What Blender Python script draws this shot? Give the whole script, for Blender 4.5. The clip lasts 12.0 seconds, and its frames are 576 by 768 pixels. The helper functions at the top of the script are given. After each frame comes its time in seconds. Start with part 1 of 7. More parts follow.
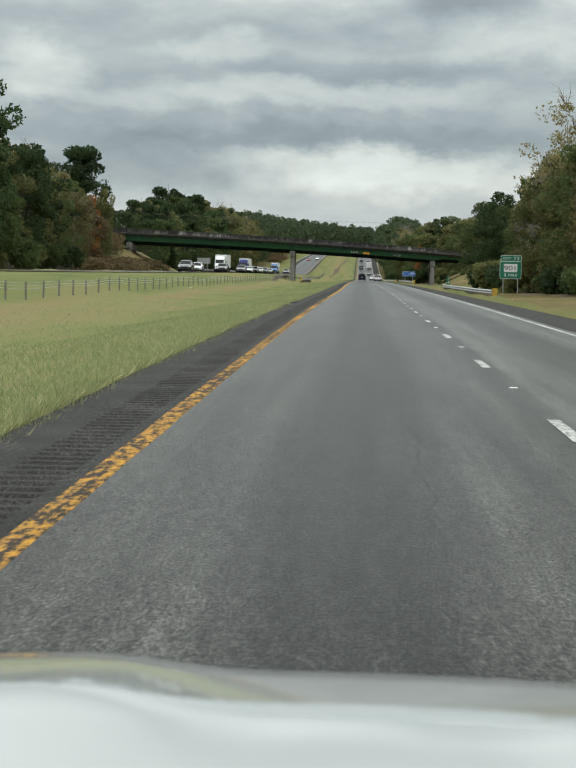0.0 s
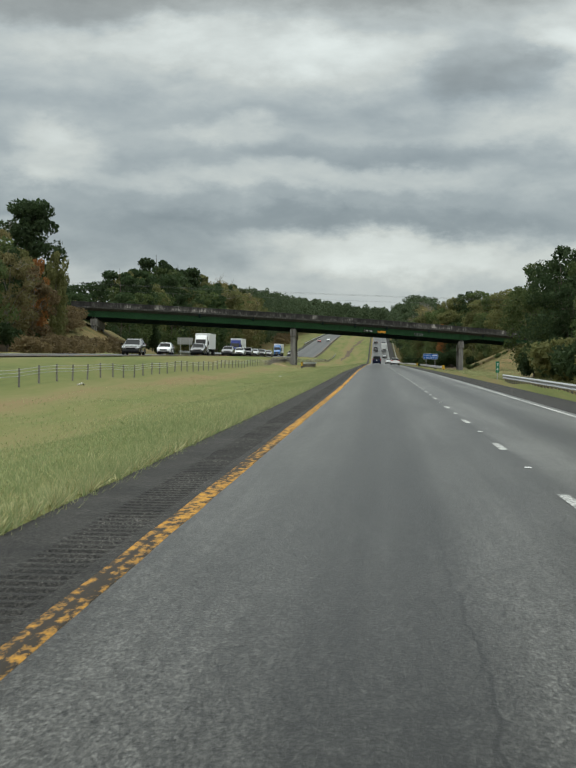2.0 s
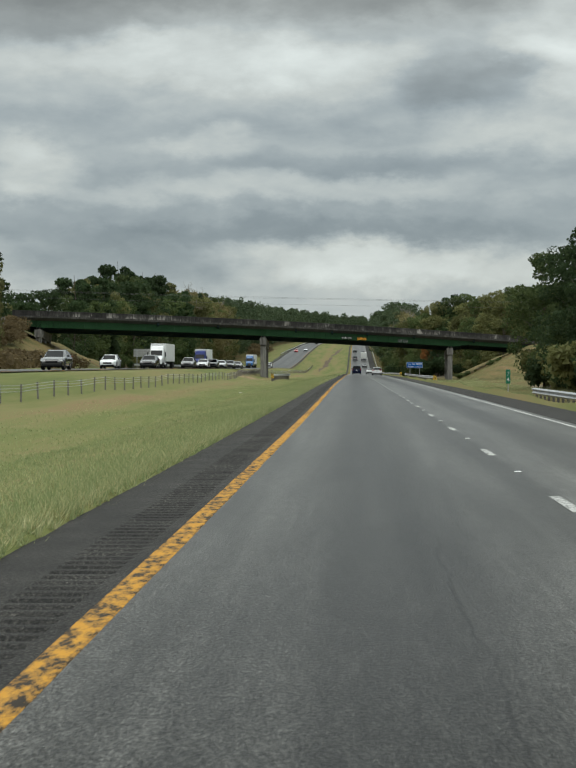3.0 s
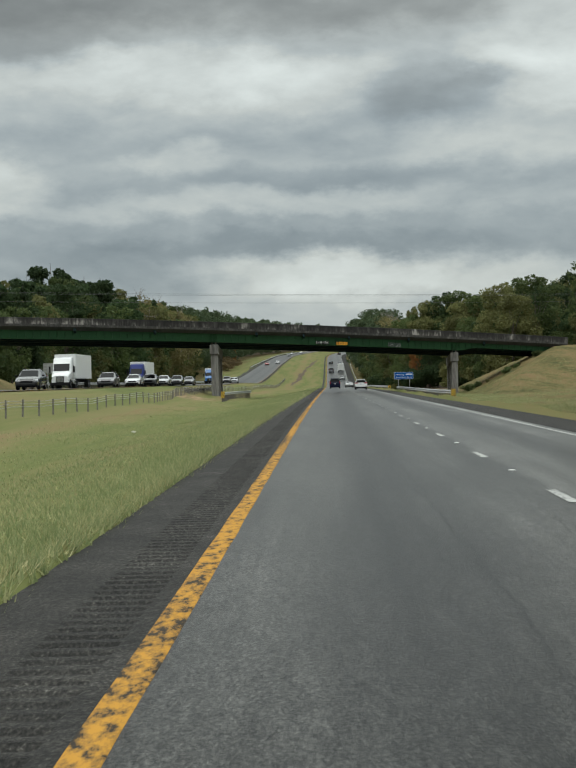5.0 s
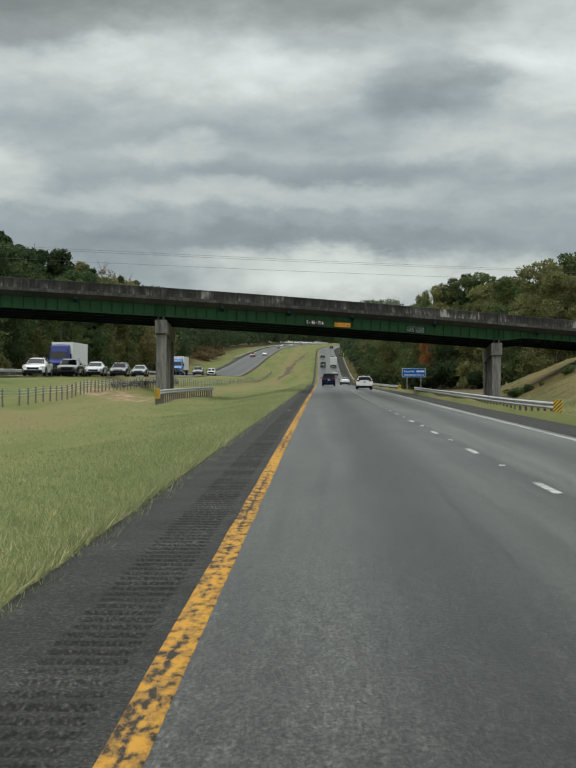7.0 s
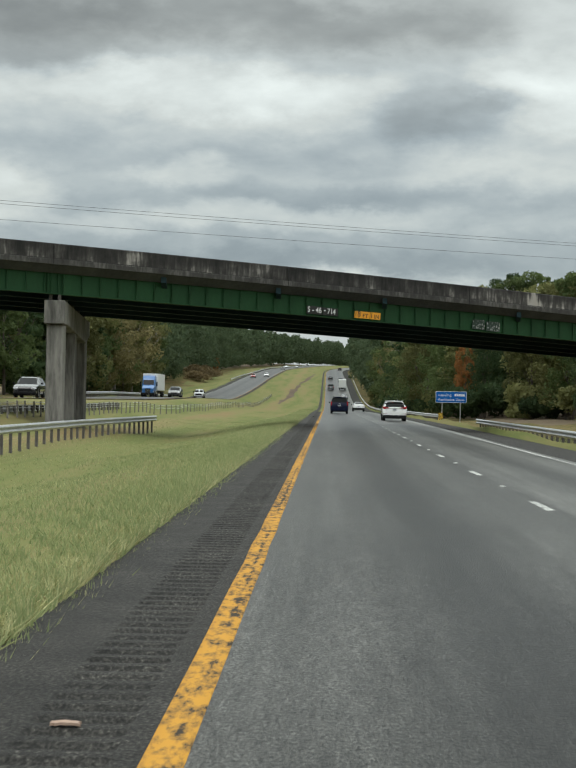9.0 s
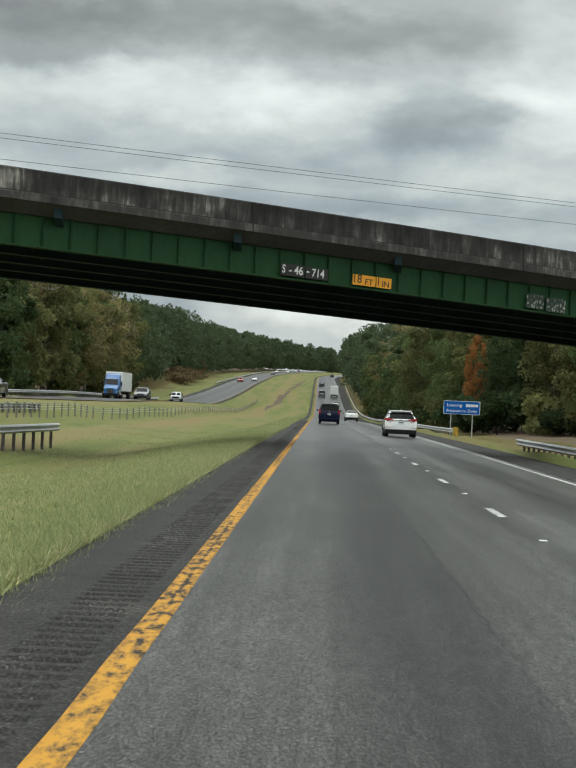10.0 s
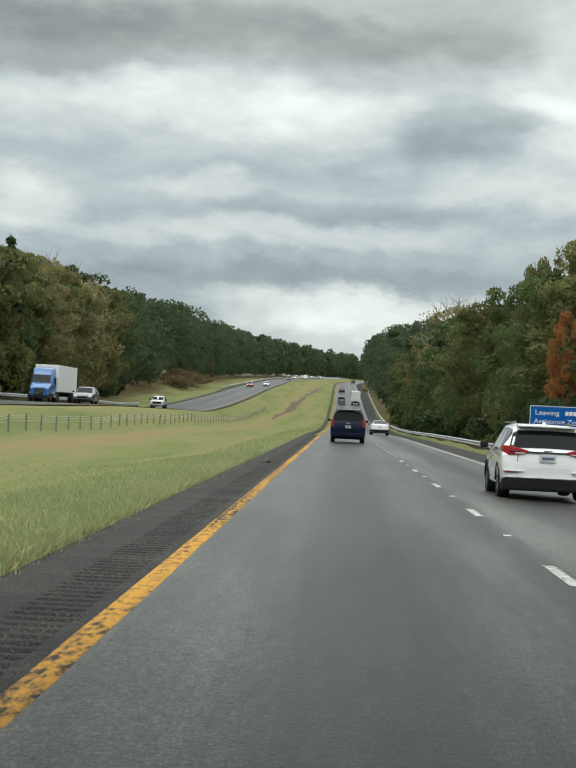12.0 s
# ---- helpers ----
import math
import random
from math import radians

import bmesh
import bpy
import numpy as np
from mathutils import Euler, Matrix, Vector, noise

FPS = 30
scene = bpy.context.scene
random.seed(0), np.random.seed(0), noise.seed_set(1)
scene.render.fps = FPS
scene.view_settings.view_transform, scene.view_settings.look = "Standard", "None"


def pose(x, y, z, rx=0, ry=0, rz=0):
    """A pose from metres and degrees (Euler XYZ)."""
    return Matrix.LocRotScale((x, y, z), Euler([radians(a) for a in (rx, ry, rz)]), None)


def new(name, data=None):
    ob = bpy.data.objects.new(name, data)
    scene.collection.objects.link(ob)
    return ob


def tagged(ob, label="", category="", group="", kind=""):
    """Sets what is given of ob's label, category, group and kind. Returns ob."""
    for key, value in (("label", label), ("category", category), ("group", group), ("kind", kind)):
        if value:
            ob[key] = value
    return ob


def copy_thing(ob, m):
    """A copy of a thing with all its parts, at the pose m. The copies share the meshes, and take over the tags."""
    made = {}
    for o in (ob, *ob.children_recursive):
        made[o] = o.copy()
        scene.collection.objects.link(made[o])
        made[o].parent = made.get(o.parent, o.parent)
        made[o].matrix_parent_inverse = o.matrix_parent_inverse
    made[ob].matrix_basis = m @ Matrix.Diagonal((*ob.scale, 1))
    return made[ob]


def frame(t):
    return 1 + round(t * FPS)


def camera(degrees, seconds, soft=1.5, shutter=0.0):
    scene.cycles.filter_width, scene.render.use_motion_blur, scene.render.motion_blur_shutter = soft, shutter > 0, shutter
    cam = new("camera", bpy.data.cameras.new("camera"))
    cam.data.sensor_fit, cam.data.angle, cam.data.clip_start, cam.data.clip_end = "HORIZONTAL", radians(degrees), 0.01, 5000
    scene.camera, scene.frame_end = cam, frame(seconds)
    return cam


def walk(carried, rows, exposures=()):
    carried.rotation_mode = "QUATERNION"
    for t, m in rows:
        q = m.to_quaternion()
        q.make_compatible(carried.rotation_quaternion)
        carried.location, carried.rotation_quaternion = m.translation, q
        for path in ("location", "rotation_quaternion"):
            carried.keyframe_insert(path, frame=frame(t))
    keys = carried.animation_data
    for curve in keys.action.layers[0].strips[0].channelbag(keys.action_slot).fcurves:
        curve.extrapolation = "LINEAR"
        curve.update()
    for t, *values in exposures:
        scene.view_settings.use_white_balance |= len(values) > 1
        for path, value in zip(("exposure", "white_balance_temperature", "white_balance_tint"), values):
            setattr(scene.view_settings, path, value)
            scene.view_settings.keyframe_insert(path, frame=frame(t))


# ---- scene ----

# ---------------------------------------------------------------- camera
cam = camera(17.592, 12.0, soft=1.8, shutter=0.02)
PATH = [
    (0.0, 1.786, 0.000, 1.452, 2.183, -3.421, 1.056),
    (0.5, 1.752, 17.354, 1.518, 2.543, -2.933, 1.047),
    (1.0, 1.756, 34.677, 1.571, 2.758, -2.234, 0.949),
    (1.5, 1.753, 51.971, 1.608, 2.796, -1.499, 0.918),
    (2.0, 1.723, 69.238, 1.629, 2.676, -0.910, 1.001),
    (2.5, 1.677, 86.481, 1.637, 2.312, -0.701, 0.701),
    (3.0, 1.600, 103.701, 1.634, 2.052, -0.565, -0.060),
    (4.8, 1.176, 165.544, 1.610, 1.348, -0.142, -1.266),
    (5.0, 1.132, 172.404, 1.609, 1.295, -0.144, -1.491),
    (5.5, 1.010, 189.545, 1.609, 1.128, -0.115, -0.583),
    (6.0, 0.931, 206.678, 1.609, 1.016, -0.192, -0.095),
    (6.5, 0.872, 223.803, 1.608, 0.947, -0.252, 0.415),
    (6.7, 0.839, 230.652, 1.606, 0.911, -0.270, 0.468),
    (8.3, 0.437, 285.432, 1.558, 1.758, -0.727, -0.507),
    (8.5, 0.471, 292.280, 1.549, 1.909, 0.135, 0.026),
    (9.0, 0.626, 309.404, 1.521, 1.209, 0.377, 0.992),
    (9.5, 0.820, 326.534, 1.492, 0.794, 0.324, 1.990),
    (10.0, 1.023, 343.673, 1.463, 0.979, 0.586, 2.508),
    (10.5, 1.202, 360.822, 1.434, 1.300, 0.780, 2.224),
    (11.0, 1.338, 377.983, 1.407, 1.601, 0.836, 2.305),
    (11.5, 1.463, 395.160, 1.381, 1.772, 0.865, 2.315),
    (12.0, 1.544, 412.355, 1.356, 1.645, 0.816, 2.726),
]


def cam_pose(x, y, z, yaw, pitch, roll):
    return pose(x, y, z, 0, 0, yaw) @ pose(0, 0, 0, 90 + pitch) @ pose(0, 0, 0, 0, 0, roll)


walk(cam, [(t, cam_pose(x, y, z, yaw, pitch, roll)) for t, x, y, z, yaw, pitch, roll in PATH],
     exposures=[(0.0, 0.12), (1.0, 0.10), (2.5, -0.08), (6.5, -0.12), (8.5, 0.10), (10.3, 0.12), (11.0, 0.46), (11.5, 0.56), (11.8, 0.36), (12.0, 0.26)])

# ---------------------------------------------------------------- world and sun
SUN_UP, SUN_ROUND = 56.0, 200.0


def make_world():
    w = bpy.data.worlds.new("overcast_sky")
    scene.world = w
    w.use_nodes = True
    nt = w.node_tree
    nt.nodes.clear()
    N, L = nt.nodes.new, nt.links.new
    out, bg = N("ShaderNodeOutputWorld"), N("ShaderNodeBackground")
    L(bg.outputs[0], out.inputs[0])
    sky = N("ShaderNodeTexSky")
    sky.sky_type, sky.sun_disc = "NISHITA", False
    sky.sun_elevation, sky.sun_rotation = radians(SUN_UP), radians(SUN_ROUND)
    dim = N("ShaderNodeVectorMath")
    dim.operation = "SCALE"
    dim.inputs[3].default_value = 0.10
    L(sky.outputs[0], dim.inputs[0])
    tc, sep = N("ShaderNodeTexCoord"), N("ShaderNodeSeparateXYZ")
    L(tc.outputs["Generated"], sep.inputs[0])
    up = N("ShaderNodeMath")
    up.operation = "MAXIMUM"
    up.inputs[1].default_value = 0.0
    L(sep.outputs[2], up.inputs[0])

    def cloud(scale, detail, rough, distort, shift):
        mp = N("ShaderNodeMapping")
        mp.inputs["Location"].default_value = shift
        mp.inputs["Scale"].default_value = scale
        L(tc.outputs["Generated"], mp.inputs[0])
        n = N("ShaderNodeTexNoise")
        n.inputs["Scale"].default_value = 1.0
        n.inputs["Detail"].default_value = detail
        n.inputs["Roughness"].default_value = rough
        n.inputs["Distortion"].default_value = distort
        L(mp.outputs[0], n.inputs["Vector"])
        return n.outputs[0]

    def mad(a, k, b):
        q = N("ShaderNodeMath")
        q.operation = "MULTIPLY_ADD"
        q.inputs[1].default_value = k
        L(a, q.inputs[0])
        if isinstance(b, float):
            q.inputs[2].default_value = b
        else:
            L(b, q.inputs[2])
        return q.outputs[0]

    # the direction, stirred by two scales of billow, so that the masses of cloud have soft lobed edges
    def stir(seen, scale, amount, detail, rough):
        mp, n, c, v = N("ShaderNodeMapping"), N("ShaderNodeTexNoise"), N("ShaderNodeVectorMath"), N("ShaderNodeVectorMath")
        mp.inputs["Scale"].default_value = scale
        n.inputs["Scale"].default_value, n.inputs["Detail"].default_value, n.inputs["Roughness"].default_value = 1.0, detail, rough
        L(tc.outputs["Generated"], mp.inputs[0])
        L(mp.outputs[0], n.inputs["Vector"])
        c.operation, c.inputs[1].default_value = "SUBTRACT", (0.5, 0.5, 0.5)
        L(n.outputs["Color"], c.inputs[0])
        v.operation, v.inputs[1].default_value = "MULTIPLY_ADD", amount
        L(c.outputs[0], v.inputs[0])
        L(seen, v.inputs[2])
        return v.outputs[0]

    at = stir(tc.outputs["Generated"], (9, 9, 17), (0.07, 0, 0.045), 2, 0.5)
    at = stir(at, (38, 38, 72), (0.034, 0, 0.022), 6, 0.6)
    flat, hgt = N("ShaderNodeVectorMath"), N("ShaderNodeSeparateXYZ")
    flat.operation, flat.inputs[1].default_value = "MULTIPLY", (1, 0, 1)
    L(at, flat.inputs[0])
    L(flat.outputs[0], hgt.inputs[0])
    # brightness by height over the horizon
    wide = N("ShaderNodeMath")
    wide.operation, wide.inputs[1].default_value = "MULTIPLY", 4.0
    L(hgt.outputs[2], wide.inputs[0])
    ramp = N("ShaderNodeValToRGB")
    ramp.color_ramp.interpolation = "EASE"
    e = ramp.color_ramp.elements
    bands = [(0.0, 0.46), (0.12, 0.53), (0.19, 0.55), (0.245, 0.50), (0.29, 0.37), (0.33, 0.40), (0.37, 0.48), (0.41, 0.42), (0.47, 0.49), (0.52, 0.43),
             (0.58, 0.54), (0.66, 0.62), (0.73, 0.52), (0.80, 0.42), (0.90, 0.50), (1.0, 0.60)]
    while len(e) < len(bands):
        e.new(0.5)
    for k, (p, c) in enumerate(bands):
        e[k].position, e[k].color = p, (c, c, c, 1)
    L(wide.outputs[0], ramp.inputs[0])
    light = N("ShaderNodeSeparateColor")
    L(ramp.outputs[0], light.inputs[0])
    total = light.outputs[0]
    # single masses of cloud: bearing, height, half width, half height, brightness
    for bearing, high, across, tall, gain_of in (
            (-0.085, 0.163, 0.105, 0.017, 0.11), (-0.010, 0.156, 0.070, 0.016, 0.06), (0.060, 0.150, 0.038, 0.024, -0.19), (-0.165, 0.188, 0.080, 0.026, -0.16),
            (0.130, 0.182, 0.056, 0.046, 0.20), (-0.170, 0.104, 0.032, 0.018, 0.18), (-0.082, 0.121, 0.022, 0.010, 0.11), (0.000, 0.056, 0.075, 0.014, 0.20),
            (0.105, 0.056, 0.070, 0.010, 0.08), (-0.120, 0.056, 0.065, 0.016, -0.15), (-0.020, 0.073, 0.120, 0.007, -0.05), (-0.030, 0.093, 0.110, 0.009, 0.08),
            (0.010, 0.108, 0.080, 0.009, -0.07), (0.110, 0.128, 0.060, 0.024, 0.12), (-0.020, 0.196, 0.100, 0.014, -0.10)):
        off, size, far, lobe = N("ShaderNodeVectorMath"), N("ShaderNodeVectorMath"), N("ShaderNodeVectorMath"), N("ShaderNodeMapRange")
        off.operation, off.inputs[1].default_value = "SUBTRACT", (bearing, 0, high)
        size.operation, size.inputs[1].default_value = "MULTIPLY", (1 / across, 0, 1 / tall)
        far.operation = "LENGTH"
        L(flat.outputs[0], off.inputs[0])
        L(off.outputs[0], size.inputs[0])
        L(size.outputs[0], far.inputs[0])
        lobe.interpolation_type = "SMOOTHSTEP"
        lobe.inputs[1].default_value, lobe.inputs[2].default_value = 0.45, 1.25
        lobe.inputs[3].default_value, lobe.inputs[4].default_value = gain_of, 0.0
        L(far.outputs["Value"], lobe.inputs[0])
        total = mad(lobe.outputs[0], 1.0, total)
    # billows over all of it
    puff = cloud((22.0, 22.0, 60.0), 6, 0.55, 0.3, (2.1, 4.4, 0.8))
    lump = cloud((70.0, 70.0, 130.0), 4, 0.5, 0.0, (5.2, 1.1, 3.3))
    shade = mad(puff, 0.50, mad(lump, 0.16, 0.67))
    grey = N("ShaderNodeMath")
    grey.operation = "MULTIPLY"
    L(total, grey.inputs[0])
    L(shade, grey.inputs[1])
    hue = N("ShaderNodeMix")
    hue.data_type = "RGBA"
    hue.inputs[6].default_value, hue.inputs[7].default_value = (0.83, 1.0, 1.09, 1), (0.945, 1.02, 0.985, 1)
    tint = N("ShaderNodeMapRange")
    tint.inputs[1].default_value, tint.inputs[2].default_value = 0.28, 0.62
    L(grey.outputs[0], tint.inputs[0])
    higher = N("ShaderNodeMapRange")
    higher.inputs[1].default_value, higher.inputs[2].default_value = 0.11, 0.19
    L(up.outputs[0], higher.inputs[0])
    both = N("ShaderNodeMath")
    both.operation = "MAXIMUM"
    L(tint.outputs[0], both.inputs[0])
    L(higher.outputs[0], both.inputs[1])
    L(both.outputs[0], hue.inputs[0])
    tone = N("ShaderNodeVectorMath")
    tone.operation = "SCALE"
    L(hue.outputs[2], tone.inputs[0])
    L(grey.outputs[0], tone.inputs[3])
    # overcast: the zenith is brighter than the horizon
    gain = N("ShaderNodeMapRange")
    gain.inputs[1].default_value, gain.inputs[2].default_value = 0.24, 0.8
    gain.inputs[3].default_value, gain.inputs[4].default_value = 1.0, 3.2
    L(up.outputs[0], gain.inputs[0])
    br = N("ShaderNodeVectorMath")
    br.operation = "SCALE"
    L(tone.outputs[0], br.inputs[0])
    L(gain.outputs[0], br.inputs[3])
    blend = N("ShaderNodeMix")
    blend.data_type = "RGBA"
    blend.inputs[0].default_value = 0.93
    L(dim.outputs[0], blend.inputs[6])
    L(br.outputs[0], blend.inputs[7])
    L(blend.outputs[2], bg.inputs[0])
    bg.inputs[1].default_value = 1.0


make_world()
sun = new("sun", bpy.data.lights.new("sun", "SUN"))
sun.data.energy, sun.data.angle, sun.data.color = 0.55, radians(35), (1.0, 0.97, 0.92)
sun.matrix_world = pose(0, 0, 60, 90 - SUN_UP, 0, 180 - SUN_ROUND)

# ---------------------------------------------------------------- materials
MATS = {}


def ramp_of(nt, stops, interp="LINEAR"):
    r = nt.nodes.new("ShaderNodeValToRGB")
    r.color_ramp.interpolation = interp
    e = r.color_ramp.elements
    while len(e) < len(stops):
        e.new(0.5)
    for k, (p, c) in enumerate(stops):
        e[k].position, e[k].color = p, (*c, 1)
    return r


def material(name, stops, rough=0.8, metal=0.0, scale=(1, 1, 1), size=4.0, fine=40.0, fine_mix=0.35, bump=0.0,
             bump_dist=0.02, spec=0.5, per=None, per_mix=0.5, coord="Object", coat=0.0, rough_var=0.0, trans=0.0):
    """Two scales of noise through a ramp of colours, with bump; per: 'object' or 'island' adds a random shift."""
    if name in MATS:
        return MATS[name]
    m = bpy.data.materials.new(name)
    m.use_nodes = True
    nt = m.node_tree
    N, L = nt.nodes.new, nt.links.new
    bsdf = nt.nodes["Principled BSDF"]
    bsdf.inputs["Roughness"].default_value = rough
    bsdf.inputs["Metallic"].default_value = metal
    bsdf.inputs["Specular IOR Level"].default_value = spec
    bsdf.inputs["Coat Weight"].default_value = coat
    bsdf.inputs["Coat Roughness"].default_value = 0.05
    bsdf.inputs["Transmission Weight"].default_value = trans
    tc, mp = N("ShaderNodeTexCoord"), N("ShaderNodeMapping")
    mp.inputs["Scale"].default_value = scale
    L(tc.outputs[coord], mp.inputs[0])
    a, b = N("ShaderNodeTexNoise"), N("ShaderNodeTexNoise")
    for n, s in ((a, size), (b, fine)):
        n.inputs["Scale"].default_value = s
        n.inputs["Detail"].default_value = 6
        n.inputs["Roughness"].default_value = 0.6
        L(mp.outputs[0], n.inputs["Vector"])
    mix = N("ShaderNodeMix")
    mix.inputs[0].default_value = fine_mix
    L(a.outputs[0], mix.inputs[2])
    L(b.outputs[0], mix.inputs[3])
    fac = mix.outputs[0]
    if per:
        rnd = N("ShaderNodeObjectInfo").outputs["Random"] if per == "object" else N("ShaderNodeNewGeometry").outputs["Random Per Island"]
        m2 = N("ShaderNodeMix")
        m2.inputs[0].default_value = per_mix
        L(fac, m2.inputs[2])
        L(rnd, m2.inputs[3])
        fac = m2.outputs[0]
    r = ramp_of(nt, stops)
    L(fac, r.inputs[0])
    L(r.outputs[0], bsdf.inputs["Base Color"])
    if rough_var:
        rr = N("ShaderNodeMapRange")
        rr.inputs[3].default_value, rr.inputs[4].default_value = rough - rough_var, rough + rough_var
        L(b.outputs[0], rr.inputs[0])
        L(rr.outputs[0], bsdf.inputs["Roughness"])
    if bump:
        bp = N("ShaderNodeBump")
        bp.inputs["Strength"].default_value, bp.inputs["Distance"].default_value = bump, bump_dist
        L(b.outputs[0], bp.inputs["Height"])
        L(bp.outputs[0], bsdf.inputs["Normal"])
    MATS[name] = m
    return m


def plain(name, c, rough=0.5, metal=0.0, spec=0.5, coat=0.0, var=0.12, size=6.0, bump=0.0):
    lo, hi = tuple(v * (1 - var) for v in c), tuple(min(1, v * (1 + var)) for v in c)
    return material(name, [(0.3, lo), (0.7, hi)], rough=rough, metal=metal, spec=spec, coat=coat, size=size, fine=size * 12, bump=bump)


def see_through(m, colour, share):
    """Thin leaves let part of the light through."""
    nt = m.node_tree
    bsdf = nt.nodes["Principled BSDF"]
    tr, mx = nt.nodes.new("ShaderNodeBsdfTranslucent"), nt.nodes.new("ShaderNodeMixShader")
    out = next(n for n in nt.nodes if n.type == "OUTPUT_MATERIAL")
    mx.inputs[0].default_value = share
    nt.links.new(colour, tr.inputs[0])
    nt.links.new(bsdf.outputs[0], mx.inputs[1])
    nt.links.new(tr.outputs[0], mx.inputs[2])
    nt.links.new(mx.outputs[0], out.inputs[0])


def leaf_mat(name, lo, mid, hi):
    lo = tuple(a + 0.3 * (b - a) for a, b in zip(lo, mid))
    hi = tuple(a + 0.25 * (b - a) for a, b in zip(hi, mid))
    m = material(name, [(0.2, lo), (0.5, mid), (0.8, hi)], rough=0.75, size=0.30, fine=1.4, fine_mix=0.35, per="island", per_mix=0.16, spec=0.2)
    nt = m.node_tree
    bsdf = nt.nodes["Principled BSDF"]
    info, hsv = nt.nodes.new("ShaderNodeObjectInfo"), nt.nodes.new("ShaderNodeHueSaturation")
    col = bsdf.inputs["Base Color"].links[0].from_socket
    mr = nt.nodes.new("ShaderNodeMapRange")
    mr.inputs[3].default_value, mr.inputs[4].default_value = 0.7, 1.3
    nt.links.new(info.outputs["Random"], mr.inputs[0])
    nt.links.new(mr.outputs[0], hsv.inputs["Value"])
    nt.links.new(col, hsv.inputs["Color"])
    nt.links.new(hsv.outputs[0], bsdf.inputs["Base Color"])
    see_through(m, hsv.outputs[0], 0.45)
    return m


GRASS_STOPS = [(0.32, (0.085, 0.110, 0.036)), (0.45, (0.132, 0.146, 0.049)), (0.56, (0.172, 0.160, 0.065)), (0.74, (0.200, 0.145, 0.072))]
M_GROUND = material("grass_ground", GRASS_STOPS, rough=0.95, scale=(1, 0.045, 1), size=0.36, fine=3.4, fine_mix=0.3, bump=0.6, bump_dist=0.06, spec=0.1)


def dry_swale(m, middle, width, strength):
    """Grass dried to tan in broken swathes along the median's lowest line."""
    nt = m.node_tree
    N, L = nt.nodes.new, nt.links.new
    ramp = nt.nodes["Principled BSDF"].inputs["Base Color"].links[0].from_node
    fac = ramp.inputs[0].links[0].from_socket
    tc, sep, mp, n = N("ShaderNodeTexCoord"), N("ShaderNodeSeparateXYZ"), N("ShaderNodeMapping"), N("ShaderNodeTexNoise")
    L(tc.outputs["Object"], sep.inputs[0])
    mp.inputs["Scale"].default_value = (0.5, 0.05, 0)
    n.inputs["Scale"].default_value, n.inputs["Detail"].default_value = 1.0, 5
    L(tc.outputs["Object"], mp.inputs[0])
    L(mp.outputs[0], n.inputs["Vector"])
    off, ab, mr, mu, ad = (N("ShaderNodeMath"), N("ShaderNodeMath"), N("ShaderNodeMapRange"), N("ShaderNodeMath"), N("ShaderNodeMath"))
    off.operation, off.inputs[1].default_value = "SUBTRACT", middle
    L(sep.outputs[0], off.inputs[0])
    ab.operation = "ABSOLUTE"
    L(off.outputs[0], ab.inputs[0])
    mr.interpolation_type = "SMOOTHSTEP"
    mr.inputs[1].default_value, mr.inputs[2].default_value = 0.2, width
    mr.inputs[3].default_value, mr.inputs[4].default_value = strength, 0.0
    L(ab.outputs[0], mr.inputs[0])
    mu.operation = "MULTIPLY"
    L(mr.outputs[0], mu.inputs[0])
    L(n.outputs[0], mu.inputs[1])
    L(fac, ad.inputs[0])
    L(mu.outputs[0], ad.inputs[1])
    L(ad.outputs[0], ramp.inputs[0])


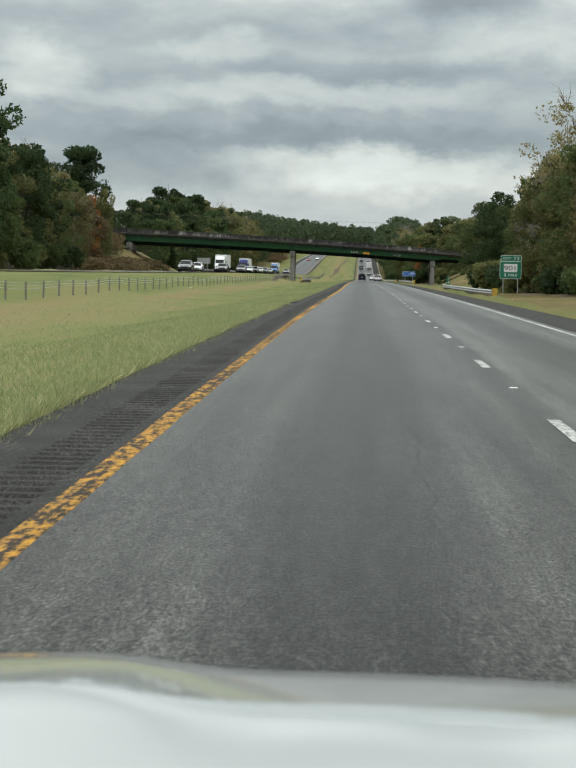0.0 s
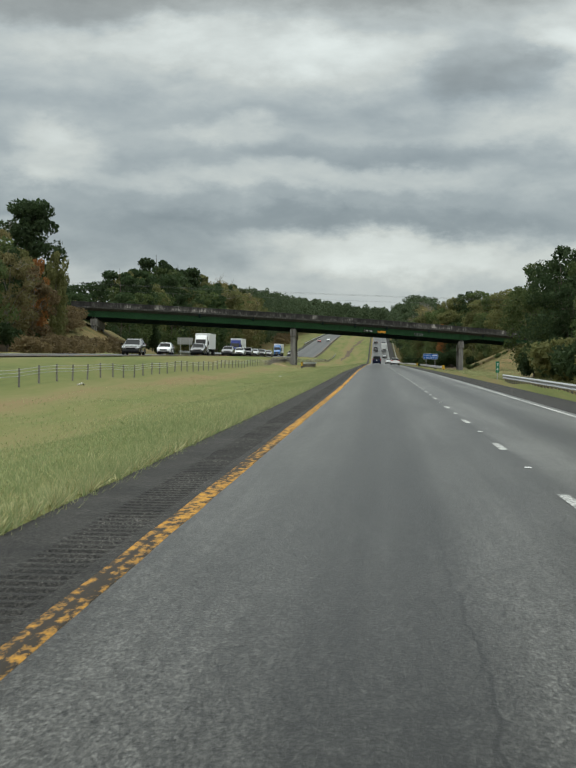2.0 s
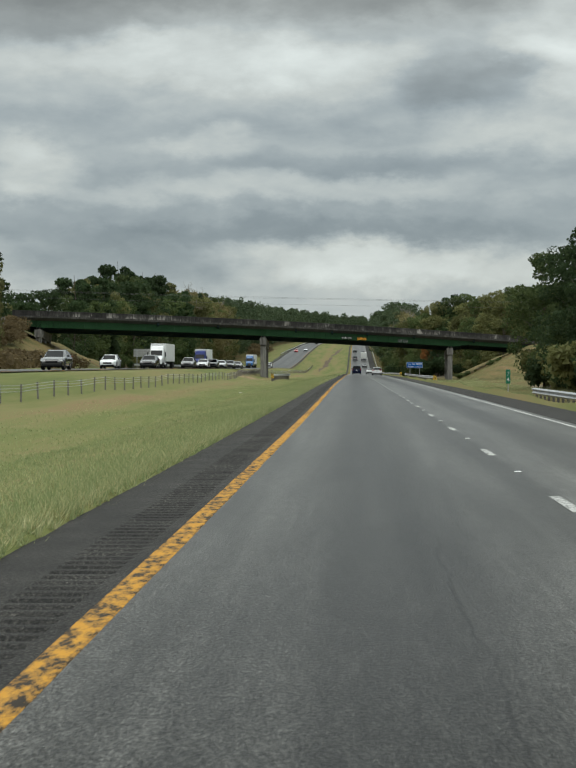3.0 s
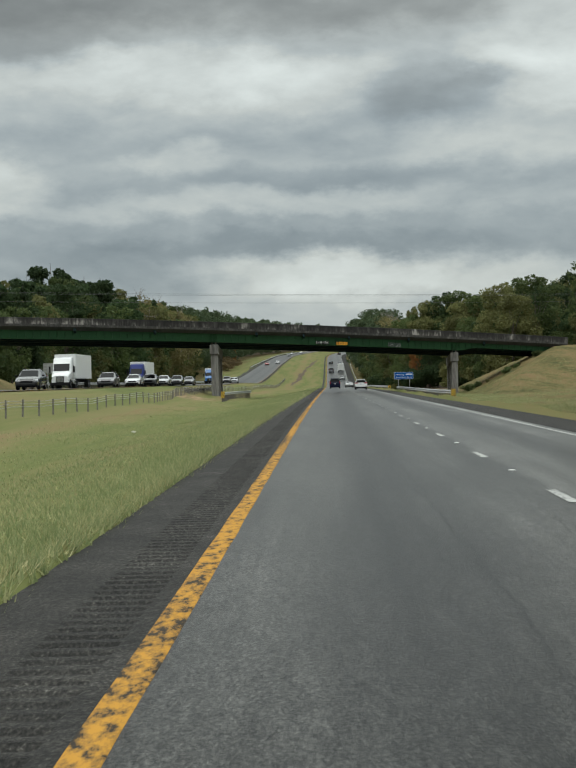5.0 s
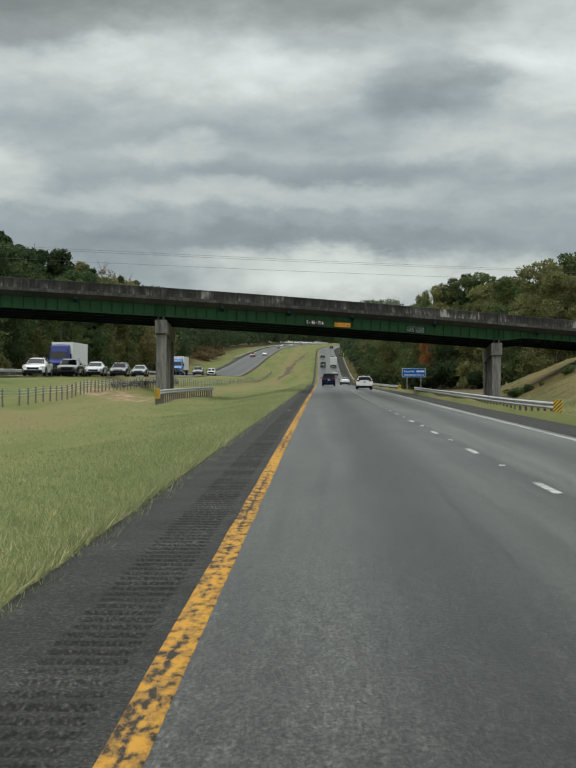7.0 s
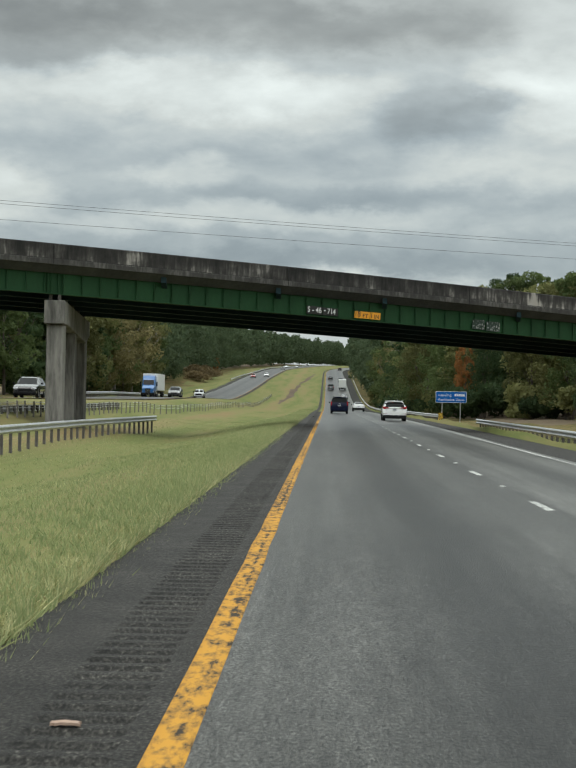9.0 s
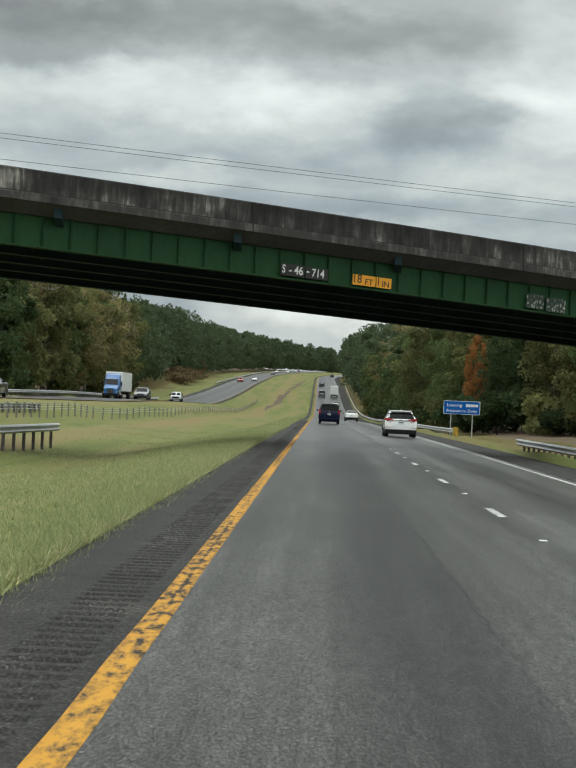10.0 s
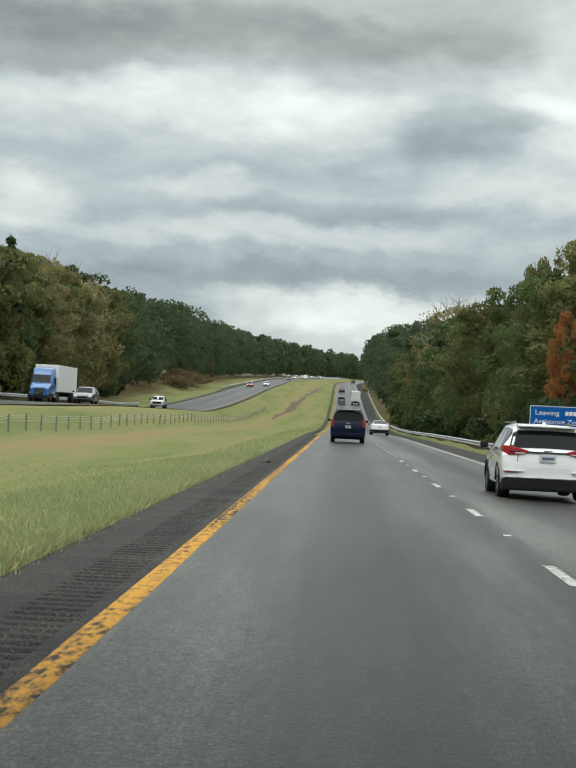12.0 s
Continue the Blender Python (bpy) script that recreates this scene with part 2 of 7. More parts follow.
def bare_earth(m, spots):
    """Ruts of bare reddish earth and straw, worn through the grass round the given places (x, y, half-width, half-length)."""
    nt = m.node_tree
    N, L = nt.nodes.new, nt.links.new
    base = nt.nodes["Principled BSDF"].inputs["Base Color"]
    colour = base.links[0].from_socket
    tc, mp, n = N("ShaderNodeTexCoord"), N("ShaderNodeMapping"), N("ShaderNodeTexNoise")
    mp.inputs["Scale"].default_value = (2.2, 0.12, 0)
    n.inputs["Scale"].default_value, n.inputs["Detail"].default_value, n.inputs["Roughness"].default_value = 1.0, 6, 0.65
    L(tc.outputs["Object"], mp.inputs[0])
    L(mp.outputs[0], n.inputs["Vector"])
    earth = ramp_of(nt, [(0.36, (0.15, 0.125, 0.058)), (0.47, (0.23, 0.158, 0.095)), (0.56, (0.35, 0.225, 0.150)), (0.66, (0.47, 0.345, 0.25))])
    L(n.outputs[0], earth.inputs[0])
    for x, y, wide, far in spots:
        place, size, worn, mix = N("ShaderNodeMapping"), N("ShaderNodeVectorMath"), N("ShaderNodeMapRange"), N("ShaderNodeMix")
        place.inputs["Location"].default_value = (-x / wide, -y / far, 0)
        place.inputs["Scale"].default_value = (1 / wide, 1 / far, 0)
        L(tc.outputs["Object"], place.inputs[0])
        size.operation = "LENGTH"
        L(place.outputs[0], size.inputs[0])
        ragged = N("ShaderNodeMath")
        ragged.operation, ragged.inputs[1].default_value = "MULTIPLY_ADD", -1.3
        L(n.outputs[0], ragged.inputs[0])
        L(size.outputs["Value"], ragged.inputs[2])
        worn.interpolation_type = "SMOOTHSTEP"
        worn.inputs[1].default_value, worn.inputs[2].default_value = -0.1, 0.4
        worn.inputs[3].default_value, worn.inputs[4].default_value = 0.7, 0.0
        L(ragged.outputs[0], worn.inputs[0])
        mix.data_type = "RGBA"
        L(worn.outputs[0], mix.inputs[0])
        L(colour, mix.inputs[6])
        L(earth.outputs[0], mix.inputs[7])
        colour = mix.outputs[2]
    L(colour, base)


dry_swale(M_GROUND, -11.2, 2.6, 0.26)
bare_earth(M_GROUND, ((-13.6, 374, 2.2, 17),))
M_ROUGH = material("unmown_bank", [(0.36, (0.045, 0.054, 0.019)), (0.45, (0.095, 0.088, 0.033)), (0.54, (0.155, 0.120, 0.052)), (0.64, (0.19, 0.118, 0.062))], rough=0.95, size=0.22, fine=1.9, fine_mix=0.5, bump=0.9, bump_dist=0.2, spec=0.1)
M_BLADE = material("grass_blade", [(0.2, (0.175, 0.225, 0.098)), (0.5, (0.275, 0.315, 0.150)), (0.7, (0.42, 0.415, 0.215)), (0.88, (0.62, 0.57, 0.36))],
                   rough=0.8, scale=(1, 0.45, 1), size=0.12, fine=2.0, fine_mix=0.3, per="island", per_mix=0.42, spec=0.15)
see_through(M_BLADE, M_BLADE.node_tree.nodes["Principled BSDF"].inputs["Base Color"].links[0].from_socket, 0.45)
M_LITTER = material("forest_floor", [(0.3, (0.06, 0.045, 0.025)), (0.7, (0.16, 0.11, 0.06))], rough=1.0, size=0.4, fine=5, bump=0.5)
# Streaked deck concrete, its colour darkened to carry the shade under the bridge.
M_CONC_DARK = material("weathered_shaded_concrete", [(0.37, (0.014, 0.0134, 0.0128)), (0.49, (0.042, 0.040, 0.0375)), (0.59, (0.105, 0.099, 0.092)), (0.70, (0.30, 0.28, 0.258))],
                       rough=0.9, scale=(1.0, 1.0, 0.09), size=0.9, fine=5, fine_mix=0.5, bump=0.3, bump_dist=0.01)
M_PARAPET = material("stained_parapet", [(0.33, (0.008, 0.0075, 0.007)), (0.46, (0.026, 0.024, 0.0225)), (0.54, (0.066, 0.062, 0.058)), (0.64, (0.33, 0.31, 0.285))],
                     rough=0.9, scale=(1.0, 1.0, 0.16), size=0.9, fine=4.6, fine_mix=0.5, per="object", per_mix=0.10, bump=0.3, bump_dist=0.01)
M_FASCIA = material("slab_edge_concrete", [(0.34, (0.018, 0.017, 0.016)), (0.52, (0.048, 0.046, 0.043)), (0.70, (0.15, 0.143, 0.133))],
                    rough=0.9, scale=(1.0, 1.0, 0.3), size=0.8, fine=5, fine_mix=0.5, bump=0.2, bump_dist=0.01)
M_CONC = material("pier_concrete", [(0.34, (0.045, 0.043, 0.040)), (0.47, (0.13, 0.125, 0.117)), (0.56, (0.22, 0.211, 0.197)), (0.70, (0.34, 0.324, 0.30))],
                  rough=0.9, scale=(1, 1, 0.16), size=0.9, fine=6, fine_mix=0.4, bump=0.25, bump_dist=0.01)
M_GREEN = material("green_bridge_paint", [(0.25, (0.007, 0.034, 0.012)), (0.55, (0.012, 0.057, 0.019)), (0.8, (0.024, 0.080, 0.031))],
                   rough=0.7, spec=0.3, scale=(1, 1, 0.4), size=0.7, fine=8, fine_mix=0.4, bump=0.08)
# Girder paint with the shade under the deck put into its colour.
M_SHADED_STEEL = material("shaded_girder_paint", [(0.3, (0.009, 0.021, 0.026)), (0.7, (0.022, 0.047, 0.056))], rough=0.8, scale=(1, 1, 0.4), size=0.7, fine=8, spec=0.2)
M_GALV = material("galvanised_steel", [(0.3, (0.34, 0.35, 0.36)), (0.7, (0.55, 0.56, 0.57))], rough=0.42, metal=0.75, size=1.5, fine=20, rough_var=0.1)
M_POST = material("weathered_post", [(0.3, (0.10, 0.095, 0.085)), (0.7, (0.24, 0.22, 0.20))], rough=0.8, size=3, fine=30)
M_RAILPOST = material("dark_rail_post", [(0.3, (0.05, 0.048, 0.045)), (0.7, (0.13, 0.12, 0.11))], rough=0.9, size=3, fine=30)
M_YELLOWB = plain("hazard_yellow", (0.75, 0.47, 0.03), 0.5)
M_BLACKB = plain("hazard_black", (0.02, 0.02, 0.02), 0.6)
M_BARK = material("bark", [(0.3, (0.055, 0.045, 0.035)), (0.7, (0.16, 0.135, 0.11))], rough=0.95, scale=(4, 4, 0.6), size=1.5, fine=10, bump=0.5)
M_PALEBARK = material("pale_bark", [(0.3, (0.12, 0.108, 0.092)), (0.7, (0.25, 0.23, 0.20))], rough=0.95, scale=(4, 4, 0.6), size=1.5, fine=10)
LEAVES = {
    "green": leaf_mat("leaves_green", (0.032, 0.054, 0.019), (0.08, 0.11, 0.04), (0.155, 0.18, 0.062)),
    "dark": leaf_mat("leaves_dark", (0.019, 0.037, 0.017), (0.045, 0.073, 0.030), (0.092, 0.121, 0.048)),
    "olive": leaf_mat("leaves_olive", (0.066, 0.074, 0.026), (0.146, 0.15, 0.058), (0.255, 0.245, 0.095)),
    "tan": leaf_mat("leaves_tan", (0.108, 0.096, 0.043), (0.228, 0.199, 0.088), (0.372, 0.318, 0.144)),
    "yellow": leaf_mat("leaves_yellow", (0.115, 0.105, 0.024), (0.24, 0.205, 0.048), (0.38, 0.31, 0.08)),
    "orange": leaf_mat("leaves_orange", (0.12, 0.056, 0.022), (0.25, 0.115, 0.04), (0.38, 0.185, 0.062)),
    "far": leaf_mat("leaves_far", (0.040, 0.062, 0.036), (0.066, 0.094, 0.048), (0.115, 0.130, 0.060)),
    "russet": leaf_mat("leaves_russet", (0.080, 0.060, 0.032), (0.150, 0.112, 0.058), (0.23, 0.175, 0.095)),
}


def road_mat(name, lanes, cracks=()):
    """Aggregate asphalt with wheel paths, patches and long seams; lanes: middles of the lanes in x."""
    m = bpy.data.materials.new(name)
    m.use_nodes = True
    nt = m.node_tree
    N, L = nt.nodes.new, nt.links.new
    bsdf = nt.nodes["Principled BSDF"]
    tc, sep = N("ShaderNodeTexCoord"), N("ShaderNodeSeparateXYZ")
    L(tc.outputs["Object"], sep.inputs[0])

    def noise_of(scale, size, detail=5):
        mp, n = N("ShaderNodeMapping"), N("ShaderNodeTexNoise")
        mp.inputs["Scale"].default_value = scale
        n.inputs["Scale"].default_value, n.inputs["Detail"].default_value = size, detail
        n.inputs["Roughness"].default_value = 0.65
        L(tc.outputs["Object"], mp.inputs[0])
        L(mp.outputs[0], n.inputs["Vector"])
        return n.outputs[0]

    grit = noise_of((1, 0.35, 1), 58, 3)
    grit2 = noise_of((1, 0.18, 1), 15, 4)
    patch = noise_of((1, 0.12, 1), 0.9, 5)
    streak = noise_of((1, 0.015, 1), 3.2, 4)
    total = None

    def mad(x, k, add):
        q = N("ShaderNodeMath")
        q.operation = "MULTIPLY_ADD"
        q.inputs[1].default_value = k
        L(x, q.inputs[0])
        if add is None:
            q.inputs[2].default_value = 0
        else:
            L(add, q.inputs[2])
        return q.outputs[0]

    total = mad(grit, 0.50, None)
    total = mad(grit2, 0.16, total)
    total = mad(patch, 0.18, total)
    total = mad(streak, 0.16, total)
    # pits where stones have broken out
    hole = N("ShaderNodeMapRange")
    hole.inputs[1].default_value, hole.inputs[2].default_value = 0.33, 0.42
    hole.inputs[3].default_value, hole.inputs[4].default_value = -0.085, 0.0
    L(noise_of((1, 0.30, 1), 34, 2), hole.inputs[0])
    total = mad(hole.outputs[0], 1.0, total)
    # a dark oily band between the wheels of each lane
    for c in lanes:
        d = N("ShaderNodeMath")
        d.operation = "SUBTRACT"
        d.inputs[1].default_value = c
        L(sep.outputs[0], d.inputs[0])
        ab = N("ShaderNodeMath")
        ab.operation = "ABSOLUTE"
        L(d.outputs[0], ab.inputs[0])
        mr = N("ShaderNodeMapRange")
        mr.interpolation_type = "SMOOTHSTEP"
        mr.inputs[1].default_value, mr.inputs[2].default_value = 0.1, 1.0
        mr.inputs[3].default_value, mr.inputs[4].default_value = -0.085, 0.0
        L(ab.outputs[0], mr.inputs[0])
        total = mad(mr.outputs[0], 1.0, total)
    # the seam between the lanes is darker and ragged, the outer lane a little paler
    if cracks:
        sway = noise_of((0, 0.5, 0), 1.0, 6)
        at = mad(sway, 0.5, sep.outputs[0])
        for x0, x1, v0, v1 in ((3.75, 4.05, 0.0, 0.052), (3.95, 4.35, 0.0, -0.036)):
            mr = N("ShaderNodeMapRange")
            mr.interpolation_type = "SMOOTHSTEP"
            mr.inputs[1].default_value, mr.inputs[2].default_value = (x0, x1) if v1 < 0 else (x0 + 0.22, x1 + 0.12)
            mr.inputs[3].default_value, mr.inputs[4].default_value = v0, v1
            L(at, mr.inputs[0])
            total = mad(mr.outputs[0], 1.0, total)
        dip = N("ShaderNodeMapRange")
        dip.interpolation_type = "SMOOTHSTEP"
        dip.inputs[1].default_value, dip.inputs[2].default_value = 3.55, 3.85
        dip.inputs[3].default_value, dip.inputs[4].default_value = 0.0, -0.03
        L(at, dip.inputs[0])
        rise = N("ShaderNodeMapRange")
        rise.interpolation_type = "SMOOTHSTEP"
        rise.inputs[1].default_value, rise.inputs[2].default_value = 4.05, 4.3
        rise.inputs[3].default_value, rise.inputs[4].default_value = 0.0, 0.05
        L(at, rise.inputs[0])
        total = mad(dip.outputs[0], 1.0, total)
        total = mad(rise.outputs[0], 1.0, total)
    # wandering cracks, broken off here and there
    gaps = noise_of((0.3, 0.07, 1), 1.0, 3)
    for c, sway in cracks:
        w = noise_of((0, 0.35, 0), 1.0, 9)
        q = mad(w, sway, sep.outputs[0])
        d = N("ShaderNodeMath")
        d.operation, d.inputs[1].default_value = "SUBTRACT", c + 0.5 * sway
        L(q, d.inputs[0])
        ab = N("ShaderNodeMath")
        ab.operation = "ABSOLUTE"
        L(d.outputs[0], ab.inputs[0])
        mr = N("ShaderNodeMapRange")
        mr.inputs[1].default_value, mr.inputs[2].default_value = 0.003, 0.015
        mr.inputs[3].default_value, mr.inputs[4].default_value = 1.0, 0.0
        L(ab.outputs[0], mr.inputs[0])
        here = N("ShaderNodeMapRange")
        here.inputs[1].default_value, here.inputs[2].default_value = 0.47, 0.56
        here.inputs[3].default_value, here.inputs[4].default_value = 0.0, -0.16
        L(gaps, here.inputs[0])
        mu = N("ShaderNodeMath")
        mu.operation = "MULTIPLY"
        L(mr.outputs[0], mu.inputs[0])
        L(here.outputs[0], mu.inputs[1])
        total = mad(mu.outputs[0], 1.0, total)
    r = ramp_of(nt, [(0.36, (0.006, 0.0057, 0.0051)), (0.45, (0.030, 0.0291, 0.0265)), (0.53, (0.070, 0.0684, 0.0628)), (0.64, (0.190, 0.186, 0.172))])
    L(total, r.inputs[0])
    L(r.outputs[0], bsdf.inputs["Base Color"])
    bsdf.inputs["Roughness"].default_value = 0.28
    bsdf.inputs["IOR"].default_value = 1.125
    bp = N("ShaderNodeBump")
    bp.inputs["Strength"].default_value, bp.inputs["Distance"].default_value = 0.5, 0.010
    L(grit, bp.inputs["Height"])
    L(bp.outputs[0], bsdf.inputs["Normal"])
    return m


M_ROAD = road_mat("lane_asphalt", (1.83, 5.49), ((2.25, 0.5), (3.35, 1.1), (3.78, 0.3)))
M_ROAD2 = road_mat("opposite_asphalt", (-21.5, -25.2))
M_SHOULDER = material("shoulder_asphalt", [(0.38, (0.007, 0.0068, 0.0062)), (0.5, (0.023, 0.0215, 0.0195)), (0.60, (0.058, 0.054, 0.048)), (0.70, (0.17, 0.16, 0.145))],
                      rough=0.85, scale=(1, 0.7, 1), size=1.2, fine=48, fine_mix=0.75, bump=0.8, bump_dist=0.02, spec=0.25)


def paint_mat(name, c, worn, wear=0.5, crack=False):
    """Road paint, worn through to the asphalt in blotches."""
    m = bpy.data.materials.new(name)
    m.use_nodes = True
    nt = m.node_tree
    N, L = nt.nodes.new, nt.links.new
    bsdf = nt.nodes["Principled BSDF"]
    tc, mp, n = N("ShaderNodeTexCoord"), N("ShaderNodeMapping"), N("ShaderNodeTexNoise")
    mp.inputs["Scale"].default_value = (11, 3.4, 1) if crack else (13, 4.6, 1)
    n.inputs["Scale"].default_value, n.inputs["Detail"].default_value, n.inputs["Roughness"].default_value = 1.0, 9, 0.72
    L(tc.outputs["Object"], mp.inputs[0])
    L(mp.outputs[0], n.inputs["Vector"])
    n2, mp2 = N("ShaderNodeTexNoise"), N("ShaderNodeMapping")
    mp2.inputs["Scale"].default_value = (1.5, 0.09, 1)
    n2.inputs["Scale"].default_value = 1.0
    L(tc.outputs["Object"], mp2.inputs[0])
    L(mp2.outputs[0], n2.inputs["Vector"])
    add = N("ShaderNodeMath")
    add.operation = "MULTIPLY_ADD"
    add.inputs[1].default_value = 0.28
    L(n2.outputs[0], add.inputs[0])
    L(n.outputs[0], add.inputs[2])
    if crack:
        sx, ab, cr = N("ShaderNodeSeparateXYZ"), N("ShaderNodeMath"), N("ShaderNodeMapRange")
        wig, mp3 = N("ShaderNodeTexNoise"), N("ShaderNodeMapping")
        mp3.inputs["Scale"].default_value = (0, 1.1, 0)
        wig.inputs["Scale"].default_value, wig.inputs["Detail"].default_value = 1.0, 10
        L(tc.outputs["Object"], mp3.inputs[0])
        L(mp3.outputs[0], wig.inputs["Vector"])
        L(tc.outputs["Object"], sx.inputs[0])
        off = N("ShaderNodeMath")
        off.operation = "MULTIPLY_ADD"
        off.inputs[1].default_value = -0.09
        L(wig.outputs[0], off.inputs[0])
        L(sx.outputs[0], off.inputs[2])
        sh = N("ShaderNodeMath")
        sh.operation = "ADD"
        sh.inputs[1].default_value = 0.030
        L(off.outputs[0], sh.inputs[0])
        ab.operation = "ABSOLUTE"
        L(sh.outputs[0], ab.inputs[0])
        cr.inputs[1].default_value, cr.inputs[2].default_value = 0.003, 0.024
        cr.inputs[3].default_value, cr.inputs[4].default_value = -0.10, 0.0
        L(ab.outputs[0], cr.inputs[0])
        part_way = N("ShaderNodeMapRange")
        part_way.inputs[1].default_value, part_way.inputs[2].default_value = 0.62, 0.42
        L(n2.outputs[0], part_way.inputs[0])
        jn = N("ShaderNodeMath")
        jn.operation = "MULTIPLY_ADD"
        L(cr.outputs[0], jn.inputs[0])
        L(part_way.outputs[0], jn.inputs[1])
        L(add.outputs[0], jn.inputs[2])
        # the older stretch of line is worn further
        old, tot = N("ShaderNodeMapRange"), N("ShaderNodeMath")
        old.inputs[1].default_value, old.inputs[2].default_value = 95, 150
        old.inputs[3].default_value, old.inputs[4].default_value = -0.055, 0.0
        L(sx.outputs[1], old.inputs[0])
        L(jn.outputs[0], tot.inputs[0])
        L(old.outputs[0], tot.inputs[1])
        add = tot
    r = ramp_of(nt, [(wear + 0.20, worn), (wear + 0.25, tuple(0.45 * v + 0.02 for v in c)), (wear + 0.36, c)])
    L(add.outputs[0], r.inputs[0])
    L(r.outputs[0], bsdf.inputs["Base Color"])
    bsdf.inputs["Roughness"].default_value = 0.75
    bsdf.inputs["Specular IOR Level"].default_value = 0.12
    return m


M_YLINE = paint_mat("yellow_road_paint", (0.50, 0.25, 0.034), (0.034, 0.027, 0.020), wear=0.345, crack=True)
M_WLINE = paint_mat("white_road_paint", (0.45, 0.45, 0.43), (0.12, 0.12, 0.12), wear=0.32)

# ---------------------------------------------------------------- mesh helpers


def obj_from(name, verts, faces, mat, parent=None, label="", smooth=False):
    me = bpy.data.meshes.new(name)
    me.from_pydata([tuple(v) for v in verts], [], [tuple(f) for f in faces])
    me.materials.append(mat)
    if smooth:
        me.shade_smooth()
    me.update()
    ob = new(name, me)
    if parent is not None:
        ob.parent = parent
    if label:
        ob["label"] = label
    return ob


def part(name, bm, mat, parent, label="", smooth=False):
    """One mesh object from a bmesh, under a thing or a part."""
    me = bpy.data.meshes.new(name)
    bm.to_mesh(me)
    bm.free()
    me.materials.append(mat)
    if smooth:
        me.shade_smooth()
    ob = new(name, me)
    ob.parent = parent
    if label:
        ob["label"] = label
    return ob


def big_mesh(name, V, F, mat, smooth=False):
    """A mesh from arrays: V (n, 3), F (m, 3 or 4)."""
    me = bpy.data.meshes.new(name)
    k = F.shape[1]
    me.vertices.add(len(V))
    me.vertices.foreach_set("co", V.astype(np.float32).ravel())
    me.loops.add(F.size)
    me.loops.foreach_set("vertex_index", F.astype(np.int32).ravel())
    me.polygons.add(len(F))
    me.polygons.foreach_set("loop_start", np.arange(0, F.size, k, dtype=np.int32))
    me.update(calc_edges=True)
    me.validate()
    me.materials.append(mat)
    if smooth:
        me.shade_smooth()
    return me


def box(bm, x0, x1, y0, y1, z0, z1, m=None):
    q = bmesh.ops.create_cube(bm, size=1)["verts"]
    t = Matrix.Translation(((x0 + x1) / 2, (y0 + y1) / 2, (z0 + z1) / 2)) @ Matrix.Diagonal((x1 - x0, y1 - y0, z1 - z0, 1))
    bmesh.ops.transform(bm, verts=q, matrix=(m @ t) if m else t)
    return q


def bevel_all(bm, w, seg=1):
    bmesh.ops.bevel(bm, geom=bm.edges[:], offset=w, segments=seg, affect="EDGES", profile=0.7)


def boxed(name, parent, mat, x0, x1, y0, y1, z0, z1, bevel=0.0, label="", m=None):
    bm = bmesh.new()
    box(bm, x0, x1, y0, y1, z0, z1, m)
    if bevel:
        bevel_all(bm, bevel, 2)
    return part(name, bm, mat, parent, label)


def empty(name, x, y, z, rz=0.0):
    ob = new(name)
    ob.matrix_world = pose(x, y, z, 0, 0, rz)
    return ob


def rod(bm, a, b, r0, r1=None, n=8):
    a, b = Vector(a), Vector(b)
    d = b - a
    m = Matrix.Translation((a + b) / 2) @ d.to_track_quat("Z", "Y").to_matrix().to_4x4()
    bmesh.ops.create_cone(bm, cap_ends=True, segments=n, radius1=r0, radius2=r0 if r1 is None else r1, depth=d.length, matrix=m)


# ---------------------------------------------------------------- the lie of the land


def curve_through(pts):
    xs, zs = np.array([p[0] for p in pts], float), np.array([p[1] for p in pts], float)
    tan = np.gradient(zs, xs)

    def f(s):
        s = np.clip(np.asarray(s, float), xs[0], xs[-1])
        i = np.clip(np.searchsorted(xs, s, side="right") - 1, 0, len(xs) - 2)
        h = xs[i + 1] - xs[i]
        u = (s - xs[i]) / h
        return (zs[i] * (2 * u ** 3 - 3 * u ** 2 + 1) + h * tan[i] * (u ** 3 - 2 * u ** 2 + u)
                + zs[i + 1] * (3 * u ** 2 - 2 * u ** 3) + h * tan[i + 1] * (u ** 3 - u ** 2))

    return f


road_z = curve_through([(-300, -0.6), (-50, -0.228), (50, 0.153), (150, 0.161), (250, 0.145), (350, 0.0), (450, -0.149), (520, -0.35),
                        (575, -0.5), (660, -0.85), (740, -0.6), (820, 0.9), (900, 3.6), (1000, 7.6), (1100, 10.9), (1200, 13.6),
                        (1400, 18.0), (1700, 24.0), (2100, 28.0), (5000, 30.0)])
far_z = curve_through([(-300, 1.0), (50, 1.32), (150, 1.27), (300, 1.33), (400, 1.2), (480, 1.0), (530, 0.95), (570, 1.08), (640, 0.9), (700, 0.75),
                       (760, 1.9), (820, 3.5), (950, 7.5), (1050, 10.2), (1180, 13.6), (1400, 18.5), (1700, 25.0), (2100, 30.0), (5000, 32.0)])


wander = curve_through([(-300, 0.09), (-50, 0.09), (50, -0.016), (150, 0.16), (250, 0.023), (350, 0.0), (450, 0.06), (560, 0.03), (700, 0.0), (5000, 0.0)])


def bend(y):
    """Both roads swing to the right beyond the hill's brow."""
    return np.maximum(np.asarray(y, float) - 1130, 0) ** 2 / 12000.0 + wander(y)


EDGE_L, EDGE_R = -1.28, 10.0


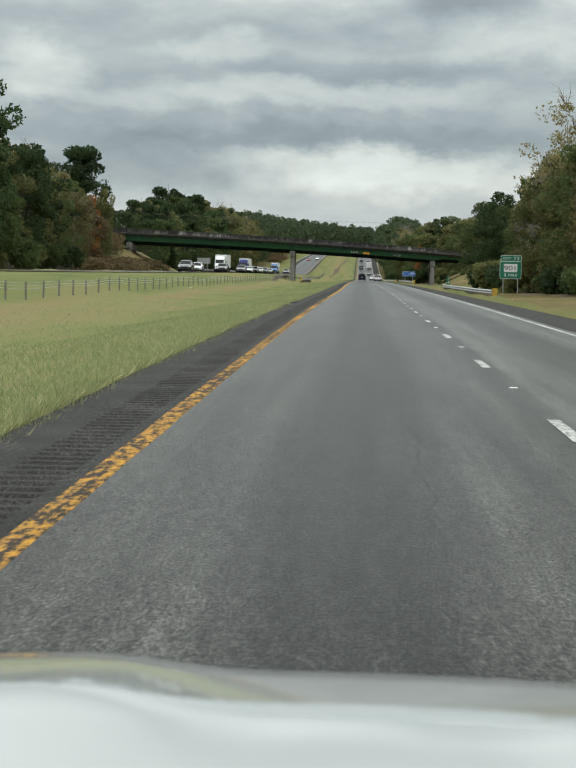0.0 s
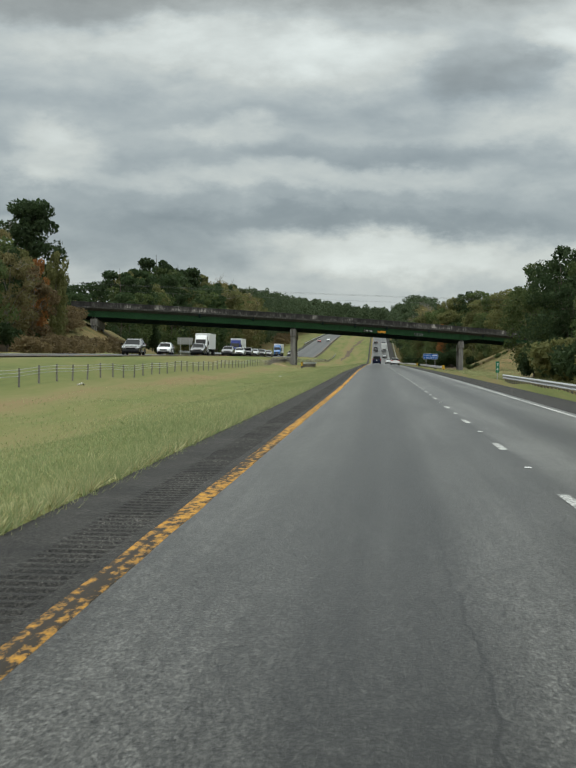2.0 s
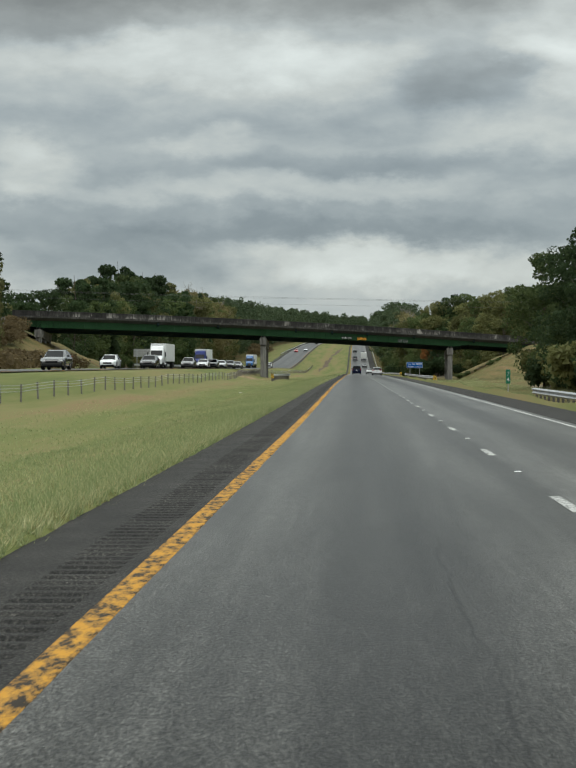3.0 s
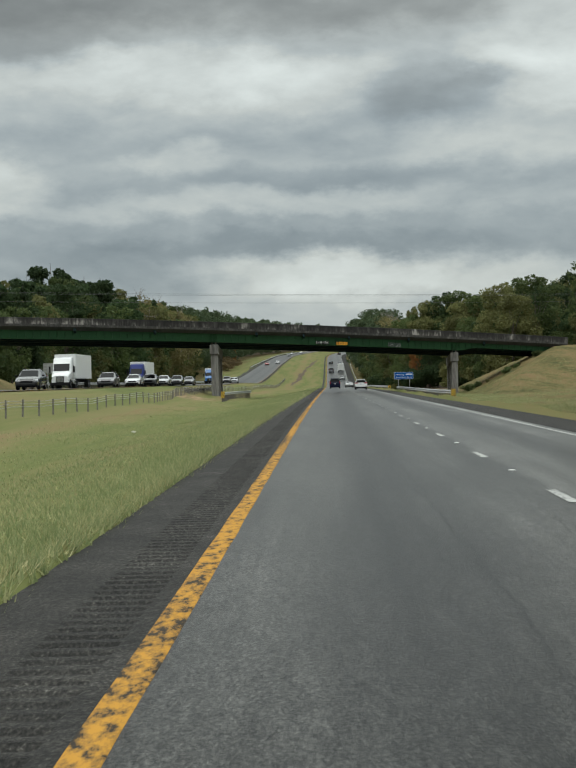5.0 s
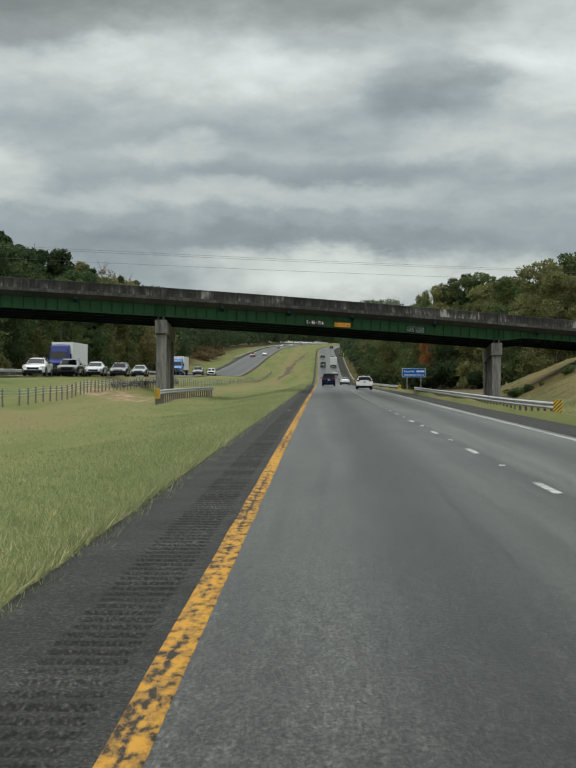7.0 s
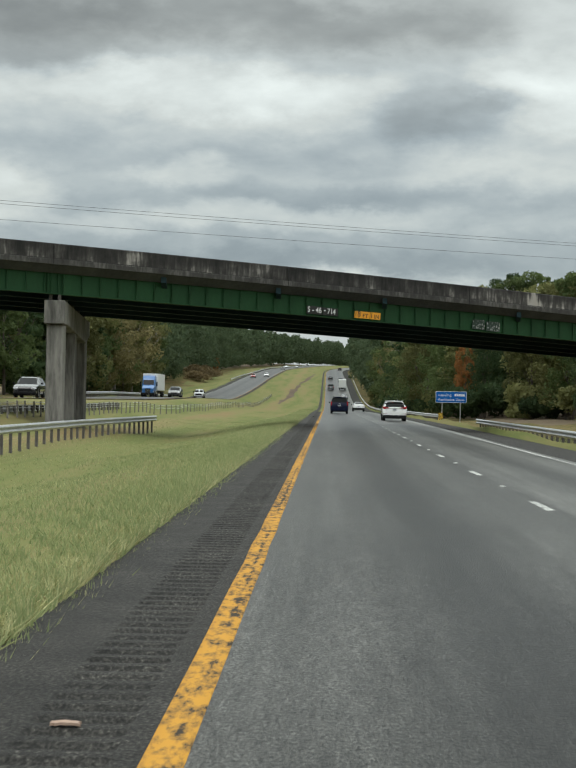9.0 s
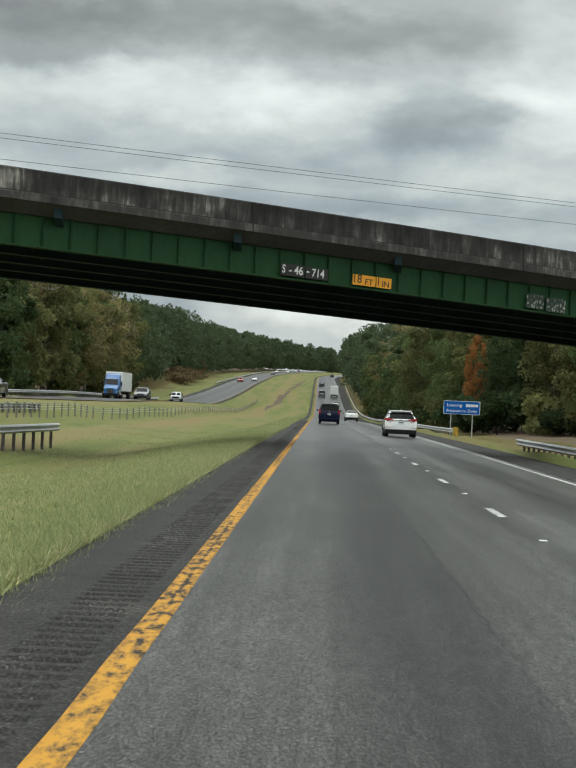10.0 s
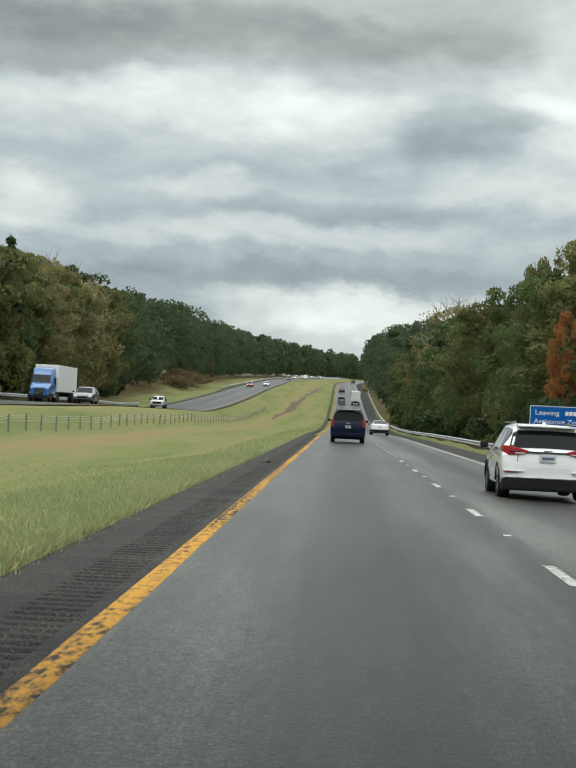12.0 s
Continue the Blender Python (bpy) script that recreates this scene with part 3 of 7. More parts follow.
def crossfall(x):
    """The outer lane falls to the right, its shoulder more steeply."""
    x = np.asarray(x, float)
    return -0.038 * np.clip(x - 3.7, 0, 3.6) - 0.060 * np.clip(x - 7.3, 0, EDGE_R - 7.3)


OPP_IN, OPP_OUT = -18.5, -30.0


def smooth(u):
    u = np.clip(u, 0, 1)
    return u * u * (3 - 2 * u)


YB, XB, SKEW, DECK = 411.6, 2.1, 0.6, 9.8


def land(x, y):
    """Height of the ground at x, y (arrays)."""
    y = np.asarray(y, float)
    x = np.asarray(x, float) - bend(y)
    zr, zo = road_z(y), far_z(y)
    # median: from one carriageway down to a flat swale and up to the other
    s = np.clip((EDGE_L - x) / (EDGE_L - OPP_IN), 0, 1)
    sag = 1.15 * smooth(s / 0.38) * smooth((1 - s) / 0.34)
    sag = sag * (1 - 0.35 * smooth((y - 760) / 200))
    z = zr + (zo - zr) * s - sag
    # right verge: shallow ditch, then rising ground under the trees
    r = np.clip(x - EDGE_R, 0, None)
    right = zr + crossfall(EDGE_R) - 0.55 * smooth(r / 3) + 0.5 * smooth((r - 6) / 14) + 0.05 * np.clip(r - 20, 0, 400)
    right = right + 2.2 * smooth((y - 620) / 160) * smooth((r - 3) / 16)
    z = np.where(x > EDGE_R, right, z)
    # left of the other carriageway
    q = np.clip(OPP_OUT - x, 0, None)
    left = zo - 0.35 * smooth(q / 4) + 0.03 * np.clip(q - 8, 0, 500)
    left = left + 3.0 * smooth((y - 850) / 60) * (1 - smooth((y - 960) / 90)) * smooth((q - 7) / 9)
    z = np.where(x < OPP_OUT, left, z)
    # embankments that carry the crossing road to the bridge's two ends
    mid = YB + DECK / 2 + SKEW * (x - XB)
    u = np.abs(y - mid) / 1.166
    near = y < mid
    for x0, way, h in ((32.4, 1, 5.4), (-49.5, -1, 7.3)):
        run = (x - x0) * way
        top = h - 0.02 * np.clip(run, 0, 80)
        slope = np.where(near, 5.5, 3.0)
        bank = np.minimum(top - np.clip(u - 7.0, 0, None) / slope, top + np.minimum(run, 0) / (2.15 if way > 0 else 1.7))
        # soften the crest
        z = np.where(np.abs(run) < 120, np.maximum(z, bank), z)
    # gentle unevenness away from the pavements
    away = smooth(np.minimum(np.abs(x - EDGE_L) / 6, 1)) * np.where((x < EDGE_L) & (x > OPP_IN), smooth((x - OPP_IN) / 3), 1)
    bumpy = 0.06 * np.sin(x * 0.55 + y * 0.13) + 0.05 * np.sin(y * 0.31 - x * 0.2)
    z = z + away * bumpy * np.where((x > EDGE_L) & (x < EDGE_R), 0, 1)
    # under the pavements the earth lies lower
    z = np.where((x > EDGE_L + 0.05) & (x < EDGE_R - 0.05), zr - 0.12 + crossfall(x), z)
    z = np.where((x < OPP_IN - 0.05) & (x > OPP_OUT + 0.05), zo - 0.12, z)
    return z


def ground_at(x, y):
    return float(land(np.array([x]), np.array([y]))[0])


def grid_mesh(name, xs, ys, zf, mat, follow=True):
    X, Y = np.meshgrid(xs, ys)
    Xw = X + (bend(Y) if follow else 0)
    V = np.stack([Xw, Y, zf(X, Y)], -1).reshape(-1, 3)
    n, m = len(xs), len(ys)
    i = np.arange(n * m).reshape(m, n)
    F = np.stack([i[:-1, :-1], i[:-1, 1:], i[1:, 1:], i[1:, :-1]], -1).reshape(-1, 4)
    return big_mesh(name, V, F, mat, smooth=True)


gx = np.concatenate([[-2600, -1200, -500, -240, -150], np.arange(-110, -32, 4.0), np.arange(-31, -17, 1.0), np.arange(-17, -2, 0.6),
                     [-1.6, -1.3, -1.2, 0, 4, 8, 9.9, 10.0], np.arange(10.4, 20, 0.8), np.arange(20, 44, 2.0), [48, 54, 62, 75, 95, 130, 200, 400, 1000, 2600]])
gy = np.concatenate([np.arange(-300, 0, 50.0), np.arange(0, 620, 3.0), np.arange(620, 1300, 8.0), np.arange(1300, 2200, 40.0), [2400, 2800, 3400, 4400, 5000]])
ground = new("ground", grid_mesh("ground", gx, gy, lambda X, Y: land(X + bend(Y), Y), M_GROUND))
ground.data.materials.append(M_ROUGH)
ground.data.materials.append(M_LITTER)
idx = np.zeros(len(ground.data.polygons), np.int32)
cen = np.empty(len(ground.data.polygons) * 3, np.float32)
ground.data.polygons.foreach_get("center", cen)
cen = cen.reshape(-1, 3)
cx = cen[:, 0] - bend(cen[:, 1])
idx[cx > 10.0] = 1
idx[(cx > 21) & (cx < 46) & (((cen[:, 1] > 190) & (cen[:, 1] < 305)) | (cen[:, 1] > 490))] = 2
idx[cx < -40] = 1
idx[(cx < -50) & (cx > -76) & (cen[:, 1] > 225) & ((cen[:, 1] < 365) | (cen[:, 1] > 440))] = 2
ground.data.polygons.foreach_set("material_index", idx)
tagged(ground, "mown yellow-green grass verges and median", "grass", kind="structure")

# ---------------------------------------------------------------- roads
ry = np.concatenate([np.arange(-60, 620, 4.0), np.arange(620, 1500, 8.0), np.arange(1500, 2300, 40.0)])
rx = np.array([0.0, 1.83, 3.7, 5.49, 7.3, 7.5])
road = new("road", grid_mesh("road", np.concatenate([[-0.086], rx]), ry, lambda X, Y: road_z(Y) + crossfall(X), M_ROAD))
tagged(road, "worn grey asphalt lanes with darker oil bands", "road", kind="structure")
opp = new("road_opposite", grid_mesh("road_opposite", np.array([-28.2, -24.8, -21.4, -19.4]), ry, lambda X, Y: far_z(Y) + 0 * X, M_ROAD2))
tagged(opp, "grey asphalt lanes of the opposite carriageway", "road", kind="structure")
for nm, a, b, zf in (("shoulder_right", 7.5, EDGE_R, road_z), ("shoulder_opposite_outer", OPP_OUT, -28.2, far_z), ("shoulder_opposite_inner", -19.4, OPP_IN, far_z)):
    sh = new(nm, grid_mesh(nm, np.array([a, (a + b) / 2, b]), ry, lambda X, Y: zf(Y) + crossfall(X) - 0.004, M_SHOULDER))
    tagged(sh, "dark asphalt road shoulder with gritty edge", "shoulder", kind="structure")

# left shoulder: the outer strip, and the strip with milled grooves
PITCH = 0.32
sy = np.concatenate([np.arange(-40, 640, 0.8), np.arange(640, 2200, 16.0)])


def ragged(y):
    return 0.05 * np.sin(y * 2.1) + 0.04 * np.sin(y * 5.3 + 1) + 0.04 * np.sin(y * 0.7)


def shoulder_grid():
    xs = np.array([0, 0.33, 0.66, 1.0])
    X, Y = np.meshgrid(xs, sy)
    Xe = EDGE_L + ragged(Y) * 0.3
    Xw = Xe + (-0.68 - Xe) * X + bend(Y)
    V = np.stack([Xw, Y, road_z(Y) - 0.006 - 0.03 * (X == 0)], -1).reshape(-1, 3)
    i = np.arange(V.shape[0]).reshape(len(sy), 4)
    F = np.stack([i[:-1, :-1], i[:-1, 1:], i[1:, 1:], i[1:, :-1]], -1).reshape(-1, 4)
    return big_mesh("shoulder_left", V, F, M_SHOULDER, smooth=True)


shoulder_left = tagged(new("shoulder_left", shoulder_grid()), "dark asphalt shoulder with milled rumble strip", "shoulder", kind="structure")


def rumble_grid():
    base = np.arange(-10, 560, PITCH)
    ys = (base[:, None] + np.array([0.0, 0.05, 0.10, 0.16, 0.20])[None]).ravel()
    dz = np.tile(np.array([0.0, -0.026, -0.032, -0.022, 0.0]), len(base))
    xs = np.array([-0.68, -0.64, -0.24, -0.21, -0.084])
    amp = np.array([0.0, 1.0, 1.0, 0.0, 0.0])
    X, Y = np.meshgrid(xs, ys)
    wob = 1 + 0.35 * np.sin(Y * 3.1) * np.sin(Y * 0.9)
    Z = road_z(Y) - 0.005 + dz[:, None] * amp[None] * wob
    V = np.stack([X + bend(Y), Y, Z], -1).reshape(-1, 3)
    i = np.arange(V.shape[0]).reshape(len(ys), 5)
    F = np.stack([i[:-1, :-1], i[:-1, 1:], i[1:, 1:], i[1:, :-1]], -1).reshape(-1, 4)
    return big_mesh("rumble_strip", V, F, M_SHOULDER)


rumble = new("rumble_strip", rumble_grid())
tagged(rumble, "milled grooves across the dark asphalt shoulder", "rumble strip", kind="stuff")


def strip(name, x0, x1, y0, y1, zf, mat, step, lift, label, wob=0.0):
    ys = np.arange(y0, y1 + 1e-6, step)
    w = wob * (np.sin(ys * 1.7) + np.sin(ys * 4.3 + 2)) * 0.5
    n = len(ys)
    rails = ((x0 - 0.005, lift - 0.007), (x0, lift), (x1, lift), (x1 + 0.005, lift - 0.007))
    V = np.concatenate([np.stack([x + w + bend(ys), ys, zf(ys) + up], -1) for x, up in rails])
    i = np.arange(n - 1)
    F = np.concatenate([np.stack([i, i + n, i + n + 1, i + 1], -1) + k * n for k in range(3)])
    return tagged(new(name, big_mesh(name, V, F, mat)), label, "road marking", kind="structure")


strip("yellow_edge_line", -0.088, 0.088, -60, 2200, road_z, M_YLINE, 2.0, 0.005, "worn solid yellow edge line on asphalt", 0.008)
strip("white_edge_line", 7.10, 7.23, -60, 2200, lambda y: road_z(y) + float(crossfall(7.16)), M_WLINE, 4.0, 0.005, "solid white edge line on asphalt")
strip("white_edge_line_opposite", -28.25, -28.12, -60, 2200, far_z, M_WLINE, 4.0, 0.005, "solid white edge line of the opposite lanes")
strip("yellow_edge_line_opposite", -19.45, -19.32, -60, 2200, far_z, M_YLINE, 4.0, 0.005, "solid yellow edge line of the opposite lanes")


def dash_mesh():
    n, L = 6, 2.3
    V = [((-0.065 if s == 0 else 0.065), (k / n - 0.5) * L, 0.0) for s in (0, 1) for k in range(n + 1)]
    F = [(k, k + n + 1, k + n + 2, k + 1) for k in range(n)]
    me = bpy.data.meshes.new("lane_dash")
    me.from_pydata(V, [], F)
    me.materials.append(M_WLINE)
    return me


DASH = dash_mesh()
for k in range(-2, 108):
    y = 17.14 + 11.807 * k
    for xc, zf, owner in ((3.70, road_z, road), (-23.8, far_z, opp)):
        d = new("lane_dash", DASH)
        d.parent = owner
        d.matrix_world = pose(xc + float(bend(y)), y, float(zf(y)) + 0.005, math.degrees(math.atan((float(zf(y + 1)) - float(zf(y - 1))) / 2)))
mk = bmesh.new()
box(mk, -0.05, 0.05, -0.05, 0.05, 0, 0.018)
bevel_all(mk, 0.006)
MARKER = bpy.data.meshes.new("lane_reflector")
mk.to_mesh(MARKER)
mk.free()
MARKER.materials.append(plain("reflector_white", (0.7, 0.7, 0.68), 0.3))
for k in range(0, 48):
    y = 17.14 + 11.807 * (k + 0.5)
    d = new("lane_reflector", MARKER)
    d.parent = road
    d.matrix_world = pose(3.70 + float(bend(y)), y, float(road_z(y)))

# bare earth track up the median of the hill
ty = np.arange(752, 1125, 6.0)
tx = curve_through([(740, -11.3), (803, -10.3), (860, -9.7), (938, -8.9), (1010, -7.3), (1130, -4.9)])(ty) + 0.25 * np.sin(ty * 0.07)
tw = 0.85 + 0.35 * np.sin(ty * 0.037 + 1) + 0.25 * np.sin(ty * 0.13)
cols = [tx + k * tw / 3 + bend(ty) for k in (-3, -1, 1, 3)]
TV = np.stack([np.stack([c, ty, land(c, ty) + (0.05 if 0 < k < 3 else -0.02)], -1) for k, c in enumerate(cols)], 1).reshape(-1, 3)
ti = np.arange(len(TV)).reshape(len(ty), 4)
TF = np.stack([ti[:-1, :-1], ti[:-1, 1:], ti[1:, 1:], ti[1:, :-1]], -1).reshape(-1, 4)
M_EARTH = material("bare_earth", [(0.3, (0.045, 0.031, 0.018)), (0.55, (0.090, 0.058, 0.032)), (0.75, (0.14, 0.105, 0.050))], rough=1.0, size=0.25, fine=2.0, bump=0.4)
tagged(new("dirt_track", big_mesh("dirt_track", TV, TF, M_EARTH, smooth=True)), "bare brown earth track up the grass median", "dirt track", kind="structure")

# ---------------------------------------------------------------- the overpass


def gird_z(x, w):
    """Underside of the girders at x, w metres behind the front face."""
    return 5.87 - 0.0475 * x - 0.0003 * x * x - 0.072 * w


def bridge_pt(x, w, dz):
    return (x, YB + SKEW * (x - XB) + w, gird_z(x, w) + dz)


def haunch(x):
    """The end spans have shallower girders."""
    return 0.42 * float(smooth(np.array((x - 18.3) / 2.6)) + smooth(np.array((-46.6 - x) / 2.0)))


def swept(name, section, xs, mat, parent, label=""):
    """section: closed ring of (w, height over the girders' underside), carried along the bridge."""
    n = len(section)
    V = [bridge_pt(x, w, dz + (haunch(x) if dz < 0.5 else 0.0)) for x in xs for w, dz in section]
    F = []
    for k in range(len(xs) - 1):
        for j in range(n):
            a, b = k * n + j, k * n + (j + 1) % n
            F.append((a, b, b + n, a + n))
    F += [tuple(range(n))[::-1], tuple(range((len(xs) - 1) * n, len(xs) * n))]
    ob = obj_from(name, V, F, mat, parent, label)
    bm = bmesh.new()
    bm.from_mesh(ob.data)
    bmesh.ops.recalc_face_normals(bm, faces=bm.faces)
    bm.to_mesh(ob.data)
    bm.free()
    return ob


def black_crust(m, strength):
    """Black algae along the top of the parapet, pale lime runs lower down, both in patches along its length."""
    nt = m.node_tree
    N, L = nt.nodes.new, nt.links.new
    ramp = nt.nodes["Principled BSDF"].inputs["Base Color"].links[0].from_node
    fac = ramp.inputs[0].links[0].from_socket
    tc, sep, n, mp = N("ShaderNodeTexCoord"), N("ShaderNodeSeparateXYZ"), N("ShaderNodeTexNoise"), N("ShaderNodeMapping")
    L(tc.outputs["Object"], sep.inputs[0])
    mp.inputs["Scale"].default_value = (0.45, 0.0, 0.5)
    n.inputs["Scale"].default_value, n.inputs["Detail"].default_value, n.inputs["Roughness"].default_value = 1.0, 6, 0.62
    L(tc.outputs["Object"], mp.inputs[0])
    L(mp.outputs[0], n.inputs["Vector"])

    def calc(op, a, b):
        q = N("ShaderNodeMath")
        q.operation = op
        for k, v in enumerate((a, b)):
            if isinstance(v, float):
                q.inputs[k].default_value = v
            else:
                L(v, q.inputs[k])
        return q.outputs[0]

    x, z = sep.outputs[0], sep.outputs[2]
    slope = calc("ADD", calc("MULTIPLY", x, 0.0475), calc("MULTIPLY", calc("MULTIPLY", x, x), 0.0003))
    high = calc("SUBTRACT", calc("ADD", z, slope), 5.92 + 1.72)
    crust = calc("MULTIPLY", calc("MULTIPLY", high, high), -strength)
    patchy = calc("MULTIPLY", calc("SUBTRACT", n.outputs[0], 0.5), 0.6)
    L(calc("ADD", calc("ADD", fac, crust), patchy), ramp.inputs[0])


black_crust(M_PARAPET, 0.16)
M_SOFFIT = material("dark_soffit", [(0.3, (0.028, 0.029, 0.029)), (0.7, (0.080, 0.081, 0.079))], rough=0.95, size=0.7, fine=6, bump=0.2)
B0, B1 = -49.5, 34.1
PIERS = (-46.1, -13.12, 17.8)
bridge = new("overpass_bridge")
tagged(bridge, "skewed overpass of green steel girders with stained concrete parapets", "bridge")
bx = list(np.linspace(B0, 17.6, 34)) + [18.3, 18.9, 19.5, 20.1, 20.9, 22, 24, 26, 28, 30, 32, B1]
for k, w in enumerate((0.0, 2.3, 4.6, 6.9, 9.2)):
    # inner girders get the darker copy, under-deck shade painted in
    girder_paint = M_GREEN if k == 0 else M_SHADED_STEEL
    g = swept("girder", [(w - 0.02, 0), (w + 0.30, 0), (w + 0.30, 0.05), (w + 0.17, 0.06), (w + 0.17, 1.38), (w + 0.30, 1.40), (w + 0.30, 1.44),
                         (w - 0.02, 1.44), (w - 0.02, 1.40), (w + 0.11, 1.38), (w + 0.11, 0.06), (w - 0.02, 0.05)], bx, girder_paint, bridge, "green painted steel plate girder" if k == 0 else "inner plate girder with shade painted into its colour")
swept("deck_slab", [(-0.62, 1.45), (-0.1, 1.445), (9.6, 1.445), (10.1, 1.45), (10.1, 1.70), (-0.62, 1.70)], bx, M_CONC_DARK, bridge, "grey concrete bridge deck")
JOINTS = (-36.5, -24.0, -13.1, -1.55, 8.6, 17.8)
ENDS = (B0, *JOINTS, B1)
for a, b in zip(ENDS[:-1], ENDS[1:]):
    seg = [a + 0.012, *[x for x in bx if a + 0.3 < x < b - 0.3], b - 0.012]
    for f in (lambda w: -0.64 + w, lambda w: 10.12 - w):
        p = swept("parapet", [(f(0.0), 1.42), (f(0.0), 1.66), (f(0.05), 1.69), (f(0.05), 2.42), (f(0.09), 2.47), (f(0.27), 2.47), (f(0.30), 2.42), (f(0.30), 1.704), (f(0.015), 1.70), (f(0.015), 1.42)],
                  seg, M_PARAPET, bridge, "dark water-stained concrete parapet")
        p.data.materials.append(M_FASCIA)
        for face in p.data.polygons:
            h = face.center.z - gird_z(face.center.x, -0.64)
            if len(face.vertices) == 4 and h < 1.68 and abs(face.normal.z) < 0.7:
                face.material_index = 1
# thin near-black strip, just proud of the parapet face along its step
swept("parapet_groove", [(-0.598, 1.694), (-0.598, 1.722), (-0.58, 1.722), (-0.58, 1.694)], bx, plain("joint_and_strip_dark", (0.02, 0.02, 0.02), 0.9), bridge)
swept("haunch", [(-0.60, 1.432), (0.10, 1.432), (0.10, 1.06), (-0.03, 1.06)], bx, M_SOFFIT, bridge, "dark sloping concrete underside of the deck edge")
# web stiffeners of the front girder, and of the far one
st = bmesh.new()
box(st, -0.014, 0.014, 0.0, 0.115, 0.06, 1.062)
STIFF = bpy.data.meshes.new("stiffener")
st.to_mesh(STIFF)
st.free()
STIFF.materials.append(M_GREEN)
for k in range(95):
    x = -49.178 + 0.868 * k
    s = new("stiffener", STIFF)
    s.parent = bridge
    s.matrix_world = Matrix.Translation(bridge_pt(x, -0.008, 0.0))
for px in PIERS:
    for dx in (-0.34, -0.16, 0.16, 0.34):
        s = new("stiffener", STIFF)
        s.parent = bridge
        s.matrix_world = Matrix.Translation(bridge_pt(px + dx, -0.004, 0.0))
# deck overhang brackets and drain blocks under the slab
for x in (-29.0, -20.0, -7.9, -2.07, 3.72, 11.6, 22.0):
    bm = bmesh.new()
    V = [bm.verts.new(bridge_pt(x + dx, w, dz)) for dx in (-0.13, 0.13) for w, dz in ((0.09, 1.2), (-0.40, 1.32), (-0.40, 1.0), (0.09, 0.78))]
    bm.faces.new(V[:4][::-1])
    bm.faces.new(V[4:])
    for j in range(4):
        bm.faces.new((V[j], V[(j + 1) % 4], V[4 + (j + 1) % 4], V[4 + j]))
    bmesh.ops.recalc_face_normals(bm, faces=bm.faces)
    part("bracket", bm, M_SHADED_STEEL, bridge)
# cross frames between the girders
for x in np.arange(-45, 26, 6.0):
    for w in (0.3, 2.6, 4.9, 7.2):
        bm = bmesh.new()
        rod(bm, bridge_pt(x, w, 0.2), bridge_pt(x, w + 1.95, 1.25), 0.045, n=5)
        rod(bm, bridge_pt(x, w, 1.25), bridge_pt(x, w + 1.95, 0.2), 0.045, n=5)
        part("cross_frame", bm, M_SHADED_STEEL, bridge)
# vertical joints in the parapet
for x in JOINTS:
    a = bridge_pt(x, -0.648, 1.43)
    boxed("parapet_joint", bridge, plain("joint_and_strip_dark", (0.02, 0.02, 0.02), 0.9), a[0] - 0.018, a[0] + 0.018, a[1] - 0.004, a[1] + 0.05, a[2], a[2] + 1.03)

for x in PIERS:
    pier = empty("bridge_pier", x, YB + SKEW * (x - XB) + 4.8, 0)
    tagged(pier, "weathered concrete bridge pier with cap beam and three columns", "bridge pier", "bridge piers")
    y0 = YB + SKEW * (x - XB) - 0.15
    yc = y0 + 5.0
    top0, top1 = gird_z(x, 0) - 0.30, gird_z(x, 9.8) - 0.30
    bm = bmesh.new()
    V = []
    for dx in (-0.52, 0.52):
        V.append([bm.verts.new((dx, yy - yc + 0.2, zz)) for yy, zz in ((y0, top0), (y0 + 9.9, top1), (y0 + 9.9, top1 - 0.75), (y0 + 8.6, top1 - 1.22), (y0 + 1.4, top0 - 1.22), (y0, top0 - 1.18))])
    bm.faces.new(V[0])
    bm.faces.new(V[1][::-1])
    for j in range(6):
        bm.faces.new((V[0][j], V[1][j], V[1][(j + 1) % 6], V[0][(j + 1) % 6]))
    bmesh.ops.recalc_face_normals(bm, faces=bm.faces)
    bevel_all(bm, 0.03)
    part("cap_beam", bm, M_CONC, pier)
    for yy in (0.75, 4.95, 9.1):
        gz = ground_at(x, y0 + yy) - 0.4
        bm = bmesh.new()
        box(bm, -0.43, 0.43, y0 + yy - 0.5 - yc + 0.2, y0 + yy + 0.5 - yc + 0.2, gz, gird_z(x, yy) - 1.45)
        bevel_all(bm, 0.10, 3)
        part("column", bm, M_CONC, pier)
    for w in (0.14, 2.44, 4.74, 7.04, 9.34):
        bz = gird_z(x, w)
        for xa in (-0.30, 0.14):
            boxed("bearing", pier, M_RAILPOST, xa, xa + 0.15, w + y0 - yc + 0.2, w + y0 + 0.3 - yc + 0.2, bz - 0.31, bz, 0.0, "rusty dark steel bearing")
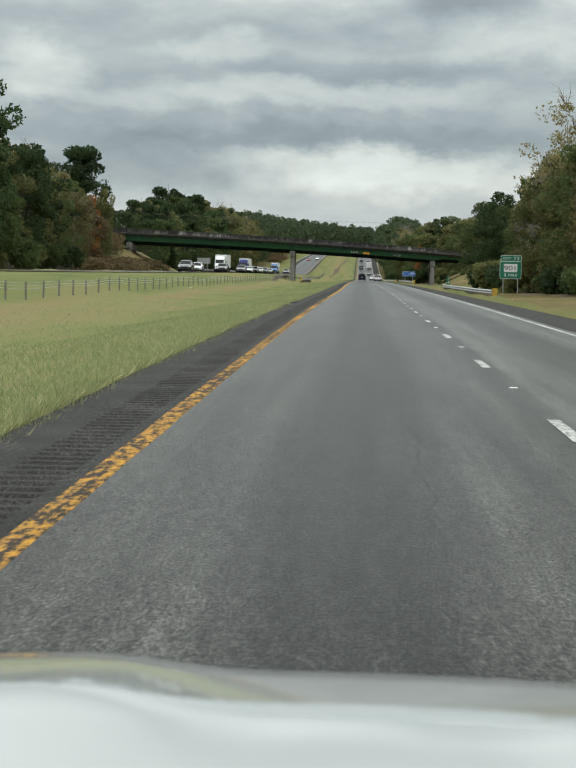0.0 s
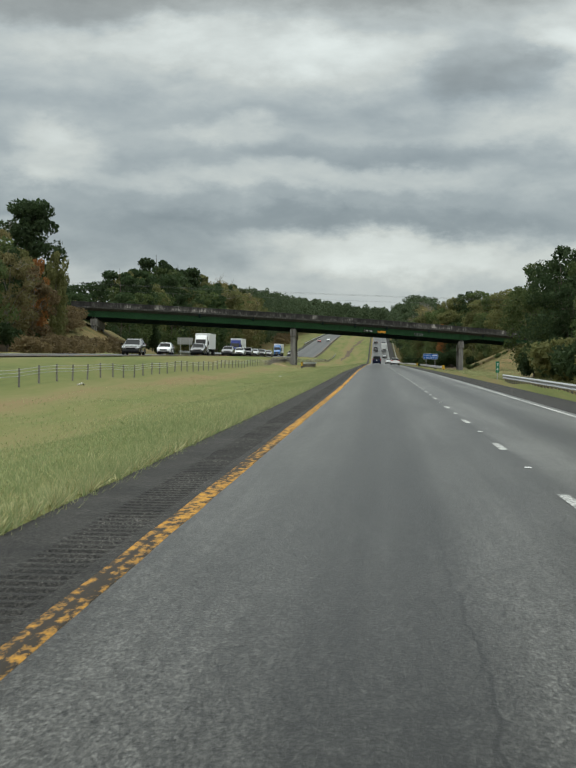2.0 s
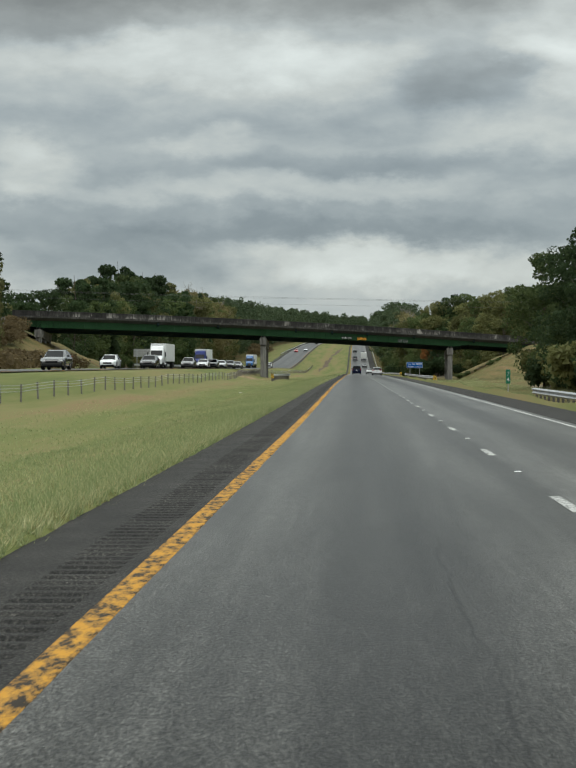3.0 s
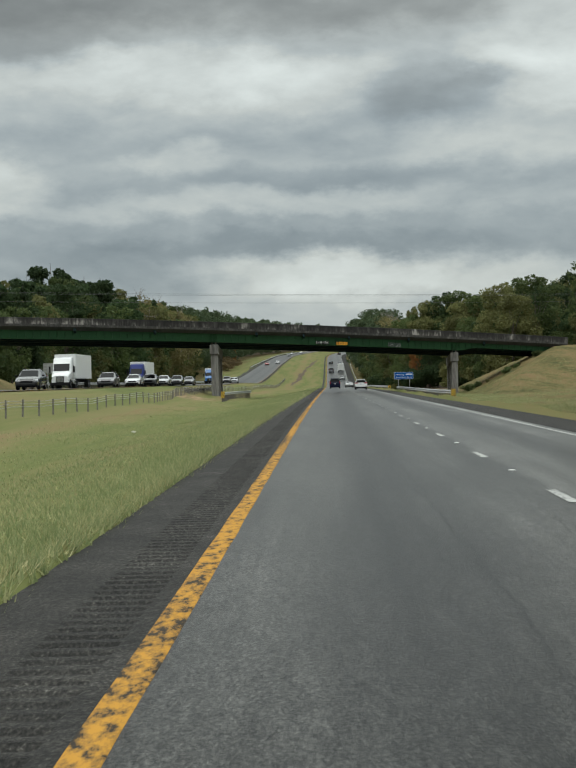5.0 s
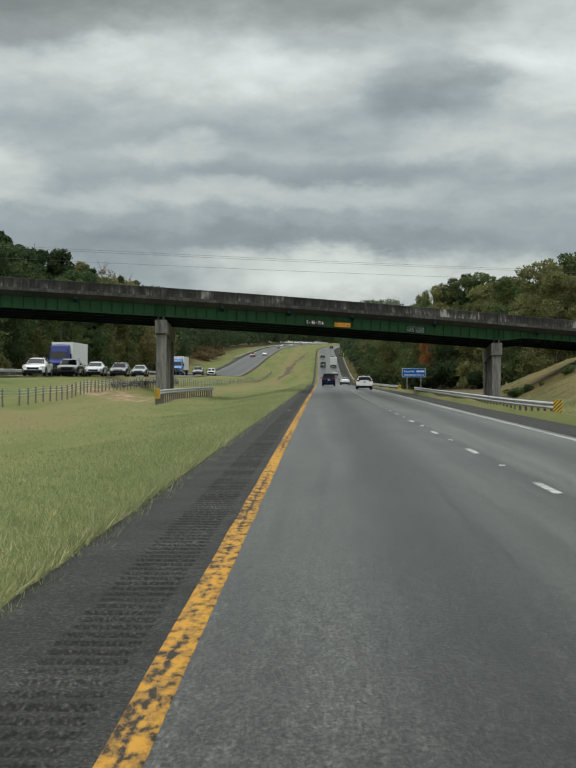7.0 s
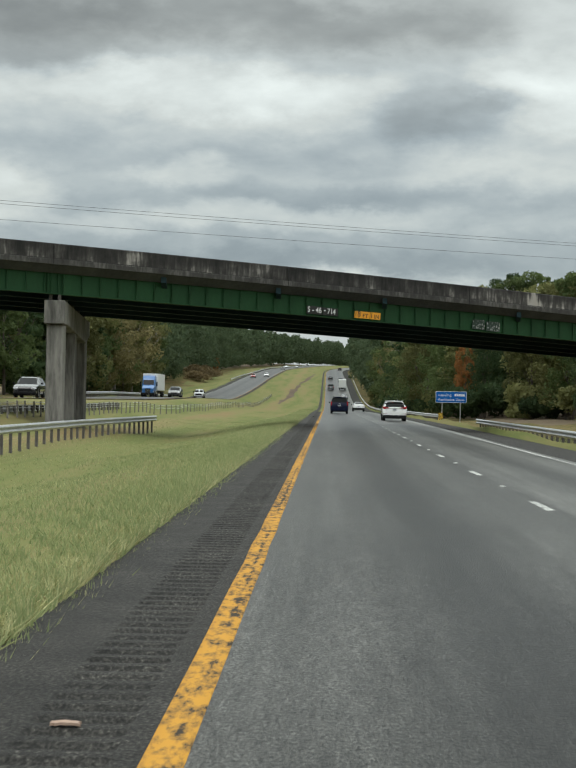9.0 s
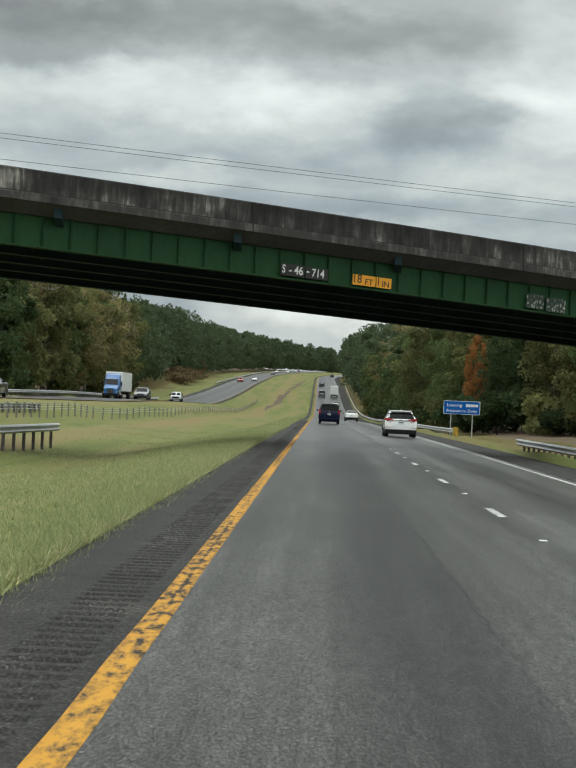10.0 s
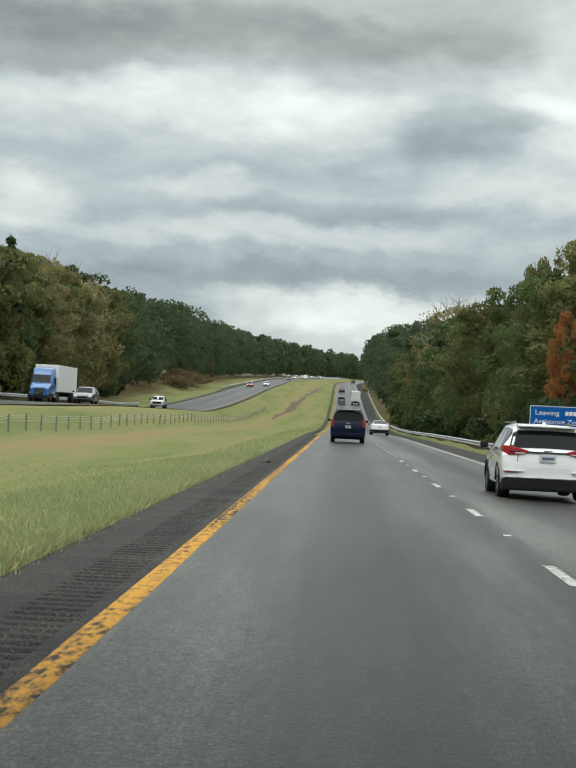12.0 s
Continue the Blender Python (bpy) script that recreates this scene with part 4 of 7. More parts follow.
for x, way in ((B1, 1), (B0, -1)):
    ab = empty("bridge_abutment", x, YB + SKEW * (x - XB) + 4.9, 0)
    tagged(ab, "concrete abutment wall set in the grass bank", "abutment", "abutments")
    V = []
    for dx in (0, 1.6 * way):
        for w in (-0.3, 9.9):
            for dz in (-4.2, 1.43):
                p = bridge_pt(x + dx, w, dz)
                V.append((p[0] - x, p[1] - (YB + SKEW * (x - XB) + 4.9), p[2]))
    obj_from("abutment_wall", V, [(0, 1, 3, 2), (4, 6, 7, 5), (0, 4, 5, 1), (2, 3, 7, 6), (1, 5, 7, 3), (0, 2, 6, 4)], M_CONC, ab)

# ---------------------------------------------------------------- writing


def letters(name, text, size, mat, parent, m, squeeze=1.0, label="", width=0.0, bold=0.008):
    cu = bpy.data.curves.new(name, "FONT")
    cu.body, cu.size, cu.align_x, cu.align_y, cu.extrude, cu.offset = text, size, "CENTER", "CENTER", 0.004, bold * size
    tmp = bpy.data.objects.new(name, cu)
    me = bpy.data.meshes.new_from_object(tmp)
    bpy.data.objects.remove(tmp)
    if width:
        xs = [v.co.x for v in me.vertices]
        squeeze = width / (max(xs) - min(xs))
    me.transform(Matrix.Diagonal((squeeze, 1, 1, 1)))
    me.materials.clear()
    me.materials.append(mat)
    ob = new(name, me)
    ob.parent = parent
    ob.matrix_parent_inverse = Matrix.Identity(4)
    ob.matrix_basis = m
    if label:
        ob["label"] = label
    return ob


M_WHITE = plain("sign_white", (0.72, 0.73, 0.72), 0.4, var=0.06)
M_SBLACK = plain("sign_black", (0.018, 0.018, 0.018), 0.5)
M_SORANGE = plain("sign_orange", (0.78, 0.34, 0.02), 0.45, var=0.06)
M_SGREEN = plain("sign_green", (0.005, 0.155, 0.085), 0.4, var=0.08)
M_SBLUE = plain("sign_blue", (0.004, 0.095, 0.36), 0.6, spec=0.12, var=0.08)
M_GREYBACK = plain("sign_back", (0.36, 0.36, 0.35), 0.6, metal=0.3)
SKEW_DEG = math.degrees(math.atan(SKEW))


def bridge_plate(name, label, x0, x1, dz0, dz1, mat):
    xm = (x0 + x1) / 2
    a, b = Vector(bridge_pt(x0, -0.05, 0)), Vector(bridge_pt(x1, -0.05, 0))
    length = (b - a).length
    mid = (a + b) / 2 + Vector((0, 0, (dz0 + dz1) / 2))
    tilt = math.degrees(math.atan2(a.z - b.z, math.hypot(b.x - a.x, b.y - a.y)))
    th = new(name)
    th.matrix_world = pose(*mid, 0, 0, SKEW_DEG) @ pose(0, 0, 0, 0, tilt, 0)
    tagged(th, label, "sign")
    h = dz1 - dz0
    bm = bmesh.new()
    box(bm, -length / 2, length / 2, -0.02, 0.035, -h / 2, h / 2)
    part("plate", bm, mat, th)
    return th, length, h


th, w, h = bridge_plate("route_plate", "black plate with white bridge number on the green girder", -0.55, 0.285, 0.12, 0.54, M_SBLACK)
letters("lettering", "S", 0.42, M_WHITE, th, pose(-0.37, -0.024, 0.01, 90), squeeze=0.72)
letters("lettering", "-", 0.42, M_WHITE, th, pose(-0.10, -0.024, 0.01, 90))
letters("lettering", "46", 0.42, M_WHITE, th, pose(0.25, -0.024, 0.0, 90), width=0.37)
th, w, h = bridge_plate("route_plate", "black plate with white bridge number on the green girder", 0.33, 1.13, 0.12, 0.52, M_SBLACK)
letters("lettering", "-", 0.42, M_WHITE, th, pose(-0.38, -0.024, 0.06, 90))
letters("lettering", "714", 0.42, M_WHITE, th, pose(0.05, -0.024, 0.0, 90), width=0.52)
th, w, h = bridge_plate("clearance_plate", "orange clearance plate with black figures on the girder", 2.06, 2.89, 0.12, 0.50, M_SORANGE)
letters("lettering", "1", 0.44, M_SBLACK, th, pose(-0.42, -0.024, 0.02, 90), squeeze=0.8)
letters("lettering", "8", 0.44, M_SBLACK, th, pose(-0.21, -0.024, 0.02, 90), squeeze=0.95)
letters("lettering", "FT", 0.30, M_SBLACK, th, pose(0.20, -0.024, -0.05, 90), width=0.34)
th, w, h = bridge_plate("clearance_plate", "orange clearance plate with black figures on the girder", 2.935, 3.49, 0.12, 0.50, M_SORANGE)
letters("lettering", "1", 0.44, M_SBLACK, th, pose(-0.25, -0.024, 0.02, 90), squeeze=0.8)
letters("lettering", "IN", 0.30, M_SBLACK, th, pose(0.07, -0.024, -0.05, 90), width=0.30)
th, w, h = bridge_plate("faded_plate", "weathered black plate with peeling white remains", 8.85, 9.55, 0.12, 0.66,
                        material("peeling_plate", [(0.52, (0.022, 0.040, 0.030)), (0.58, (0.28, 0.29, 0.28)), (0.7, (0.48, 0.48, 0.46))], rough=0.8, scale=(1, 1, 0.6), size=3.2, fine=14, fine_mix=0.5))
th, w, h = bridge_plate("faded_plate", "weathered black plate with peeling white remains", 9.66, 10.46, 0.08, 0.62, MATS["peeling_plate"])

# ---------------------------------------------------------------- guard rails


def rail_section():
    # W-beam, across the run: (outwards, height)
    return [(0.00, 0.42), (0.05, 0.45), (0.08, 0.49), (0.05, 0.53), (0.0, 0.56), (0.0, 0.59), (0.05, 0.62), (0.08, 0.66), (0.05, 0.70), (0.0, 0.73)]


RP = bmesh.new()
box(RP, -0.075, 0.075, -0.05, 0.05, -0.3, 0.71)
box(RP, -0.05, 0.05, -0.1, -0.05, 0.45, 0.71)
bevel_all(RP, 0.01)
RAILPOST = bpy.data.meshes.new("rail_post")
RP.to_mesh(RAILPOST)
RP.free()
RAILPOST.materials.append(M_RAILPOST)


def guard_rail(pts, face, label, spacing=1.9, marker=True, postmax=150, height=None):
    """pts: line of (x, y) of the rail; face: +1 when the beam faces +x, -1 when it faces -x."""
    pts = [Vector((p[0] + float(bend(p[1])), p[1])) for p in pts]
    line, acc = [], [0.0]
    for a, b in zip(pts[:-1], pts[1:]):
        n = max(2, int((b - a).length / 3.8))
        for k in range(n):
            line.append(a + (b - a) * (k / n))
    line.append(pts[-1])
    hz = [(height(p.x, p.y) if height else ground_at(p.x, p.y)) for p in line]
    th = new("guard_rail")
    tagged(th, label, "guard rail")
    sec = rail_section()
    n = len(sec)
    V, F = [], []
    for i, (p, z) in enumerate(zip(line, hz)):
        d = (line[min(i + 1, len(line) - 1)] - line[max(i - 1, 0)]).normalized()
        out = Vector((d.y, -d.x)) * face
        for side in (0, -0.012):
            V += [(p.x + out.x * (o + side), p.y + out.y * (o + side), z + h) for o, h in sec]
    for i in range(len(line) - 1):
        a, b = i * 2 * n, (i + 1) * 2 * n
        for j in range(n - 1):
            F.append((a + j, b + j, b + j + 1, a + j + 1))
            F.append((a + n + j, a + n + j + 1, b + n + j + 1, b + n + j))
        for j in (0, n - 1):
            F.append((a + j, a + n + j, b + n + j, b + j))
    obj_from("beam", V, F, M_GALV, th, "galvanised W-shaped beam", smooth=False)
    total, k, made = 0.0, 0, 0
    for a, b in zip(line[:-1], line[1:]):
        seg = (b - a).length
        while k * spacing < total + seg and made < postmax:
            p = a + (b - a) * ((k * spacing - total) / seg)
            d = (b - a).normalized()
            out = Vector((d.y, -d.x)) * face
            o = new("rail_post", RAILPOST)
            o.parent = th
            c = p - out * 0.12
            o.matrix_world = pose(c.x, c.y, (height(c.x, c.y) if height else ground_at(c.x, c.y)), 0, 0, math.degrees(math.atan2(out.y, out.x)) + 90)
            k += 1
            made += 1
        total += seg
    if marker:
        p, z = line[0], hz[0]
        hazard_marker(p.x, p.y - 0.5, z)
    return th


def hazard_marker(x, y, z, w=0.38, h=0.66):
    """A plate with slanting stripes that fall towards the side on which traffic passes."""
    th = empty("hazard_marker", x, y, z)
    tagged(th, "yellow and black diagonal striped marker at the rail's end", "road marker", "hazard markers")
    boxed("plate", th, M_YELLOWB, -w / 2, w / 2, -0.02, 0.0, 0.18, 0.18 + h)
    boxed("post", th, M_RAILPOST, -0.03, 0.03, 0.0, 0.05, -0.2, 0.5)
    rise = w / 2 if x > 0 else -w / 2
    for k in range(-4, 5):
        zc = 0.18 + h / 2 + k * 0.155
        bm = bmesh.new()
        box(bm, -w / 2 + 0.008, w / 2 - 0.008, -0.0245, -0.019, zc - 0.039, zc + 0.039)
        for v in bm.verts:
            v.co.z += v.co.x / (w / 2) * rise
        for cut, up in ((0.19, -1), (0.17 + h, 1)):
            bmesh.ops.bisect_plane(bm, geom=bm.verts[:] + bm.edges[:] + bm.faces[:], plane_co=(0, 0, cut), plane_no=(0, 0, up), clear_outer=True)
        if len(bm.faces) < 3:
            bm.free()
            continue
        part("stripe", bm, M_BLACKB, th)
    return th


def by_road(x, y):
    return float(road_z(y)) - 0.36


def by_far_road(x, y):
    return float(far_z(y)) - 0.04


guard_rail([(10.7, 127), (10.35, 140), (10.3, 196)], -1, "galvanised guard rail along the road shoulder", height=by_road)
guard_rail([(10.9, 321), (10.4, 334), (10.35, 431)], -1, "galvanised guard rail shielding the bridge pier", height=by_road)
guard_rail([(10.7, 476), (10.35, 488), (10.3, 700), (10.3, 1000), (10.3, 1350)], -1, "long galvanised guard rail along the road shoulder", postmax=150, height=by_road)
guard_rail([(-9.8, 362), (-10.15, 372), (-10.15, 392), (-9.4, 418)], 1, "galvanised guard rail round the median pier", height=lambda x, y: -0.30 - 0.0030 * (y - 362))
guard_rail([(-15.6, 386), (-15.6, 420), (-15.8, 455)], -1, "galvanised guard rail beside the opposite lanes", marker=False, height=lambda x, y: 0.06)
guard_rail([(-30.3, 372), (-30.2, 400), (-30.2, 470)], 1, "galvanised guard rail along the opposite lanes", marker=False, height=by_far_road)
guard_rail([(-30.2, 505), (-30.2, 600), (-30.2, 706)], 1, "galvanised guard rail along the opposite lanes", marker=False, height=by_far_road)
guard_rail([(-30.2, 905), (-30.2, 1300), (-30.2, 1800)], 1, "long galvanised guard rail up the hill", spacing=4.0, marker=False, height=by_far_road)

# ---------------------------------------------------------------- median cable barrier
CP = bmesh.new()
box(CP, -0.045, 0.045, -0.03, 0.03, -0.3, 0.86)
bevel_all(CP, 0.012)
CABLEPOST = bpy.data.meshes.new("barrier_post")
CP.to_mesh(CABLEPOST)
CP.free()
CABLEPOST.materials.append(M_POST)


def cable_x(y):
    return -14.0 - 0.9 * float(smooth(np.array((y - 340) / 40))) * (1 - float(smooth(np.array((y - 440) / 50))))


barrier = tagged(new("cable_barrier"), "three-strand cable barrier on weathered steel posts in the median", "cable barrier")
rng = random.Random(4)
py = 48.0
while py < 800:
    x = cable_x(py)
    o = new("barrier_post", CABLEPOST)
    o.parent = barrier
    o.matrix_world = pose(x + rng.uniform(-0.03, 0.03), py, ground_at(x, py), rng.uniform(-2, 2), rng.uniform(-2, 2), rng.uniform(-8, 8))
    py += 4.9 if py < 330 or py > 470 else 2.6
for hgt in (0.50, 0.64, 0.78):
    ys = np.arange(-20, 805, 5.0)
    bm = bmesh.new()
    pts = [(cable_x(y), y, ground_at(cable_x(y), y) + hgt) for y in ys]
    ring = [[bm.verts.new((p[0] + 0.011 * dx, p[1], p[2] + 0.011 * dz)) for dx, dz in ((1, 0), (0, 1), (-1, 0), (0, -1))] for p in pts]
    for a, b in zip(ring[:-1], ring[1:]):
        for k in range(4):
            bm.faces.new((a[k], a[(k + 1) % 4], b[(k + 1) % 4], b[k]))
    part("cable", bm, M_GALV, barrier)

# ---------------------------------------------------------------- overhead wires


def tube(bm, pts, r, n=5):
    rings = []
    for p in pts:
        rings.append([bm.verts.new((p[0], p[1] + r * math.cos(2 * math.pi * k / n), p[2] + r * math.sin(2 * math.pi * k / n))) for k in range(n)])
    for a, b in zip(rings[:-1], rings[1:]):
        for k in range(n):
            bm.faces.new((a[k], a[(k + 1) % n], b[(k + 1) % n], b[k]))


M_WIRE = plain("wire_grey", (0.10, 0.10, 0.10), 0.6)
for dz, dy in ((0.0, 0.0), (-0.16, 0.6), (-1.2, 0.4)):
    bm = bmesh.new()
    tube(bm, [(x, 441.4 + dy + 0.64 * (x + 0.7), 13.75 + dz + (x / 120) ** 2 * 2.0) for x in range(-110, 131, 5)], 0.013)
    th = new("overhead_wire")
    tagged(th, "thin dark overhead wire spanning the motorway", "power line", "overhead wires")
    part("wire", bm, M_WIRE, th)

# ---------------------------------------------------------------- trees


def leaf_cards(rs, centres, radii, n, size):
    """n bent leaf clusters spread over balls (centres, radii); returns V, F."""
    k = rs.integers(0, len(centres), n)
    d = rs.normal(size=(n, 3))
    d /= np.linalg.norm(d, axis=1)[:, None]
    rad = radii[k] * rs.uniform(0.45, 1.0, n) ** 0.6
    c = centres[k] + d * rad[:, None] * np.array([1, 1, 0.8])
    a = rs.normal(size=(n, 3)) + 0.8 * d
    a /= np.linalg.norm(a, axis=1)[:, None]
    b = np.cross(a, rs.normal(size=(n, 3)))
    b /= np.linalg.norm(b, axis=1)[:, None] + 1e-9
    e = np.cross(a, b)
    s = size * rs.uniform(0.5, 1.35, n)[:, None]
    V = np.stack([c - b * s + a * s * 0.1, c + b * s * rs.uniform(0.7, 1.2, (n, 1)) - e * s * 0.5, c + e * s * rs.uniform(0.6, 1.1, (n, 1)) - a * s * 0.12], 1).reshape(-1, 3)
    F = np.arange(3 * n).reshape(n, 3)
    return V, F


def crown_of(rs, kind, h, r, n, size):
    """Balls of foliage for a kind of tree, then the leaf cards on them."""
    if kind == "pine":
        m = 30
        t = np.sort(rs.uniform(0.58, 0.93, m))
        ang = rs.uniform(0, 2 * np.pi, m)
        out = r * 0.9 * np.sqrt(np.clip(1 - ((t - 0.76) / 0.24) ** 2, 0.02, 1)) * rs.uniform(0.3, 1, m)
        cen = np.stack([out * np.cos(ang), out * np.sin(ang), h * (t - 0.02)], -1)
        rad = r * rs.uniform(0.20, 0.36, m)
    elif kind == "conifer":
        m = 72
        t = np.sort(rs.uniform(0.10, 0.94, m))
        ang = rs.uniform(0, 2 * np.pi, m)
        out = r * (1.02 - t) * rs.uniform(0.4, 1, m)
        cen = np.stack([out * np.cos(ang), out * np.sin(ang), h * t], -1)
        rad = r * (0.10 + 0.26 * (1 - t))
    elif kind == "shrub":
        m = 9
        ang = rs.uniform(0, 2 * np.pi, m)
        out = r * rs.uniform(0, 0.75, m)
        cen = np.stack([out * np.cos(ang), out * np.sin(ang), h * rs.uniform(0.15, 0.75, m)], -1)
        rad = np.minimum(r, h) * rs.uniform(0.28, 0.5, m)
    else:
        m = 46
        u = rs.uniform(0, 1, m)
        t = 0.16 + 0.78 * u
        wid = np.sin(np.pi * np.clip((t - 0.02) / 1.04, 0, 1)) ** 0.6
        ang = rs.uniform(0, 2 * np.pi, m)
        out = r * wid * rs.uniform(0.25, 0.95, m)
        cen = np.stack([out * np.cos(ang), out * np.sin(ang), h * t], -1)
        rad = r * rs.uniform(0.20, 0.40, m) * (1.15 - 0.45 * u)
        top = np.argmax(cen[:, 2])
        cen[top, :2] *= 0.2
    return (cen, rad, *leaf_cards(rs, cen, rad, n, size))


def trunk_of(rs, cen, h, r, kind, base, limbs=16):
    bm = bmesh.new()
    lean = rs.normal(size=2) * 0.02 * h
    pts = [Vector((lean[0] * t * t, lean[1] * t * t, h * t * (0.97 if kind in ("pine", "conifer") else 0.8) - 0.4 * (t == 0))) for t in (0, 0.18, 0.4, 0.65, 1.0)]
    wid = [base, base * 0.78, base * 0.6, base * 0.38, base * 0.1]
    for a, b, w0, w1 in zip(pts[:-1], pts[1:], wid[:-1], wid[1:]):
        rod(bm, a, b, w0, w1, 6)
    for c in cen[:limbs]:
        t = min(0.85, max(0.15, c[2] / h * 0.72))
        a = Vector((lean[0] * t * t, lean[1] * t * t, h * t * 0.8))
        mid = a.lerp(Vector(c), 0.55) + Vector((0, 0, 0.05 * h))
        rod(bm, a, mid, base * 0.28, base * 0.16, 3)
        rod(bm, mid, Vector(c), base * 0.16, base * 0.04, 3)
    return bm


PROTO = {}


def make_tree(key, kind, leaf, h, r, n, size, seed, bark=None, twigs=0):
    rs = np.random.default_rng(seed)
    cen, rad, V, F = crown_of(rs, kind, h, r, 2 * n, size * 0.86)
    V[:, 2] = np.maximum(V[:, 2], 0.15)
    th = new("shrub" if kind == "shrub" else "tree")
    if kind != "shrub":
        cen = cen[rs.permutation(len(cen))]
        bm = trunk_of(rs, cen, h, r, kind, 0.011 * h + 0.05)
        for _ in range(twigs):
            c = cen[rs.integers(16)]
            d = Vector(rs.normal(size=3) + np.array([c[0] / r, c[1] / r, 1.2])).normalized()
            a = Vector(c) - d * 0.1
            b = a + d * r * rs.uniform(0.25, 0.55)
            rod(bm, a, b, 0.05, 0.015, 3)
            for _ in range(3):
                e = (d + Vector(rs.normal(size=3)) * 0.6).normalized()
                p = a.lerp(b, rs.uniform(0.3, 0.9))
                rod(bm, p, p + e * r * rs.uniform(0.12, 0.3), 0.025, 0.008, 3)
        part("trunk", bm, bark or M_BARK, th)
    cr = new("crown", big_mesh("crown", V, F, LEAVES[leaf]))
    cr.parent = th
    PROTO[key] = (th, h)
    return th


NEAR = 2300
make_tree("broad_green", "broad", "green", 20, 5.6, NEAR, 0.42, 11)
make_tree("broad_green2", "broad", "green", 22, 6.2, NEAR, 0.42, 12)
make_tree("broad_dark", "broad", "dark", 21, 6.0, NEAR, 0.42, 13)
make_tree("broad_olive", "broad", "olive", 19, 5.4, NEAR, 0.41, 14)
make_tree("broad_tan", "broad", "tan", 20, 5.8, 2200, 0.36, 15, M_PALEBARK, 26)
make_tree("broad_yellow", "broad", "yellow", 15, 4.4, 2200, 0.36, 16)
make_tree("broad_orange", "broad", "orange", 14, 4.2, 4200, 0.25, 17)
make_tree("broad_russet", "broad", "russet", 16, 4.4, 2200, 0.36, 18, M_PALEBARK, 10)
make_tree("pine", "pine", "dark", 25, 5.0, 2300, 0.44, 19)
make_tree("conifer", "conifer", "dark", 23, 4.6, 3000, 0.46, 20)
make_tree("sparse", "broad", "tan", 21, 5.2, 1500, 0.20, 21, M_PALEBARK, 110)
make_tree("shrub_green", "shrub", "green", 4.2, 2.8, 600, 0.30, 22)
make_tree("shrub_olive", "shrub", "olive", 3.6, 2.6, 600, 0.28, 23)
make_tree("shrub_russet", "shrub", "russet", 3.0, 3.0, 600, 0.24, 24)
make_tree("shrub_dark", "shrub", "dark", 5.5, 3.2, 700, 0.32, 25)
# finer foliage for the woods that the road passes closest
for base, seed in (("broad_green", 31), ("broad_green2", 32), ("broad_dark", 33), ("broad_olive", 34)):
    kind, leaf, hh, rr = {"broad_green": ("broad", "green", 20, 5.6), "broad_green2": ("broad", "green", 22, 6.2), "broad_dark": ("broad", "dark", 21, 6.0), "broad_olive": ("broad", "olive", 19, 5.4)}[base]
    make_tree(base + "_fine", kind, leaf, hh, rr, 4200, 0.28, seed)
TREE_LABEL = {
    "broad_green": "tall broadleaf tree in green leaf at the wood's edge", "broad_green2": "tall full broadleaf tree in green leaf",
    "broad_dark": "tall dark green broadleaf tree in the wood", "broad_olive": "broadleaf tree turning olive in autumn",
    "broad_tan": "thinning broadleaf tree with tan autumn leaves and bare twigs", "broad_yellow": "smaller tree with yellowing autumn leaves",
    "broad_orange": "small tree in bright orange autumn leaf", "broad_russet": "russet autumn tree with pale trunk",
    "pine": "tall pine with a bare trunk and dark open crown", "conifer": "dark green conifer with low branches",
    "sparse": "nearly bare tree with few tan leaves", "shrub_green": "green shrub at the wood's edge", "shrub_olive": "olive shrub at the wood's edge",
    "shrub_russet": "brown russet scrub on the roadside", "shrub_dark": "dense dark green undergrowth shrub",
}
used = set()


def plant(key, x, y, h=None, rz=None, wide=1.0):
    label = TREE_LABEL[key]
    if x > 0 and y < 640 and key + "_fine" in PROTO:
        key = key + "_fine"
    th, h0 = PROTO[key]
    s = (h or h0) / h0
    m = pose(x + float(bend(y)), y, ground_at(x + float(bend(y)), y) - 0.1, 0, 0, rz if rz is not None else trng.uniform(0, 360))
    if key not in used:
        used.add(key)
        ob = th
        ob.matrix_basis = m
    else:
        ob = copy_thing(th, m)
    ob.scale = (s * wide, s * wide, s)
    tagged(ob, label, "shrub" if "shrub" in key else "tree", "roadside shrubs" if "shrub" in key else "roadside trees")
    return ob


trng = random.Random(7)
MIXES = {
    "left_near": ["broad_olive", "broad_green", "broad_dark", "broad_tan", "broad_green2", "broad_olive", "broad_russet"],
    "left_mid": ["broad_olive", "broad_olive", "broad_tan", "broad_olive", "broad_green2", "broad_green"],
    "left_far": ["broad_green", "broad_dark", "broad_green2", "conifer", "broad_olive", "broad_dark", "pine"],
    "right_near": ["broad_olive", "broad_green", "broad_olive", "broad_green2", "broad_tan"],
    "right": ["broad_green", "broad_olive", "broad_dark", "broad_green2", "broad_olive", "broad_green"],
}


